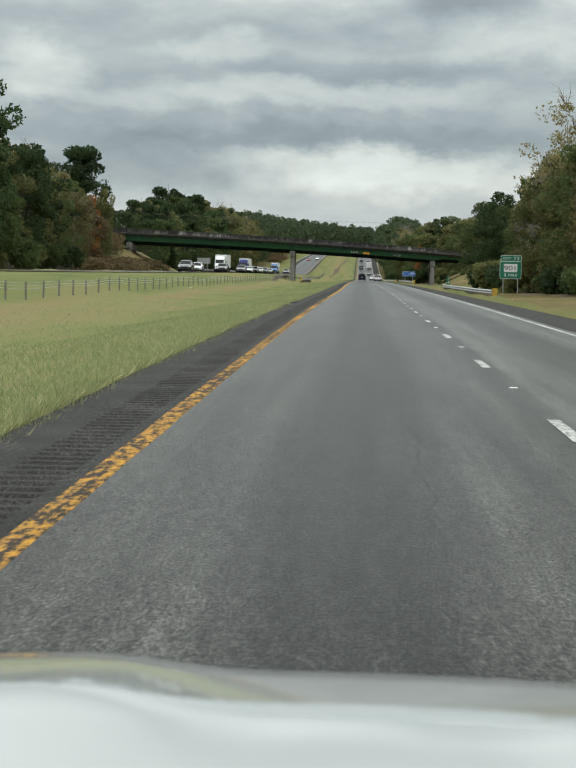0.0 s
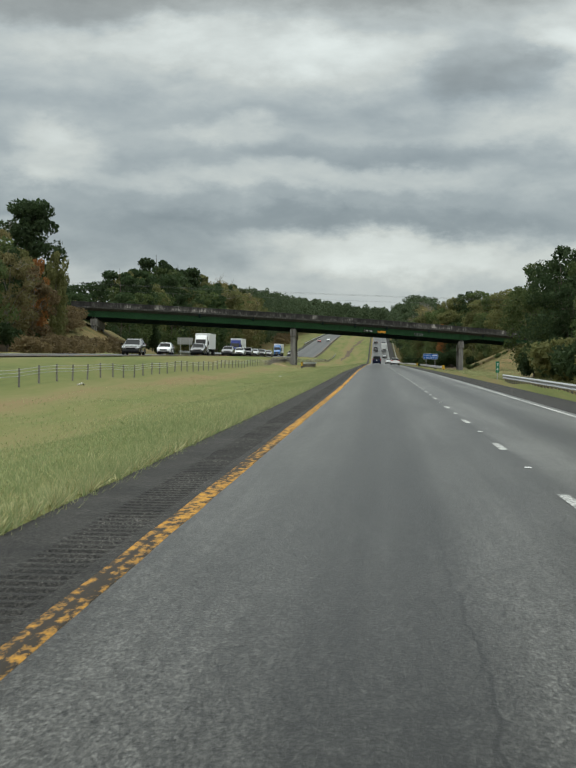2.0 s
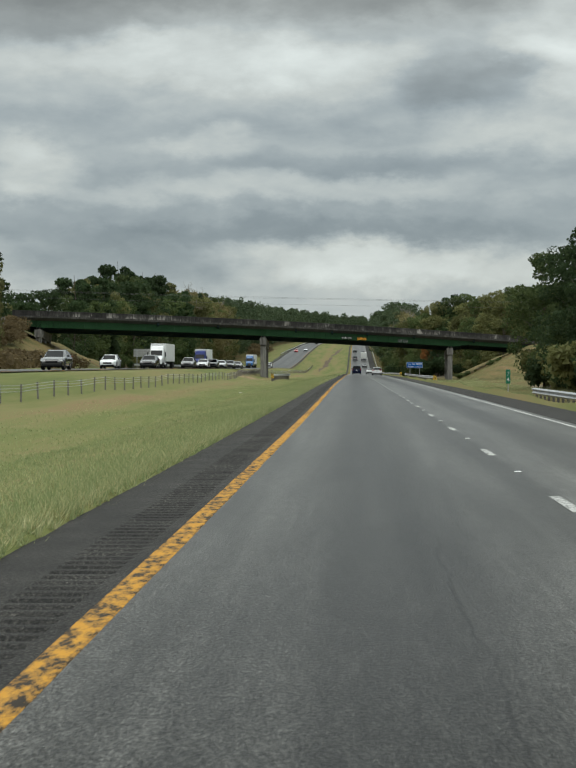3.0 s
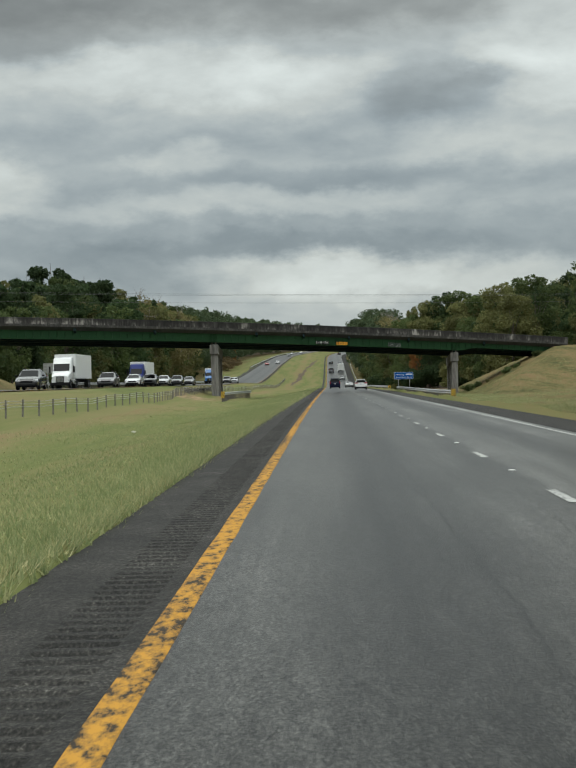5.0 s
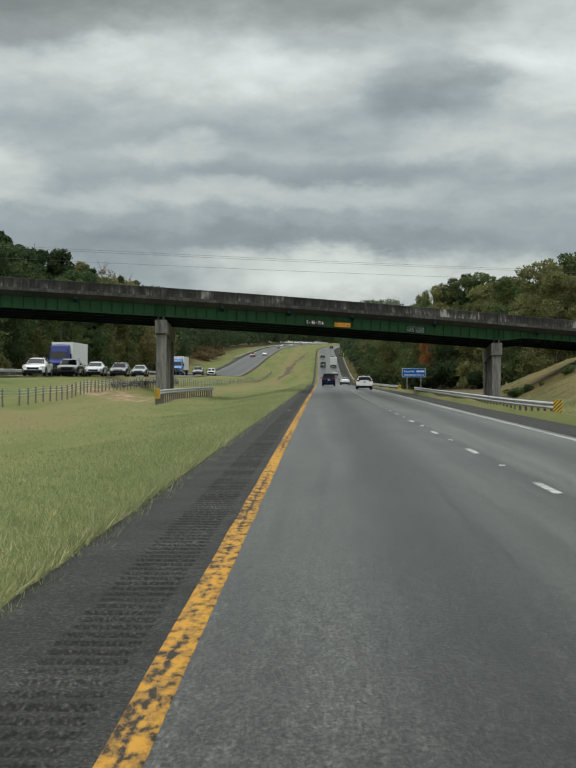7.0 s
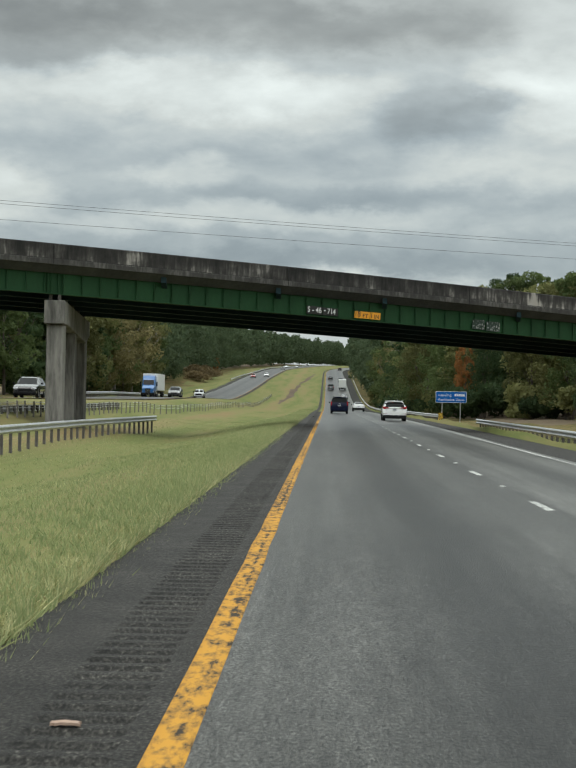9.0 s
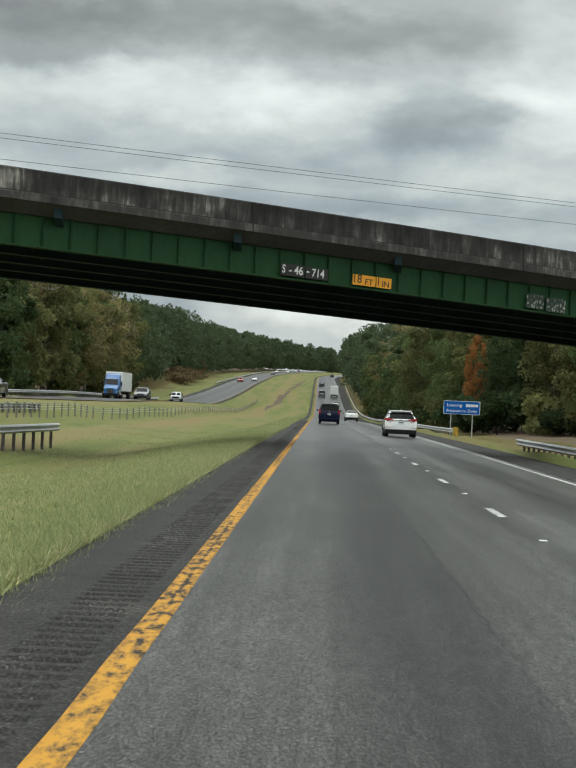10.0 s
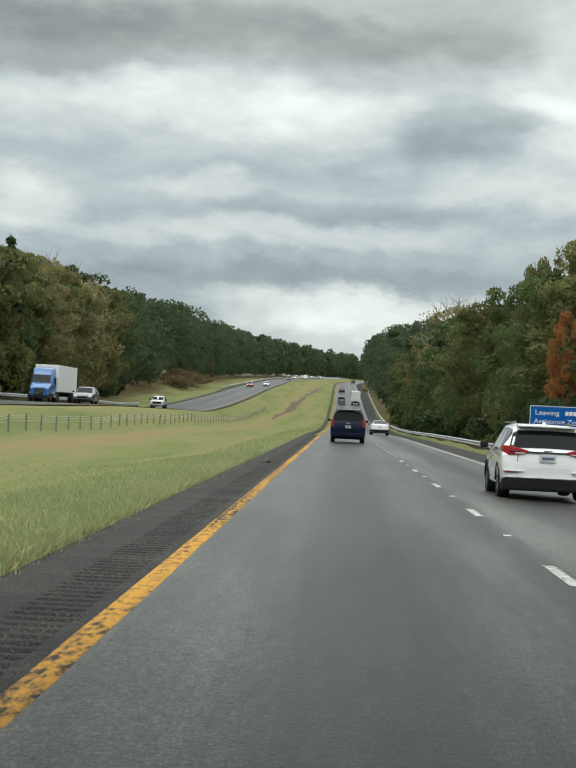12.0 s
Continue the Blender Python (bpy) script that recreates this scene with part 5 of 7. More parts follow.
def wood(mix, x_edge, way, y0, y1, step, h0, h1, rows=2, gap=6.5, front=True):
    """Rows of trees along a wood's edge, taller behind, with undergrowth in front."""
    for r in range(rows):
        y = y0 + r * step * 0.5
        while y < y1:
            e = x_edge(y) if callable(x_edge) else x_edge
            x = e + way * (r * gap + trng.uniform(-1.6, 2.2))
            plant(trng.choice(MIXES[mix]), x, y + trng.uniform(-1.5, 1.5), trng.uniform(h0, h1) * (1 + 0.10 * r), wide=trng.uniform(0.9, 1.2))
            if front and r == 0 and trng.random() < 0.75:
                plant(trng.choice(["shrub_green", "shrub_olive", "shrub_dark", "shrub_dark"]), e - way * trng.uniform(1.5, 3.5), y + trng.uniform(-3, 3), trng.uniform(2.5, 6.0))
            y += step * trng.uniform(0.85, 1.15)


# left of the opposite lanes, before the bridge
wood("left_near", -48.5, -1, 250, 312, 8.0, 15.5, 19.0, rows=2)
wood("left_near", lambda y: -48.5 - 5.0 * float(smooth(np.array((y - 315) / 35))), -1, 314, 362, 8.0, 12.5, 15.5, rows=2)
plant("broad_dark", -49.0, 243, 26)
plant("broad_dark", -53, 250, 22)
plant("broad_dark", -52.0, 352, 21.5, wide=0.92)
plant("broad_russet", -46.8, 330, 13)
plant("broad_orange", -47.8, 337, 14.0, wide=0.55)
plant("broad_olive", -46.0, 346, 12.5, wide=0.6)
plant("broad_dark", -53.0, 354, 21.5, rz=140, wide=0.98)
plant("broad_olive", -55.0, 326, 20.0, rz=40, wide=0.75)
plant("broad_tan", -52.6, 332, 18.2, rz=210, wide=0.7)
plant("broad_olive", -49.6, 334, 15.5, rz=300, wide=0.6)
plant("broad_olive", -45.4, 341, 15.4, rz=95, wide=0.5)
for y in np.arange(290, 376, 6.5):
    plant("shrub_russet", -38 - trng.uniform(0, 3), float(y), trng.uniform(2.0, 3.4), wide=1.3)
# left, round the bridge's end
wood("left_near", -60, -1, 364, 384, 7, 7, 9, rows=2, front=False)
wood("left_far", -58, -1, 408, 446, 8, 11, 14.5, rows=2, front=False)
wood("left_far", -75, -1, 360, 450, 9, 9, 12, rows=1, front=False)
for y in np.arange(366, 392, 4.0):
    plant("shrub_russet", -46.5 - trng.uniform(0, 4), float(y) - 8, trng.uniform(1.6, 2.6), wide=1.2)
# left, behind the bridge
wood("left_far", -50, -1, 440, 468, 9.0, 11, 14, rows=2, front=False)
wood("left_far", -48, -1, 472, 520, 9.0, 15, 18, rows=2)
wood("left_far", -48, -1, 522, 655, 9.0, 16.5, 21, rows=2)
wood("left_mid", -47, -1, 660, 800, 8.5, 20.5, 24.5, rows=2)
for y, hh in ((560, 27), (585, 26), (612, 27), (636, 28)):
    plant("pine", -56, y, hh)
plant("conifer", -44, 604, 22)
plant("conifer", -45.5, 671, 24.5, wide=0.9)
plant("sparse", -49, 660, 25)
for y, kd in ((690, "broad_tan"), (704, "broad_tan"), (720, "broad_olive"), (738, "broad_tan"), (757, "broad_olive")):
    plant(kd, -44.5, y, trng.uniform(20.5, 22.5))
plant("broad_orange", -43.5, 1042, 10, wide=0.55)
for y in np.arange(885, 960, 8.0):
    plant("shrub_russet", -39.5 - trng.uniform(0, 3), float(y), trng.uniform(2.5, 4.2), wide=1.4)
# right, by the exit sign
wood("right_near", 26.5, 1, 192, 220, 6.0, 14, 18, rows=2, front=False)
wood("right_near", 23.5, 1, 224, 246, 6.0, 13, 17, rows=2)
wood("right", 22.5, 1, 250, 300, 8.0, 10, 14, rows=2)
plant("sparse", 26.0, 222, 23.5)
plant("sparse", 25.5, 214, 20)
plant("sparse", 23.6, 226, 15.5)
plant("broad_olive", 24.5, 226, 17)
plant("broad_olive", 26.0, 208, 17)
for y in np.arange(184, 224, 4.5):
    plant(trng.choice(["shrub_olive", "shrub_green", "shrub_dark"]), 22.6 + trng.uniform(0, 2.0), float(y), trng.uniform(2.8, 4.6))
plant("broad_dark", 21.0, 262, 14.5, wide=1.1)
plant("broad_dark", 22.0, 270, 14)
plant("broad_green", 20.5, 290, 14)
for y in np.arange(196, 300, 5.5):
    plant(trng.choice(["shrub_olive", "shrub_green", "shrub_dark"]), 19.5 + trng.uniform(0, 2.5) + (y < 226) * 4.2, float(y), trng.uniform(3, 6) if y > 226 else trng.uniform(3, 4.2))
# right, behind the bridge
wood("right", lambda y: 21.5 - 5.0 * float(smooth(np.array((y - 555) / 60))), 1, 570, 800, 8.5, 14, 17, rows=3, gap=8)
wood("right", 28, 1, 540, 568, 8.5, 13, 16, rows=2)
plant("broad_orange", 19.2, 561, 11.8, wide=0.45)
for x, y, hh in ((18.2, 556, 5.6), (19.4, 556, 6.2)):
    plant("shrub_dark", x, y, hh)
plant("broad_dark", 21.6, 558, 12.5, wide=0.75)
for x, y, hh in ((20.2, 553, 5.6), (22.2, 551, 6.4), (24.2, 553, 6.5), (18.6, 557, 4.6)):
    plant("shrub_dark", x, y, hh)
plant("broad_dark", 25.5, 566, 15)
plant("broad_yellow", 16.5, 690, 12)
plant("sparse", 18.0, 655, 18)
plant("broad_green", 27, 572, 20)
plant("broad_olive", 20.2, 592, 19, wide=0.5)
plant("sparse", 22.2, 594, 19.5, wide=0.55)
plant("broad_olive", 22.8, 577, 19.5, wide=0.8)
for y, hh in ((668, 19), (684, 20), (702, 21), (722, 21.5), (744, 22)):
    plant("sparse", 18.6, y, hh)
plant("broad_olive", 18.5, 626, 15)
for y, kd, hh in ((640, "broad_tan", 14), (662, "broad_yellow", 12), (684, "broad_tan", 16), (706, "broad_olive", 16), (730, "broad_tan", 17), (758, "broad_yellow", 14)):
    plant(kd, 16.6, y, hh, wide=0.9)
plant("broad_yellow", 17.5, 648, 11)
wood("right", 31, 1, 488, 560, 8, 15, 19, rows=2)
wood("right", 48, 1, 450, 520, 10, 14, 17, rows=1, front=False)
wood("right", 48, 1, 522, 640, 10, 19, 22, rows=1, front=False)
for kd, x, y, hh in (("broad_dark", 26.5, 575, 21.5), ("broad_green", 29.5, 573, 21), ("broad_dark", 33.0, 575, 20.5), ("broad_green", 23.6, 581, 19), ("broad_dark", 37.0, 578, 20)):
    plant(kd, x, y, hh)
for k in range(7):
    bx0 = 19.5 + 1.5 * k + trng.uniform(-0.6, 0.6)
    plant(trng.choice(["shrub_olive", "shrub_green"]), bx0, YB + SKEW * (bx0 - XB) - 2.0 - trng.uniform(0, 2.6), trng.uniform(0.5, 1.3), wide=trng.uniform(1.1, 1.8))


# the distant woods on both sides, too far to tell tree from tree
def far_wood():
    rs = np.random.default_rng(5)
    Vs, Fs, k = [], [], 0
    spots = []
    for y in np.arange(800, 2050, 9.0):
        for r in range(2):
            for side in (-1, 1):
                e = -46 if side < 0 else 16.0
                x = e + side * (r * 8 + rs.uniform(-2, 2.5)) + float(bend(y))
                spots.append((x, y + rs.uniform(-3, 3), rs.uniform(16, 22.5) * (1 + 0.1 * r)))
    for j in range(110):
        # the wood that closes the view at the end of the road
        x = -190 + j * 3.6 + rs.uniform(-2, 2)
        spots.append((x, 2080 + rs.uniform(-30, 60), rs.uniform(15, 20)))
    for x, y, h in spots:
        n = 700 if y < 1300 else 320
        cen, rad, V, F = crown_of(rs, "broad" if rs.uniform() < 0.8 else "conifer", h, h * 0.30, 2 * n, 0.50 if y < 1300 else 0.82)
        V = V + np.array([x, y, ground_at(x, y)])
        Vs.append(V)
        Fs.append(F + k)
        k += len(V)
    return big_mesh("distant_wood", np.concatenate(Vs), np.concatenate(Fs), LEAVES["far"])


tagged(new("distant_wood", far_wood()), "distant mixed green woods along the hill", "woods", kind="stuff")


# ---------------------------------------------------------------- grass blades
def grass():
    rs = np.random.default_rng(9)
    zones = [(9.95, 11.6, 100, 470, 15, 0.13), (11.6, 20, 230, 430, 14, 0.30), (13, 33, 345, 412, 5, 0.26), (-3.5, -1.25, 480, 640, 12, 0.18)]
    spots = []
    # thickest beside the shoulder, thinning out smoothly into the median
    n = 380000
    s = np.where(rs.uniform(size=n) < 0.3, rs.exponential(0.5, n), rs.exponential(3.0, n))
    s = np.where(s > 11, rs.uniform(0, 6, n), s)
    spots.append((-1.17 - s, rs.uniform(0, 480, n), 0.07 + 0.09 * np.exp(-s / 0.25) + 0.02 * np.exp(-s / 1.5)))
    for x0, x1, y0, y1, dens, hh in zones:
        n = int((x1 - x0) * (y1 - y0) * dens)
        spots.append((rs.uniform(x0, x1, n), rs.uniform(y0, y1, n), hh))
    P, H = [], []
    for x, y, hh in spots:
        n = len(x)
        # tufts: pull the blades together
        x = x + 0.10 * np.sin(y * 7.3 + x * 5)
        y = y + 0.12 * np.sin(x * 9.1 + y * 3)
        P.append(np.stack([x, y, land(x, y)], -1))
        tall = 0.9 + 0.18 * np.sin(x * 0.9 + 1.3 * np.sin(y * 0.21)) * np.sin(y * 0.33)
        H.append(hh * rs.uniform(0.5, 1.3, n) * tall)
    P, H = np.concatenate(P), np.concatenate(H)
    n = len(P)
    ang = rs.uniform(0, 2 * np.pi, n)
    lean = rs.normal(size=(n, 2)) * 0.6 * H[:, None]
    wd = 0.006 + 0.007 * rs.uniform(size=n) + np.clip(-1.2 - P[:, 0], 0, 12) * 0.0007
    side = np.stack([np.cos(ang) * wd, np.sin(ang) * wd, np.zeros(n)], -1)
    tip = P + np.concatenate([lean, H[:, None]], 1)
    base = P - np.array([0, 0, 0.02])
    V = np.stack([base - side, base + side, tip], 1).reshape(-1, 3)
    return big_mesh("grass_blades", V, np.arange(3 * n).reshape(n, 3), M_BLADE)


def straw():
    """Pale dry stalks that lean over the shoulder's edge, in tufts."""
    rs = np.random.default_rng(21)
    tufts = 6000
    cx, cy = -1.22 - rs.exponential(0.12, tufts), rs.uniform(0, 480, tufts)
    k = rs.integers(0, tufts, 44000)
    n = len(k)
    x, y = cx[k] + rs.normal(size=n) * 0.05, cy[k] + rs.normal(size=n) * 0.09
    P = np.stack([x, y, land(x, y) - 0.01], -1)
    H = rs.uniform(0.05, 0.16, n)
    lean = np.stack([rs.normal(0.35, 0.5, n), rs.normal(0, 0.5, n)], -1) * H[:, None]
    ang = rs.uniform(0, np.pi, n)
    side = np.stack([np.cos(ang), np.sin(ang), 0 * ang], -1) * rs.uniform(0.004, 0.009, n)[:, None]
    tip = P + np.concatenate([lean, H[:, None]], 1)
    V = np.stack([P - side, P + side, tip], 1).reshape(-1, 3)
    return big_mesh("straw_fringe", V, np.arange(3 * n).reshape(n, 3), M_STRAW)


M_STRAW = material("dry_straw", [(0.2, (0.22, 0.23, 0.09)), (0.5, (0.38, 0.36, 0.17)), (0.8, (0.58, 0.53, 0.31))], rough=0.8, size=0.4, fine=4.0, per="island", per_mix=0.6, spec=0.2)
tagged(new("straw_fringe", straw()), "pale dry straw tufts along the shoulder's edge", "grass", kind="stuff")
tagged(new("grass_blades", grass()), "ragged yellow-green grass along the shoulder", "grass", kind="stuff")

# ---------------------------------------------------------------- road signs


def sign_post_pair(th, xs, z0, z1):
    for x in xs:
        boxed("post", th, M_GALV, x - 0.05, x + 0.05, 0.03, 0.13, z0, z1)


def rounded_plate(bm, x0, x1, z0, z1, r, y0, y1, n=5):
    pts = []
    for cx, cz, a0 in ((x1 - r, z1 - r, 0), (x0 + r, z1 - r, 90), (x0 + r, z0 + r, 180), (x1 - r, z0 + r, 270)):
        for k in range(n + 1):
            a = radians(a0 + 90 * k / n)
            pts.append((cx + r * math.cos(a), cz + r * math.sin(a)))
    a = [bm.verts.new((x, y0, z)) for x, z in pts]
    b = [bm.verts.new((x, y1, z)) for x, z in pts]
    bm.faces.new(a)
    bm.faces.new(b[::-1])
    for j in range(len(pts)):
        k = (j + 1) % len(pts)
        bm.faces.new((a[j], b[j], b[k], a[k]))
    bmesh.ops.recalc_face_normals(bm, faces=bm.faces)


def panel(th, name, mat, x0, x1, z0, z1, r=0.1, y0=-0.02, y1=0.03, label=""):
    bm = bmesh.new()
    rounded_plate(bm, x0, x1, z0, z1, r, y0, y1)
    return part(name, bm, mat, th, label)


def flat_text(th, text, x, z, size, mat, width=0.0, y=-0.034):
    return letters("lettering", text, size, mat, th, pose(x, y, z, 90), 1.0, "", width, 0.0)


gz = ground_at(19.2, 218)
ex = empty("exit_sign", 19.16, 218, gz)
tagged(ex, "green exit sign with white legend on two steel posts", "road sign")
e0, e1, e2 = 1.22 - gz, 3.24 - gz, 3.95 - gz
sign_post_pair(ex, (-0.83, 0.86), -0.5, e1)
panel(ex, "border", M_WHITE, -1.25, 1.25, e0, e1, 0.16)
panel(ex, "panel", M_SGREEN, -1.21, 1.21, e0 + 0.04, e1 - 0.04, 0.14, -0.026, -0.02)
panel(ex, "tab_border", M_WHITE, -1.15, 1.25, e1 + 0.01, e2, 0.14)
panel(ex, "tab", M_SGREEN, -1.11, 1.21, e1 + 0.05, e2 - 0.04, 0.12, -0.026, -0.02)
panel(ex, "route_shield", M_WHITE, -0.78, 0.78, e0 + 0.78, e0 + 1.72, 0.08, -0.032, -0.026)
flat_text(ex, "901", 0, e0 + 1.22, 0.74, M_SBLACK, 1.30, -0.036)
flat_text(ex, "EXIT", -0.42, (e1 + e2) / 2, 0.40, M_WHITE, 0.92)
flat_text(ex, "73", 0.66, (e1 + e2) / 2, 0.54, M_WHITE, 0.62)
flat_text(ex, "1", -0.62, e0 + 0.42, 0.54, M_WHITE, 0.12)
flat_text(ex, "MILE", 0.28, e0 + 0.42, 0.42, M_WHITE, 1.05)

gz = ground_at(13.2, 245)
ml = empty("mile_marker", 13.2, 245, gz)
tagged(ml, "narrow green mile marker on a thin post", "road sign")
boxed("post", ml, M_GALV, -0.03, 0.03, 0.0, 0.05, -0.4, 1.35 - gz)
panel(ml, "panel", M_SGREEN, -0.17, 0.17, 0.26 - gz, 1.32 - gz, 0.04)
flat_text(ml, "7", 0, 0.98 - gz, 0.42, M_WHITE)
flat_text(ml, "4", 0, 0.55 - gz, 0.42, M_WHITE)

gz = ground_at(15.3, 530)
bs = empty("blue_sign", 15.3, 530, gz)
tagged(bs, "blue roadside sign with white two-line message on two posts", "road sign")
sign_post_pair(bs, (-1.05, 1.1), -0.5, 2.3 - gz)
panel(bs, "border", M_WHITE, -1.82, 1.82, 1.08 - gz, 2.42 - gz, 0.08)
panel(bs, "panel", M_SBLUE, -1.78, 1.78, 1.12 - gz, 2.38 - gz, 0.07, -0.026, -0.02)
flat_text(bs, "Leaving", -0.74, 1.98 - gz, 0.42, M_WHITE, 1.50)
flat_text(bs, "Assistance Zone", 0.0, 1.44 - gz, 0.40, M_WHITE, 3.1)
for k in range(5):
    boxed("emblem_block", bs, M_WHITE, 0.40 + 0.25 * k, 0.60 + 0.25 * k, -0.034, -0.026, 1.86 - gz, 2.12 - gz, 0.0, "white emblem block")

gz = ground_at(-31.4, 392)
gs = empty("sign_back", -31.4, 392, gz)
tagged(gs, "bare grey back of a road sign for the opposite lanes", "road sign")
panel(gs, "panel", M_GREYBACK, -1.35, 1.35, 3.05 - gz, 4.25 - gz, 0.06)
for x in (-0.8, 0.8):
    boxed("post", gs, M_GALV, x - 0.05, x + 0.05, -0.12, -0.03, -0.4, 4.1 - gz)
for z in (3.3, 3.65, 4.0):
    boxed("brace", gs, M_GALV, -1.3, 1.3, -0.05, -0.021, z - gz - 0.03, z - gz + 0.03)

# ---------------------------------------------------------------- vehicles
PAINT = {
    "white": plain("paint_white", (0.74, 0.75, 0.75), 0.25, coat=1.0, var=0.03),
    "pearl": plain("paint_pearl", (0.42, 0.435, 0.435), 0.25, coat=1.0, var=0.03),
    "navy": plain("paint_navy", (0.003, 0.006, 0.024), 0.35, spec=0.12, coat=0.12, var=0.1),
    "black": plain("paint_black", (0.012, 0.012, 0.013), 0.22, coat=1.0, var=0.1),
    "grey": plain("paint_grey", (0.10, 0.10, 0.105), 0.28, metal=0.3, coat=1.0, var=0.05),
    "silver": plain("paint_silver", (0.42, 0.43, 0.44), 0.3, metal=0.4, coat=1.0, var=0.05),
    "red": plain("paint_red", (0.38, 0.02, 0.015), 0.25, coat=1.0, var=0.05),
    "blue": plain("paint_truck_blue", (0.015, 0.115, 0.33), 0.3, coat=0.8, var=0.05),
    "dark_blue": plain("paint_truck_dark_blue", (0.012, 0.024, 0.14), 0.4, spec=0.15, coat=0.1, var=0.05),
}
M_GLASS = plain("dark_window_glass", (0.006, 0.007, 0.0075), 0.08, spec=0.15, var=0.02)
M_TYRE = plain("tyre_rubber", (0.014, 0.014, 0.014), 0.9, var=0.2)
M_RIM = plain("alloy_rim", (0.35, 0.35, 0.36), 0.3, metal=0.9)
M_TRIM = plain("black_plastic_trim", (0.010, 0.010, 0.011), 0.7, spec=0.2)
M_TAIL = plain("tail_light_red", (0.34, 0.010, 0.016), 0.2, coat=0.6)
M_TAILCLEAR = plain("tail_light_clear", (0.62, 0.52, 0.52), 0.15, coat=1.0)
M_HEAD = plain("headlight_lens", (0.72, 0.74, 0.76), 0.1, coat=1.0)
M_PLATE = plain("plate_pale", (0.55, 0.57, 0.58), 0.4)
M_PLATEBAR = plain("plate_bar", (0.12, 0.13, 0.2), 0.5)
M_CHROME = plain("chrome", (0.62, 0.62, 0.63), 0.12, metal=1.0)
M_UNDER = plain("underbody", (0.012, 0.012, 0.012), 0.9)
M_BOXWHITE = plain("box_white", (0.70, 0.71, 0.70), 0.45, var=0.05)


def wheel_proto(r, w):
    bm = bmesh.new()
    prof = [(r * 0.62, -w / 2), (r * 0.93, -w / 2), (r, -w * 0.32), (r, w * 0.32), (r * 0.93, w / 2), (r * 0.62, w / 2)]
    n = 20
    rings = [[bm.verts.new((o, q * math.cos(2 * math.pi * k / n), q * math.sin(2 * math.pi * k / n))) for q, o in prof] for k in range(n)]
    for k in range(n):
        a, b = rings[k], rings[(k + 1) % n]
        for j in range(len(prof) - 1):
            bm.faces.new((a[j], a[j + 1], b[j + 1], b[j]))
    bmesh.ops.recalc_face_normals(bm, faces=bm.faces)
    tyre = bpy.data.meshes.new("tyre")
    bm.to_mesh(tyre)
    bm.free()
    tyre.materials.append(M_TYRE)
    bm = bmesh.new()
    rr = r * 0.63
    for s in (-1, 1):
        bmesh.ops.create_cone(bm, cap_ends=True, segments=20, radius1=rr, radius2=rr * 0.96, depth=0.02, matrix=Matrix.Translation((s * w * 0.34, 0, 0)) @ Matrix.Rotation(radians(90), 4, "Y"))
        for k in range(5):
            a = 2 * math.pi * k / 5
            m = Matrix.Translation((s * w * 0.42, 0, 0)) @ Matrix.Rotation(a, 4, "X")
            box(bm, -0.015, 0.015, -0.035, 0.035, 0.03, rr, m)
    rim = bpy.data.meshes.new("rim")
    bm.to_mesh(rim)
    bm.free()
    rim.materials.append(M_RIM)
    return tyre, rim


WHEELS = {}


def add_wheel(th, x, y, r, w=0.23):
    key = (round(r, 2), round(w, 2))
    if key not in WHEELS:
        WHEELS[key] = wheel_proto(r, w)
    tyre, rim = WHEELS[key]
    wh = new("wheel", tyre)
    wh.parent = th
    wh.matrix_basis = pose(x, y, r)
    ri = new("rim", rim)
    ri.parent = wh
    return wh


def loft(stations):
    """Rings of 15 points from stations (y, bottom, belt, top, half width low, at belt, at top)."""
    rings = []
    for y, zb, zm, zt, wb, wm, wt in stations:
        h = zm - zb
        half = [(0.0, zb), (wb * 0.92, zb), (wb, zb + 0.06), (wm * 1.005, zb + h * 0.55), (wm, zm), (wt, zt - min(0.07, (zt - zm) * 0.25)), (wt * 0.86, zt), (0.0, zt + 0.015)]
        rings.append([(x, y, z) for x, z in half] + [(-x, y, z) for x, z in half[-2:0:-1]])
    return rings


def quad_patch(quads, lift, shrink=0.05):
    """Panels laid just over quads of a body, each a little smaller."""
    bm = bmesh.new()
    for q in quads:
        q = [Vector(p) for p in q]
        c = sum(q, Vector()) / len(q)
        nrm = ((q[1] - q[0]).cross(q[2] - q[0]) + (q[2] - q[0]).cross(q[3] - q[0])).normalized()
        out = Vector((c.x, 0, c.z - 0.7))
        lng = Vector((0, c.y, c.z - 0.7))
        if nrm.dot(out + lng * 0.2) < 0:
            nrm = -nrm
        bm.faces.new([bm.verts.new(c + (p - c) * (1 - shrink) + nrm * lift) for p in q])
    return bm


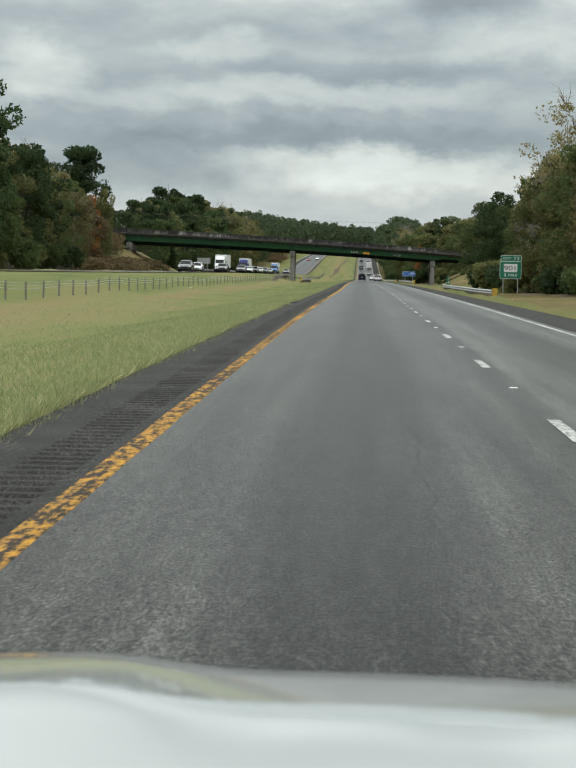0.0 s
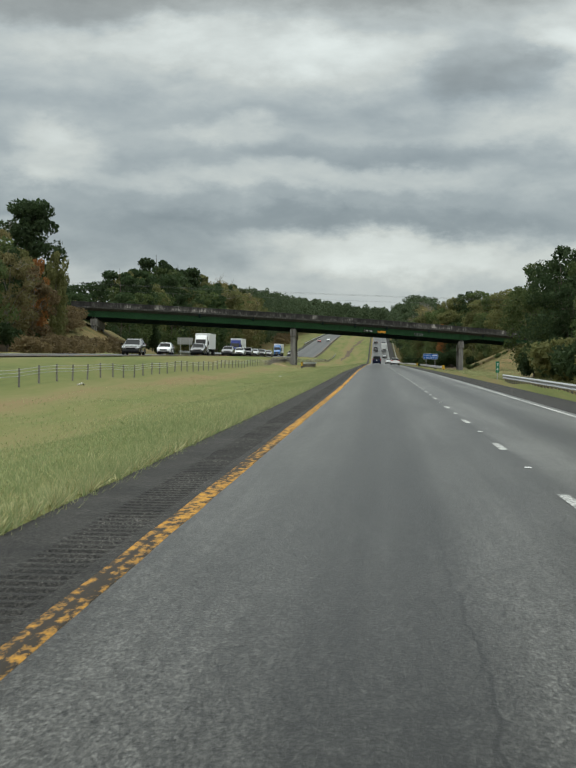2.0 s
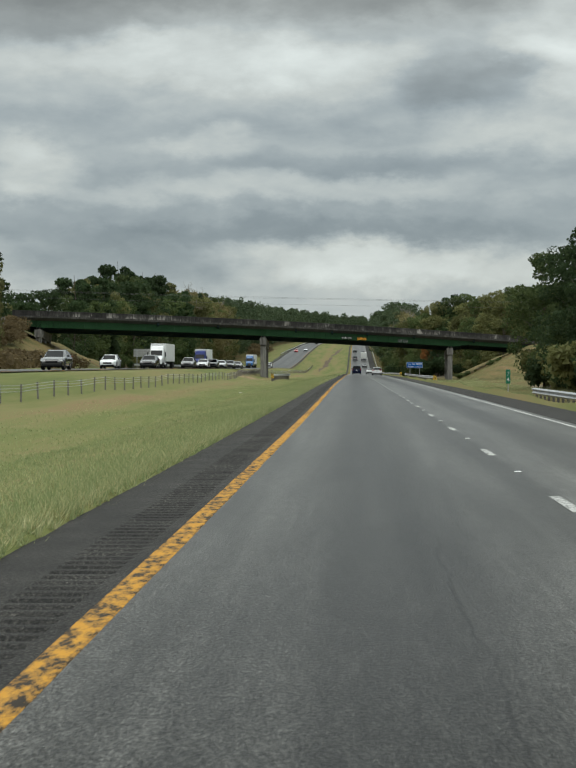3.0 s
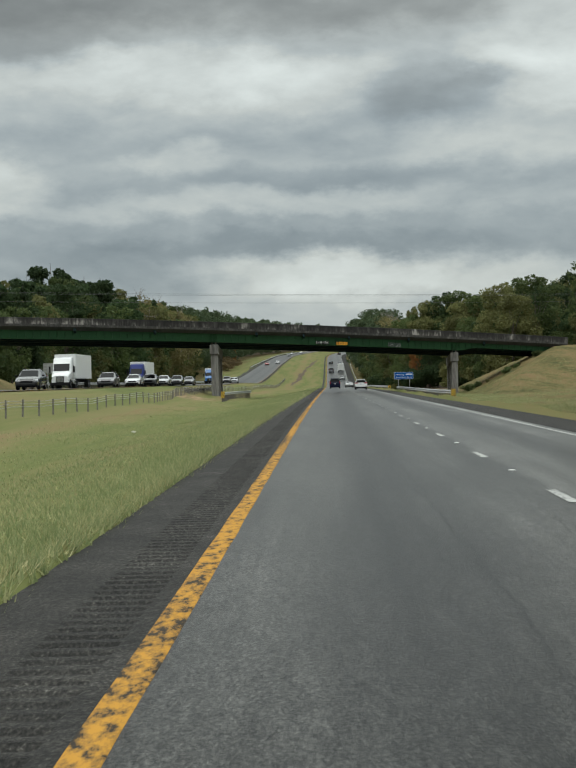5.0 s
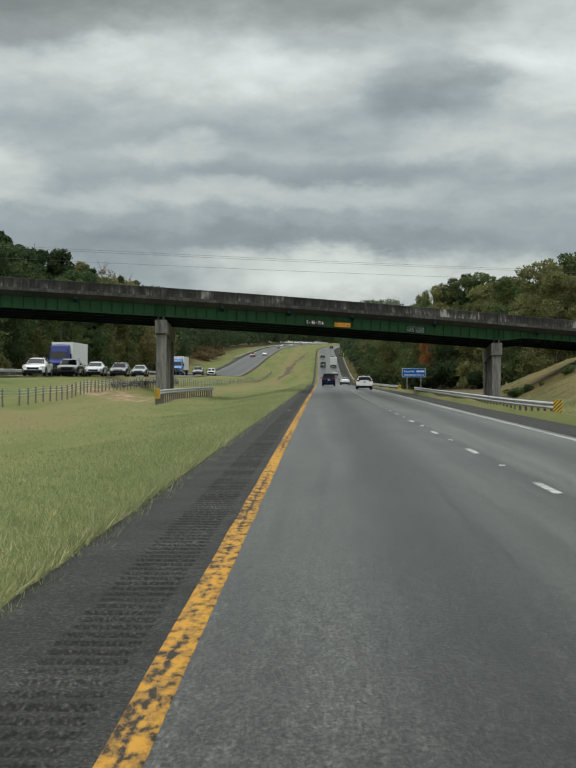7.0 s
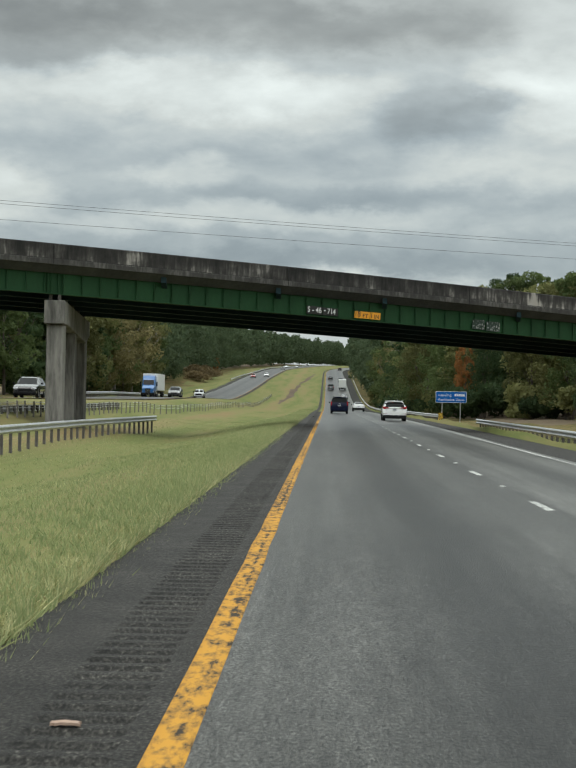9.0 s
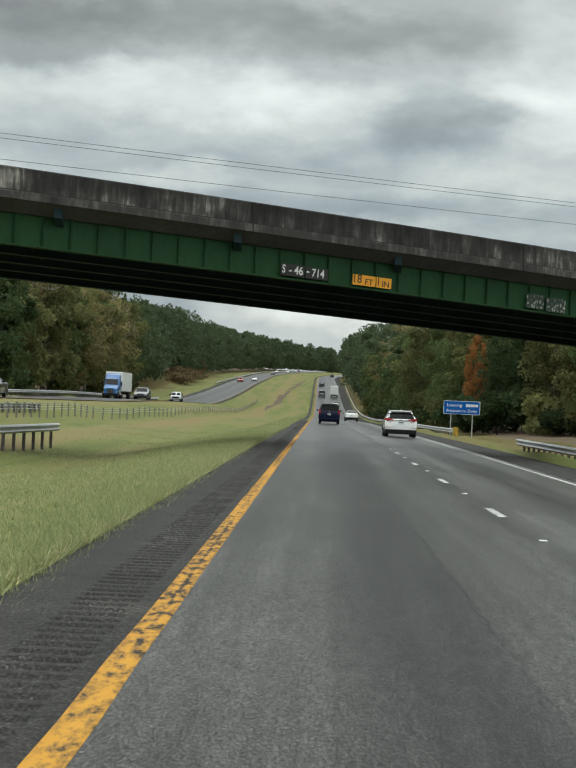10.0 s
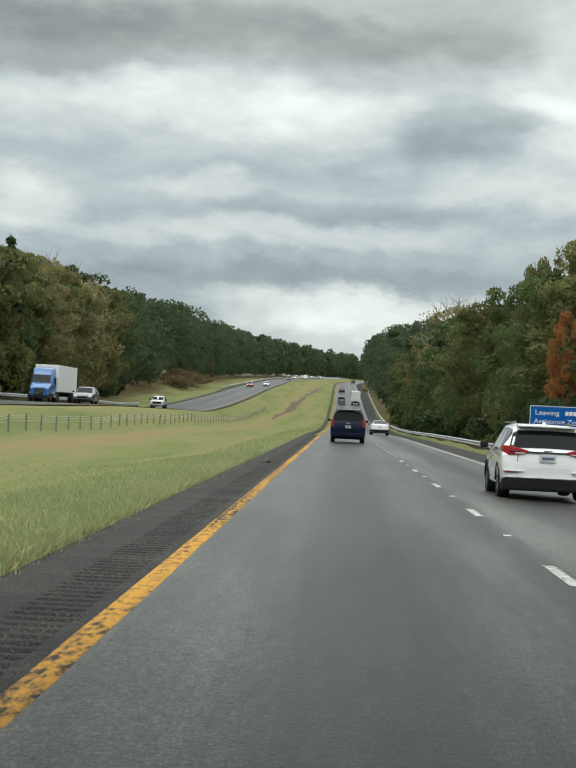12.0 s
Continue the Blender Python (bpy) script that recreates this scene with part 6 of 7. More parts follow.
def body_mesh(th, stations, mat, name="body"):
    rings = loft(stations)
    n = len(rings[0])
    V = [p for r in rings for p in r]
    F = []
    for k in range(len(rings) - 1):
        for j in range(n):
            a, b = k * n + j, k * n + (j + 1) % n
            F.append((a, b, b + n, a + n))
    F += [tuple(range(n)), tuple(range((len(rings) - 1) * n, len(rings) * n))]
    ob = obj_from(name, V, F, mat, th)
    bm = bmesh.new()
    bm.from_mesh(ob.data)
    bmesh.ops.recalc_face_normals(bm, faces=bm.faces)
    bm.to_mesh(ob.data)
    bm.free()
    ob.data.shade_smooth()
    for p in ob.data.polygons:
        if len(p.vertices) > 4:
            p.use_smooth = False
    md = ob.modifiers.new("soft_edges", "BEVEL")
    md.width, md.segments, md.limit_method, md.angle_limit = 0.03, 2, "ANGLE", radians(32)
    return rings


STYLES = {
    # y, bottom, belt, top, half widths; the rear is at -y
    "suv": dict(L=4.65, H=1.66, wheel=0.36, axles=(-1.36, 1.37), track=0.79, st=[
        (-2.33, 0.46, 0.64, 0.70, 0.78, 0.80, 0.76), (-2.28, 0.36, 0.96, 1.03, 0.86, 0.90, 0.80), (-2.20, 0.30, 1.05, 1.12, 0.88, 0.91, 0.78),
        (-1.93, 0.28, 1.08, 1.50, 0.89, 0.92, 0.68), (-1.72, 0.27, 1.08, 1.60, 0.89, 0.92, 0.66), (-0.9, 0.26, 1.06, 1.65, 0.89, 0.92, 0.67),
        (0.0, 0.26, 1.04, 1.65, 0.89, 0.92, 0.67), (0.62, 0.26, 1.02, 1.56, 0.89, 0.92, 0.66), (1.32, 0.27, 1.00, 1.06, 0.89, 0.91, 0.74),
        (1.85, 0.28, 0.93, 0.99, 0.88, 0.88, 0.70), (2.20, 0.32, 0.78, 0.86, 0.84, 0.82, 0.66), (2.32, 0.42, 0.62, 0.68, 0.72, 0.74, 0.60)],
        side=(3, 4, 5, 6), rear=(2, 3), front=(7, 8)),
    "large_suv": dict(L=5.2, H=1.92, wheel=0.40, axles=(-1.42, 1.55), track=0.87, st=[
        (-2.60, 0.50, 0.72, 0.78, 0.90, 0.92, 0.88), (-2.56, 0.40, 1.10, 1.16, 0.97, 1.00, 0.90), (-2.50, 0.36, 1.18, 1.26, 0.98, 1.01, 0.86),
        (-2.36, 0.34, 1.20, 1.78, 0.98, 1.01, 0.78), (-2.22, 0.34, 1.20, 1.86, 0.98, 1.01, 0.76), (-1.0, 0.34, 1.19, 1.91, 0.98, 1.01, 0.77),
        (0.2, 0.34, 1.18, 1.91, 0.98, 1.01, 0.77), (0.75, 0.34, 1.17, 1.82, 0.98, 1.01, 0.76), (1.35, 0.34, 1.15, 1.22, 0.98, 1.00, 0.84),
        (2.1, 0.36, 1.08, 1.14, 0.97, 0.97, 0.82), (2.5, 0.40, 0.98, 1.05, 0.93, 0.93, 0.78), (2.60, 0.48, 0.80, 0.86, 0.84, 0.86, 0.74)],
        side=(3, 4, 5, 6), rear=(2, 3), front=(7, 8)),
    "sedan": dict(L=4.85, H=1.45, wheel=0.33, axles=(-1.42, 1.42), track=0.79, st=[
        (-2.43, 0.42, 0.62, 0.68, 0.76, 0.80, 0.74), (-2.38, 0.34, 0.94, 1.02, 0.84, 0.88, 0.74), (-2.25, 0.28, 0.97, 1.09, 0.86, 0.90, 0.70),
        (-1.75, 0.25, 0.95, 1.10, 0.88, 0.92, 0.66), (-0.95, 0.23, 0.95, 1.40, 0.88, 0.92, 0.58), (-0.3, 0.23, 0.94, 1.45, 0.88, 0.92, 0.60),
        (0.25, 0.23, 0.93, 1.42, 0.88, 0.92, 0.60), (0.5, 0.23, 0.92, 1.34, 0.88, 0.92, 0.60), (1.28, 0.24, 0.89, 0.97, 0.88, 0.90, 0.70),
        (1.9, 0.26, 0.80, 0.88, 0.86, 0.87, 0.66), (2.25, 0.30, 0.68, 0.76, 0.80, 0.80, 0.60), (2.42, 0.38, 0.54, 0.60, 0.66, 0.68, 0.52)],
        side=(4, 5, 6), rear=(3, 4), front=(7, 8)),
}


def add_car(style, paint, name, label, x, y, z, rz=0.0, slope=0.0):
    S = STYLES[style]
    th = empty(name, 0, 0, 0)
    tagged(th, label, "car", "vehicles on the motorway")
    rings = body_mesh(th, S["st"], PAINT[paint])
    n = len(rings[0])

    def q(k, j0, j1):
        return (rings[k][j0 % n], rings[k + 1][j0 % n], rings[k + 1][j1 % n], rings[k][j1 % n])

    for k in S["side"][:-1]:
        for j0, j1 in ((4, 5), (n - 4, n - 5)):
            part("side_window", quad_patch([q(k, j0, j1)], 0.006, 0.07), M_GLASS, th, "dark side window")
    k = S["rear"][0]
    part("rear_window", quad_patch([q(k, 5, 6), q(k, 6, 7), q(k, 7, 8), q(k, 8, 9)], 0.008, 0.0), M_GLASS, th, "dark rear window")
    k = S["front"][0]
    part("windscreen", quad_patch([q(k, 5, 6), q(k, 6, 7), q(k, 7, 8), q(k, 8, 9)], 0.008, 0.0), M_GLASS, th, "dark windscreen")
    W = S["st"][3][5]
    yr, yf = S["st"][0][0], S["st"][-1][0]
    for yy in S["axles"]:
        for s in (-1, 1):
            add_wheel(th, s * S["track"], yy, S["wheel"], 0.24)
            # black arch over the wheel
            bm = bmesh.new()
            r0, r1 = S["wheel"] * 1.02, S["wheel"] * 1.20
            ring = []
            for i in range(11):
                a = math.pi * (0.02 + 0.96 * i / 10)
                ring.append([bm.verts.new((s * (W + o), yy + r * math.cos(a), S["wheel"] + r * math.sin(a))) for r, o in ((r0, -0.03), (r0, 0.012), (r1, 0.012), (r1, -0.03))])
            for a, b in zip(ring[:-1], ring[1:]):
                for i in range(4):
                    bm.faces.new((a[i], a[(i + 1) % 4], b[(i + 1) % 4], b[i]))
            bm2 = bm
            bmesh.ops.recalc_face_normals(bm2, faces=bm2.faces)
            part("wheel_arch", bm2, M_TRIM, th)
    belt = S["st"][2][2]
    # lower bumpers
    tall = 0.48 if style == "suv" else 0.56
    boxed("rear_bumper", th, PAINT[paint] if style == "large_suv" else M_TRIM, -W * 0.97, W * 0.97, yr - 0.03, yr + 0.42, 0.22 if style == "suv" else 0.33, tall, 0.05, "lower bumper")
    boxed("front_bumper", th, M_TRIM, -W * 0.78, W * 0.78, yf - 0.2, yf + 0.02, 0.30, 0.46, 0.03, "black lower bumper")
    boxed("underbody", th, M_UNDER, -W * 0.8, W * 0.8, yr + 0.3, yf - 0.3, 0.20, 0.34)
    for s in (-1, 1):
        boxed("headlight", th, M_HEAD, s * W * 0.74 - 0.17, s * W * 0.74 + 0.17, yf - 0.22, yf - 0.06, belt * 0.66, belt * 0.66 + 0.13, 0.03, "clear headlight")
        boxed("door_mirror", th, M_TRIM if paint != "white" else M_TRIM, s * (W + 0.12) - 0.085, s * (W + 0.12) + 0.085, S["st"][S["front"][0]][0] + 0.05, S["st"][S["front"][0]][0] + 0.19, belt + 0.02, belt + 0.16, 0.04)
    boxed("grille", th, M_TRIM, -W * 0.5, W * 0.5, yf - 0.10, yf + 0.015, belt * 0.52, belt * 0.70, 0.02)
    yt = S["st"][1][0]
    if style == "large_suv":
        for s in (-1, 1):
            boxed("tail_light", th, M_TAIL, s * 0.915 - 0.075, s * 0.915 + 0.075, yt - 0.035, yt + 0.10, 0.92, 1.36, 0.03, "tall red tail light")
            boxed("roof_rail", th, M_TRIM, s * 0.70 - 0.025, s * 0.70 + 0.025, -2.1, 0.5, 1.92, 1.96, 0.01)
            boxed("exhaust_hitch", th, M_TRIM, s * 0.5 - 0.05, s * 0.5 + 0.05, yr - 0.01, yr + 0.2, 0.38, 0.44, 0.01)
        boxed("number_plate", th, M_PLATE, -0.16, 0.16, yt - 0.075, yt - 0.05, 0.84, 1.0, 0.005, "pale number plate with a plain bar")
        boxed("plate_bar", th, M_PLATEBAR, -0.12, 0.12, yt - 0.08, yt - 0.074, 0.89, 0.95)
        boxed("tailgate_badge", th, M_CHROME, -0.10, 0.10, yt - 0.058, yt - 0.03, 1.10, 1.15, 0.01, "small bright badge")
        boxed("spoiler", th, PAINT[paint], -0.72, 0.72, -2.52, -2.25, 1.85, 1.90, 0.02)
    elif style == "suv":
        for s in (-1, 1):
            # the lamp tapers towards the middle and wraps round the corner
            bm = bmesh.new()
            ring = [(0.38, yt - 0.035, 1.035, 1.075), (0.56, yt - 0.045, 0.985, 1.125), (0.78, yt - 0.025, 0.965, 1.165), (0.895, yt + 0.05, 0.975, 1.175), (0.925, yt + 0.26, 1.06, 1.165)]
            cols = [[bm.verts.new((s * lx, ly + back, lz)) for back in (0.0, 0.12) for lz in (lo, hi)] for lx, ly, lo, hi in ring]
            for c0, c1 in zip(cols[:-1], cols[1:]):
                for a, b in ((0, 1), (1, 3), (3, 2), (2, 0)):
                    bm.faces.new((c0[a], c0[b], c1[b], c1[a]))
            for c in (cols[0], cols[-1]):
                bm.faces.new((c[0], c[1], c[3], c[2]))
            bmesh.ops.recalc_face_normals(bm, faces=bm.faces)
            bevel_all(bm, 0.008, 1)
            lamp = part("tail_light", bm, M_TAIL, th, "wrap-round red tail light")
            boxed("reversing_lens", lamp, M_TAILCLEAR, min(s * 0.47, s * 0.66), max(s * 0.47, s * 0.66), yt - 0.055, yt - 0.03, 1.005, 1.035, 0.004, "clear reversing lens")
            boxed("lamp_band", lamp, plain("tail_light_dark", (0.10, 0.004, 0.008), 0.2, coat=0.6), min(s * 0.52, s * 0.78), max(s * 0.52, s * 0.78), yt - 0.055, yt - 0.03, 1.045, 1.065, 0.004, "dark red light band")
            boxed("tailgate_gap", th, M_TRIM, s * 0.60 - 0.005, s * 0.60 + 0.005, yt - 0.03, yt + 0.02, 0.66, 0.97)
            boxed("bumper_brow", th, PAINT[paint], s * 0.68 - 0.20, s * 0.68 + 0.20, yr - 0.045, yr + 0.04, 0.625, 0.645, 0.008)
            boxed("roof_rail", th, M_CHROME, s * 0.63 - 0.02, s * 0.63 + 0.02, -1.75, 0.35, 1.66, 1.70, 0.012, "bright roof rail")
            boxed("reflector", th, M_TAIL, s * 0.72 - 0.13, s * 0.72 + 0.13, yr - 0.03, yr + 0.02, 0.598, 0.618, 0.004)
        boxed("number_plate", th, M_PLATE, -0.16, 0.16, yt - 0.06, yt - 0.03, 0.84, 1.0, 0.005, "pale number plate with a plain bar")
        boxed("plate_bar", th, M_PLATEBAR, -0.12, 0.12, yt - 0.066, yt - 0.058, 0.89, 0.95)
        boxed("chrome_strip", th, M_CHROME, -0.84, 0.84, yr - 0.04, yr + 0.03, 0.482, 0.505, 0.006, "thin bright bumper strip")
        boxed("tailgate_trim", th, M_TRIM, -0.40, 0.40, yt - 0.04, yt + 0.02, 1.035, 1.06, 0.006, "dark strip between the tail lights")
        boxed("tailgate_gap", th, M_TRIM, -0.60, 0.60, yt - 0.035, yt + 0.02, 0.652, 0.662)
        boxed("exhaust", th, M_TRIM, 0.45, 0.62, yr + 0.05, yr + 0.4, 0.27, 0.34, 0.02)
        boxed("tailgate_badge", th, M_CHROME, -0.09, 0.09, yt - 0.05, yt - 0.02, 1.065, 1.095, 0.01, "small bright badge")
        boxed("spoiler", th, PAINT[paint], -0.60, 0.60, -2.05, -1.72, 1.585, 1.622, 0.015)
        boxed("wiper", th, M_TRIM, -0.05, 0.42, -2.15, -2.11, 1.16, 1.19)
        bm = bmesh.new()
        bmesh.ops.create_cone(bm, cap_ends=True, segments=6, radius1=0.05, radius2=0.015, depth=0.06, matrix=Matrix.Translation((0, -1.35, 1.68)))
        part("aerial_fin", bm, PAINT[paint], th)
    else:
        for s in (-1, 1):
            boxed("tail_light", th, M_TAIL, s * 0.66 - 0.17, s * 0.66 + 0.17, yt - 0.02, yt + 0.12, 0.80, 0.92, 0.03, "slim red tail light")
        boxed("number_plate", th, M_PLATE, -0.16, 0.16, yt - 0.04, yt - 0.02, 0.70, 0.84, 0.005, "pale number plate with a plain bar")
        boxed("plate_bar", th, M_PLATEBAR, -0.12, 0.12, yt - 0.046, yt - 0.038, 0.74, 0.80)
    th.matrix_world = pose(x, y, z, slope, 0, rz) @ Matrix.Diagonal((1, 1, 0.93 if style == "suv" else 1.0, 1))
    return th


def add_truck(kind, cab, name, label, x, y, z, rz=180.0, slope=0.0):
    """Lorries: 'semi' with a box trailer, 'box' truck, or a 'pickup'; the nose points to +y."""
    th = empty(name, 0, 0, 0)
    tagged(th, label, "truck", "vehicles on the motorway")
    P = PAINT[cab]
    if kind == "semi":
        body_mesh(th, [(0.2, 0.9, 2.0, 3.55, 1.15, 1.2, 1.1), (0.9, 0.9, 2.0, 3.75, 1.15, 1.2, 1.08), (1.9, 0.85, 2.0, 3.55, 1.12, 1.2, 1.02),
                       (2.35, 0.8, 1.95, 2.95, 1.1, 1.18, 0.98), (2.75, 0.75, 1.85, 2.05, 1.08, 1.12, 0.86), (3.9, 0.6, 1.55, 1.72, 1.02, 0.98, 0.70), (4.25, 0.5, 1.35, 1.5, 1.0, 0.92, 0.62)], P, "cab")
        bm = bmesh.new()
        bm.faces.new([bm.verts.new(p) for p in ((-0.93, 2.83, 2.06), (0.93, 2.83, 2.06), (0.93, 2.42, 2.90), (-0.93, 2.42, 2.90))])
        part("windscreen", bm, M_GLASS, th, "dark split windscreen")
        boxed("grille", th, M_TRIM, -0.48, 0.48, 4.1, 4.30, 0.72, 1.42, 0.04, "dark radiator grille")
        for k in range(5):
            boxed("grille_slat", th, M_CHROME, -0.42, 0.42, 4.29, 4.31, 0.80 + 0.12 * k, 0.85 + 0.12 * k)
        boxed("bumper", th, M_TRIM, -1.18, 1.18, 3.95, 4.36, 0.36, 0.72, 0.06)
        for s in (-1, 1):
            boxed("headlight", th, M_HEAD, s * 0.80 - 0.18, s * 0.80 + 0.18, 4.05, 4.22, 0.82, 1.06, 0.04)
            boxed("door_mirror", th, M_TRIM, s * 1.42 - 0.10, s * 1.42 + 0.10, 2.4, 2.5, 1.85, 2.6, 0.04)
            boxed("fuel_tank", th, M_CHROME, s * 1.0 - 0.25, s * 1.0 + 0.25, 0.1, 1.6, 0.5, 1.05, 0.12)
            add_wheel(th, s * 1.0, 3.2, 0.52, 0.28)
            add_wheel(th, s * 0.95, -0.6, 0.52, 0.5)
            add_wheel(th, s * 0.95, -1.85, 0.52, 0.5)
            add_wheel(th, s * 0.95, -12.2, 0.52, 0.5)
            add_wheel(th, s * 0.95, -13.4, 0.52, 0.5)
        boxed("trailer", th, M_BOXWHITE, -1.28, 1.28, -14.6, -0.5, 1.15, 4.05, 0.05, "plain white box trailer")
        boxed("frame", th, M_UNDER, -0.5, 0.5, -14.0, 3.2, 0.75, 1.12)
    else:
        big = kind == "box"
        body_mesh(th, [(0.0, 0.55, 1.25, 2.05 if big else 1.85, 0.95, 1.0, 0.82), (0.9, 0.5, 1.25, 2.08 if big else 1.9, 0.95, 1.0, 0.80), (1.25, 0.5, 1.22, 1.95 if big else 1.78, 0.95, 1.0, 0.78),
                       (1.85, 0.5, 1.2, 1.30, 0.95, 0.98, 0.84), (2.8, 0.5, 1.12, 1.22, 0.95, 0.96, 0.82), (3.0, 0.5, 1.0, 1.1, 0.9, 0.92, 0.8)], P, "cab")
        bm = bmesh.new()
        t = 1.93 if big else 1.76
        bm.faces.new([bm.verts.new(p) for p in ((-0.80, 1.83, 1.33), (0.80, 1.83, 1.33), (0.74, 1.29, t), (-0.74, 1.29, t))])
        part("windscreen", bm, M_GLASS, th, "dark windscreen")
        boxed("grille", th, M_TRIM, -0.62, 0.62, 2.9, 3.04, 0.72, 1.04, 0.03)
        boxed("bumper", th, M_CHROME if not big else M_TRIM, -0.98, 0.98, 2.85, 3.12, 0.45, 0.66, 0.04)
        for s in (-1, 1):
            boxed("headlight", th, M_HEAD, s * 0.80 - 0.13, s * 0.80 + 0.13, 2.9, 3.05, 0.78, 1.0, 0.03)
            boxed("door_mirror", th, M_TRIM, s * 1.14 - 0.1, s * 1.14 + 0.1, 1.5, 1.6, 1.2, 1.5, 0.04)
            boxed("side_window", th, M_GLASS, s * 0.93 - 0.02, s * 0.93 + 0.02, 0.15, 1.2, 1.32, 1.75)
            add_wheel(th, s * 0.88, 2.15, 0.40, 0.26)
            add_wheel(th, s * 0.88, -3.0 if big else -1.5, 0.40, 0.3)
        if big:
            boxed("cargo_box", th, M_BOXWHITE, -1.2, 1.2, -5.0, -0.1, 0.95, 3.5, 0.05, "plain white cargo box")
            boxed("frame", th, M_UNDER, -0.5, 0.5, -4.9, 2.6, 0.5, 0.92)
        else:
            boxed("bed", th, P, -0.98, 0.98, -2.6, -0.02, 0.55, 1.22, 0.06)
            boxed("frame", th, M_UNDER, -0.8, 0.8, -2.4, 2.6, 0.4, 0.54)
    th.matrix_world = pose(x, y, z, slope, 0, rz) @ Matrix.Diagonal((*[0.84 if kind == "semi" else 1.0] * 3, 1))
    return th


def on_road(fn, kind, paint, name, label, lane, y, ours):
    zf = road_z if ours else far_z
    g = math.degrees(math.atan((float(zf(y + 2)) - float(zf(y - 2))) / 4))
    return fn(kind, paint, name, label, lane + float(bend(y)), y, float(zf(y)) + (float(crossfall(lane)) if ours else 0.0) + 0.006, 0.0 if ours else 180.0, slope=g if ours else -g)


on_road(add_car, "suv", "white", "white_suv", "white compact SUV with red wrap-round tail lights", 5.67, 452.0, True)
on_road(add_car, "large_suv", "navy", "blue_suv", "large dark blue SUV seen from behind", 2.0, 523.0, True)
on_road(add_car, "sedan", "white", "white_sedan", "white saloon car ahead in the outer lane", 5.45, 596.0, True)
for kind, paint, nm, lab, lane, y in (
        ("sedan", "silver", "silver_sedan", "distant silver saloon on the hill", 5.4, 822),
        ("large_suv", "grey", "grey_suv", "distant grey SUV on the hill", 1.8, 905),
        ("suv", "silver", "silver_suv", "distant silver SUV on the hill", 5.5, 985),
        ("sedan", "black", "black_sedan", "distant black saloon on the hill", 1.8, 1010),
        ("suv", "black", "black_suv", "distant dark SUV near the hilltop", 5.5, 1260)):
    on_road(add_car, kind, paint, nm, lab, lane, y, True)
bt = on_road(add_truck, "box", "silver", "box_truck", "distant grey box truck climbing the hill", 5.5, 908, True)

for kind, paint, nm, lab, lane, y in (
        ("suv", "black", "black_suv", "oncoming black SUV on the opposite lanes", -21.5, 247),
        ("suv", "white", "white_suv", "oncoming white SUV on the opposite lanes", -25.2, 307),
        ("suv", "black", "black_suv", "oncoming dark SUV in the queue of traffic", -21.5, 313),
        ("suv", "grey", "grey_suv", "oncoming grey SUV in the queue of traffic", -21.5, 362),
        ("sedan", "white", "white_sedan", "oncoming white saloon in the queue of traffic", -21.5, 387),
        ("suv", "grey", "grey_suv", "oncoming grey SUV in the queue of traffic", -21.5, 406),
        ("sedan", "silver", "silver_sedan", "oncoming silver saloon in the queue of traffic", -21.5, 425),
        ("suv", "black", "black_suv", "oncoming black SUV in the queue of traffic", -21.5, 447),
        ("sedan", "grey", "grey_sedan", "oncoming grey saloon in the queue of traffic", -21.5, 470),
        ("suv", "grey", "grey_suv", "oncoming dark grey SUV beyond the bridge", -21.5, 580),
        ("suv", "red", "red_suv", "oncoming red SUV coming down the hill", -25.2, 958),
        ("sedan", "white", "white_sedan", "oncoming white saloon coming down the hill", -21.5, 985),
        ("suv", "grey", "grey_suv", "oncoming grey SUV near the hilltop", -21.5, 1210),
        ("sedan", "white", "white_sedan", "oncoming white saloon near the hilltop", -25.2, 1330),
        ("sedan", "white", "white_sedan", "oncoming white saloon near the hilltop", -21.5, 1365),
        ("sedan", "black", "black_sedan", "oncoming black saloon near the hilltop", -25.2, 1520)):
    on_road(add_car, kind, paint, nm, lab, lane, y, False)
on_road(add_truck, "semi", "dark_blue", "articulated_lorry", "articulated lorry with dark blue cab and white trailer", -25.2, 427, False)
on_road(add_truck, "semi", "blue", "articulated_lorry", "articulated lorry with bright blue cab and white trailer", -25.2, 580, False)
on_road(add_truck, "semi", "white", "articulated_lorry", "articulated lorry with white cab and white trailer", -25.2, 357, False)
on_road(add_truck, "pickup", "silver", "pickup_truck", "pale silver pickup truck on the opposite lanes", -25.2, 686, False)

# ---------------------------------------------------------------- scraps on the verge and shoulder
M_SCRAP = material("scrap_rubber", [(0.3, (0.012, 0.012, 0.012)), (0.7, (0.04, 0.038, 0.036))], rough=0.9, size=6, fine=40)
M_PAPER = plain("pale_scrap", (0.62, 0.60, 0.55), 0.8)
M_CARD = plain("brown_scrap", (0.36, 0.25, 0.19), 0.8)


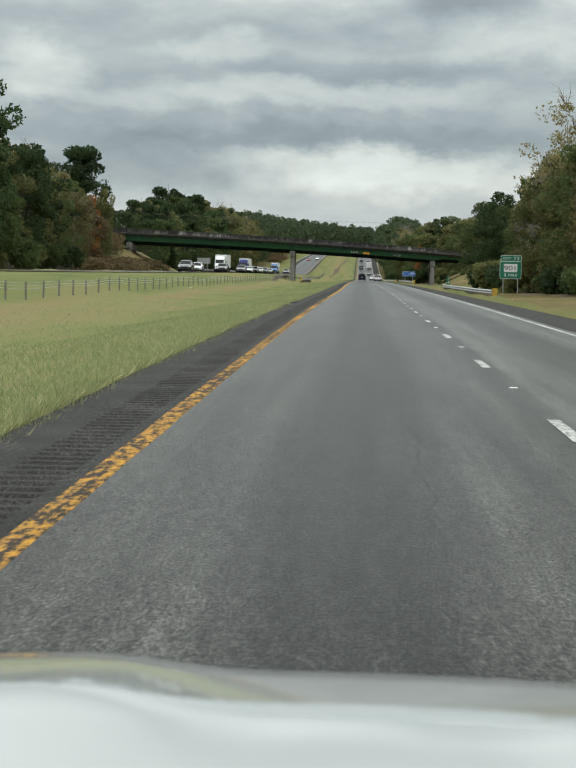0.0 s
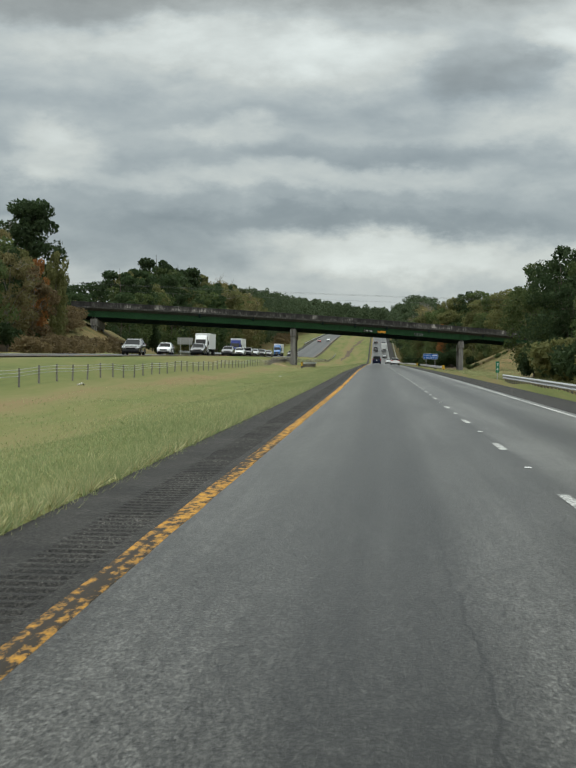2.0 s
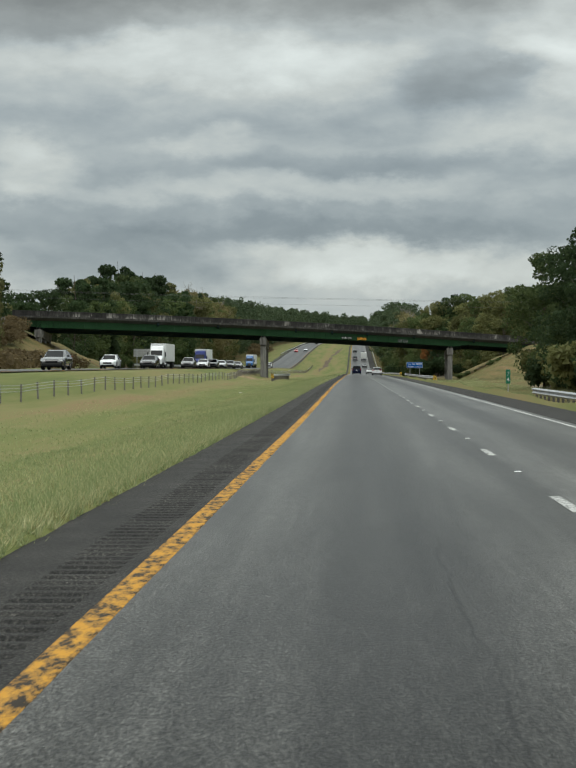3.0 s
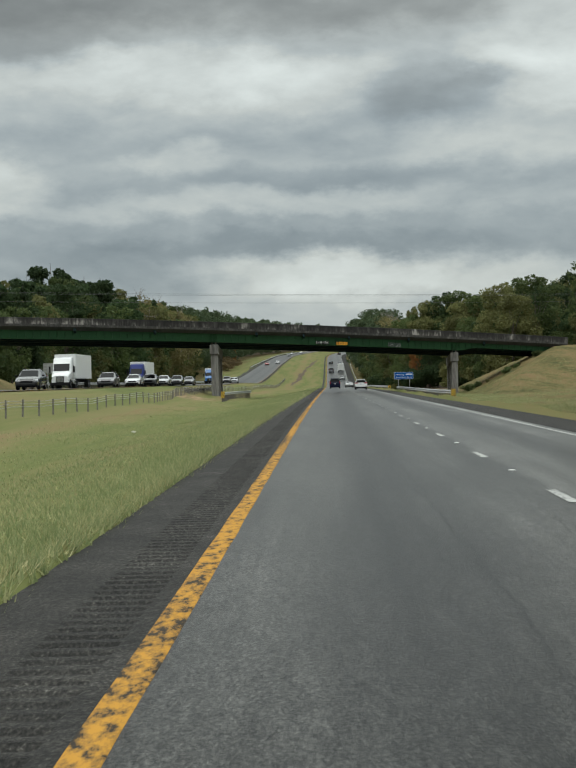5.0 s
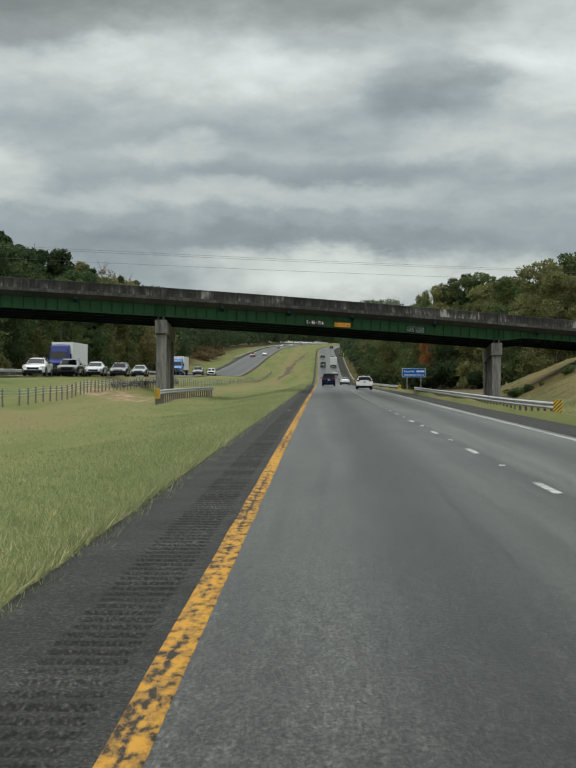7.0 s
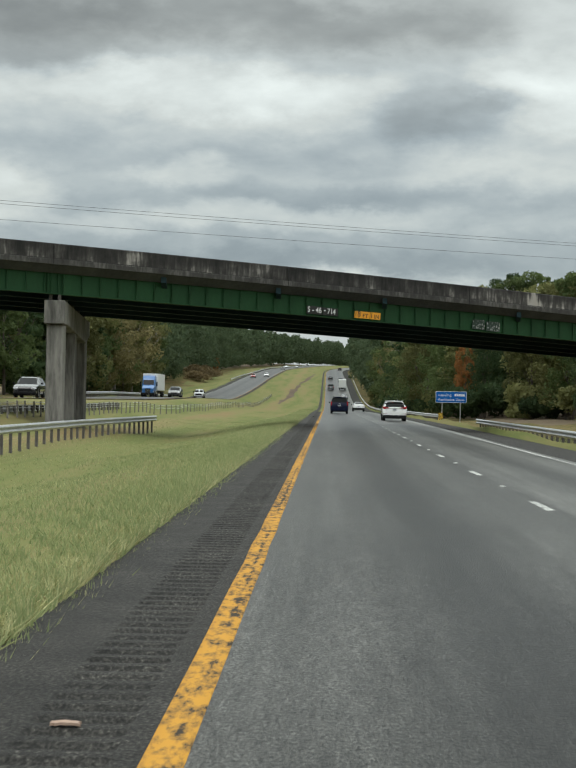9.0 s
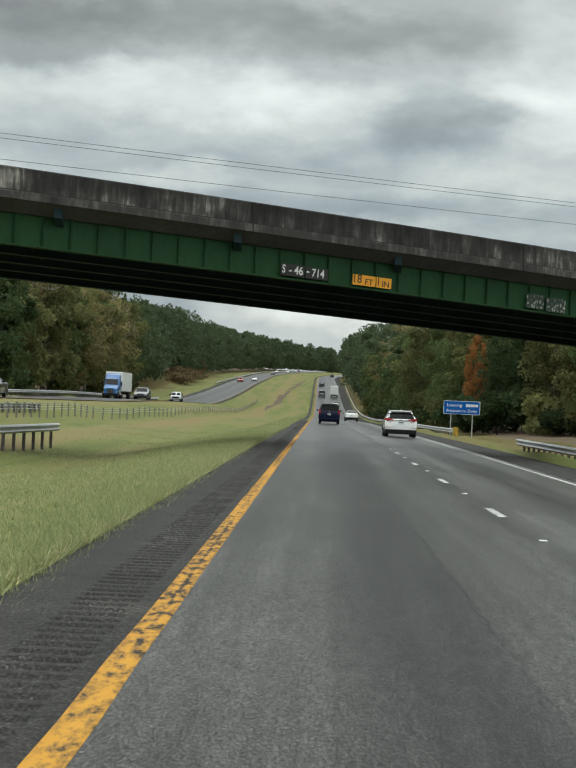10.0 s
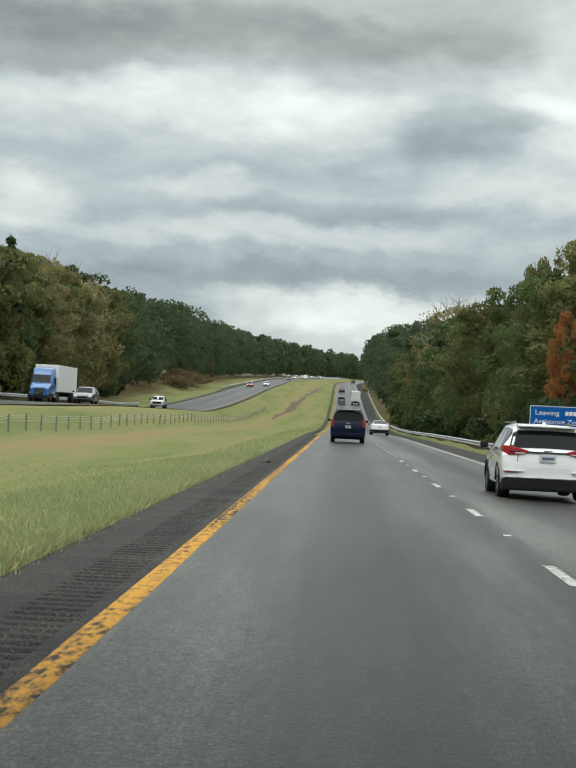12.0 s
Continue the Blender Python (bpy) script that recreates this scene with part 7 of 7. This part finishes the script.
def scrap(name, label, mat, x, y, lx, ly, h, rz, seed):
    rs = np.random.default_rng(seed)
    bm = bmesh.new()
    bmesh.ops.create_grid(bm, x_segments=6, y_segments=4, size=0.5)
    for v in bm.verts:
        v.co = Vector((v.co.x * lx * rs.uniform(0.8, 1.1), v.co.y * ly * rs.uniform(0.7, 1.2), 0.006 + h * rs.uniform(0, 1) * (1 - 1.2 * abs(v.co.x))))
    ext = bmesh.ops.extrude_face_region(bm, geom=bm.faces[:])
    for v in [g for g in ext["geom"] if isinstance(g, bmesh.types.BMVert)]:
        v.co.z += 0.012
    bmesh.ops.recalc_face_normals(bm, faces=bm.faces)
    me = bpy.data.meshes.new(name)
    bm.to_mesh(me)
    bm.free()
    me.materials.append(mat)
    ob = new(name, me)
    z = float(road_z(y)) if x > EDGE_L else ground_at(x, y)
    ob.matrix_world = pose(x, y, z - 0.005, 0, 0, rz)
    return tagged(ob, label, "debris", "roadside debris")


scrap("tyre_scrap", "torn strip of black tyre rubber on the shoulder", M_SCRAP, -1.15, 71.8, 0.36, 0.5, 0.05, 30, 1)
scrap("tyre_scrap", "torn strip of black tyre rubber on the shoulder", M_SCRAP, -1.05, 78.0, 0.42, 0.35, 0.07, 10, 2)
scrap("card_scrap", "pale pinkish flattened scrap on the shoulder", M_CARD, -0.50, 317.6, 0.13, 0.08, 0.012, 5, 3)
scrap("paper_scrap", "white scrap of litter in the grass", M_PAPER, -13.0, 162.0, 0.40, 0.3, 0.16, 20, 4)
scrap("paper_scrap", "white scrap of litter in the grass", M_PAPER, -7.8, 256.4, 0.14, 0.2, 0.10, 60, 5)
scrap("tyre_scrap", "torn strip of black tyre rubber on the shoulder", M_SCRAP, -0.55, 467.0, 0.3, 0.6, 0.05, 15, 6)

# ---------------------------------------------------------------- the white bonnet at the start of the road


def bonnet():
    th = empty("car_front", 1.75, 1.5, float(road_z(1.5)) + 0.008)
    lift = 0.014
    tagged(th, "white car bonnet and front wings standing on the road", "car front")
    prof = [(-0.62, 1.064), (-0.30, 1.060), (0.0, 1.054), (0.12, 1.0495), (0.215, 1.045), (0.221, 1.0443), (0.30, 1.0345), (0.45, 1.0165), (0.55, 1.003), (0.62, 0.978), (0.68, 0.94), (0.72, 0.87), (0.74, 0.76), (0.75, 0.62)]
    xs = np.linspace(-0.80, 0.80, 33)
    V, F = [], []
    for dy, z in prof:
        for x in xs:
            ridge = 0.020 * (1 - float(smooth(np.array((x + 0.27) / 0.20)))) * float(smooth(np.array((dy + 0.1) / 0.4)))
            edge = -0.10 * max(0.0, abs(x) - 0.55) ** 1.5 * 4
            V.append((x, dy - 0.22 * (x / 0.8) ** 2 * (dy > 0.1), z + lift + ridge + edge))
    n = len(xs)
    for k in range(len(prof) - 1):
        for j in range(n - 1):
            a = k * n + j
            F.append((a, a + 1, a + n + 1, a + n))
    b = obj_from("bonnet", V, F, PAINT["pearl"], th, "glossy white bonnet", smooth=True)
    md = b.modifiers.new("thickness", "SOLIDIFY")
    md.thickness, md.offset = 0.02, -1
    for s in (-1, 1):
        boxed("wing", th, PAINT["pearl"], s * 0.83 - 0.05, s * 0.83 + 0.05, -0.62, 0.46, 0.45, 0.93, 0.04)
        add_wheel(th, s * 0.76, -0.05, 0.34, 0.22)
    boxed("bumper", th, PAINT["pearl"], -0.80, 0.80, 0.42, 0.70, 0.28, 0.62, 0.06)
    boxed("bulkhead", th, M_UNDER, -0.76, 0.76, -0.60, -0.50, 0.25, 0.98)
    boxed("axle_frame", th, M_UNDER, -0.70, 0.70, -0.5, 0.42, 0.25, 0.40)
    return th


bonnet()
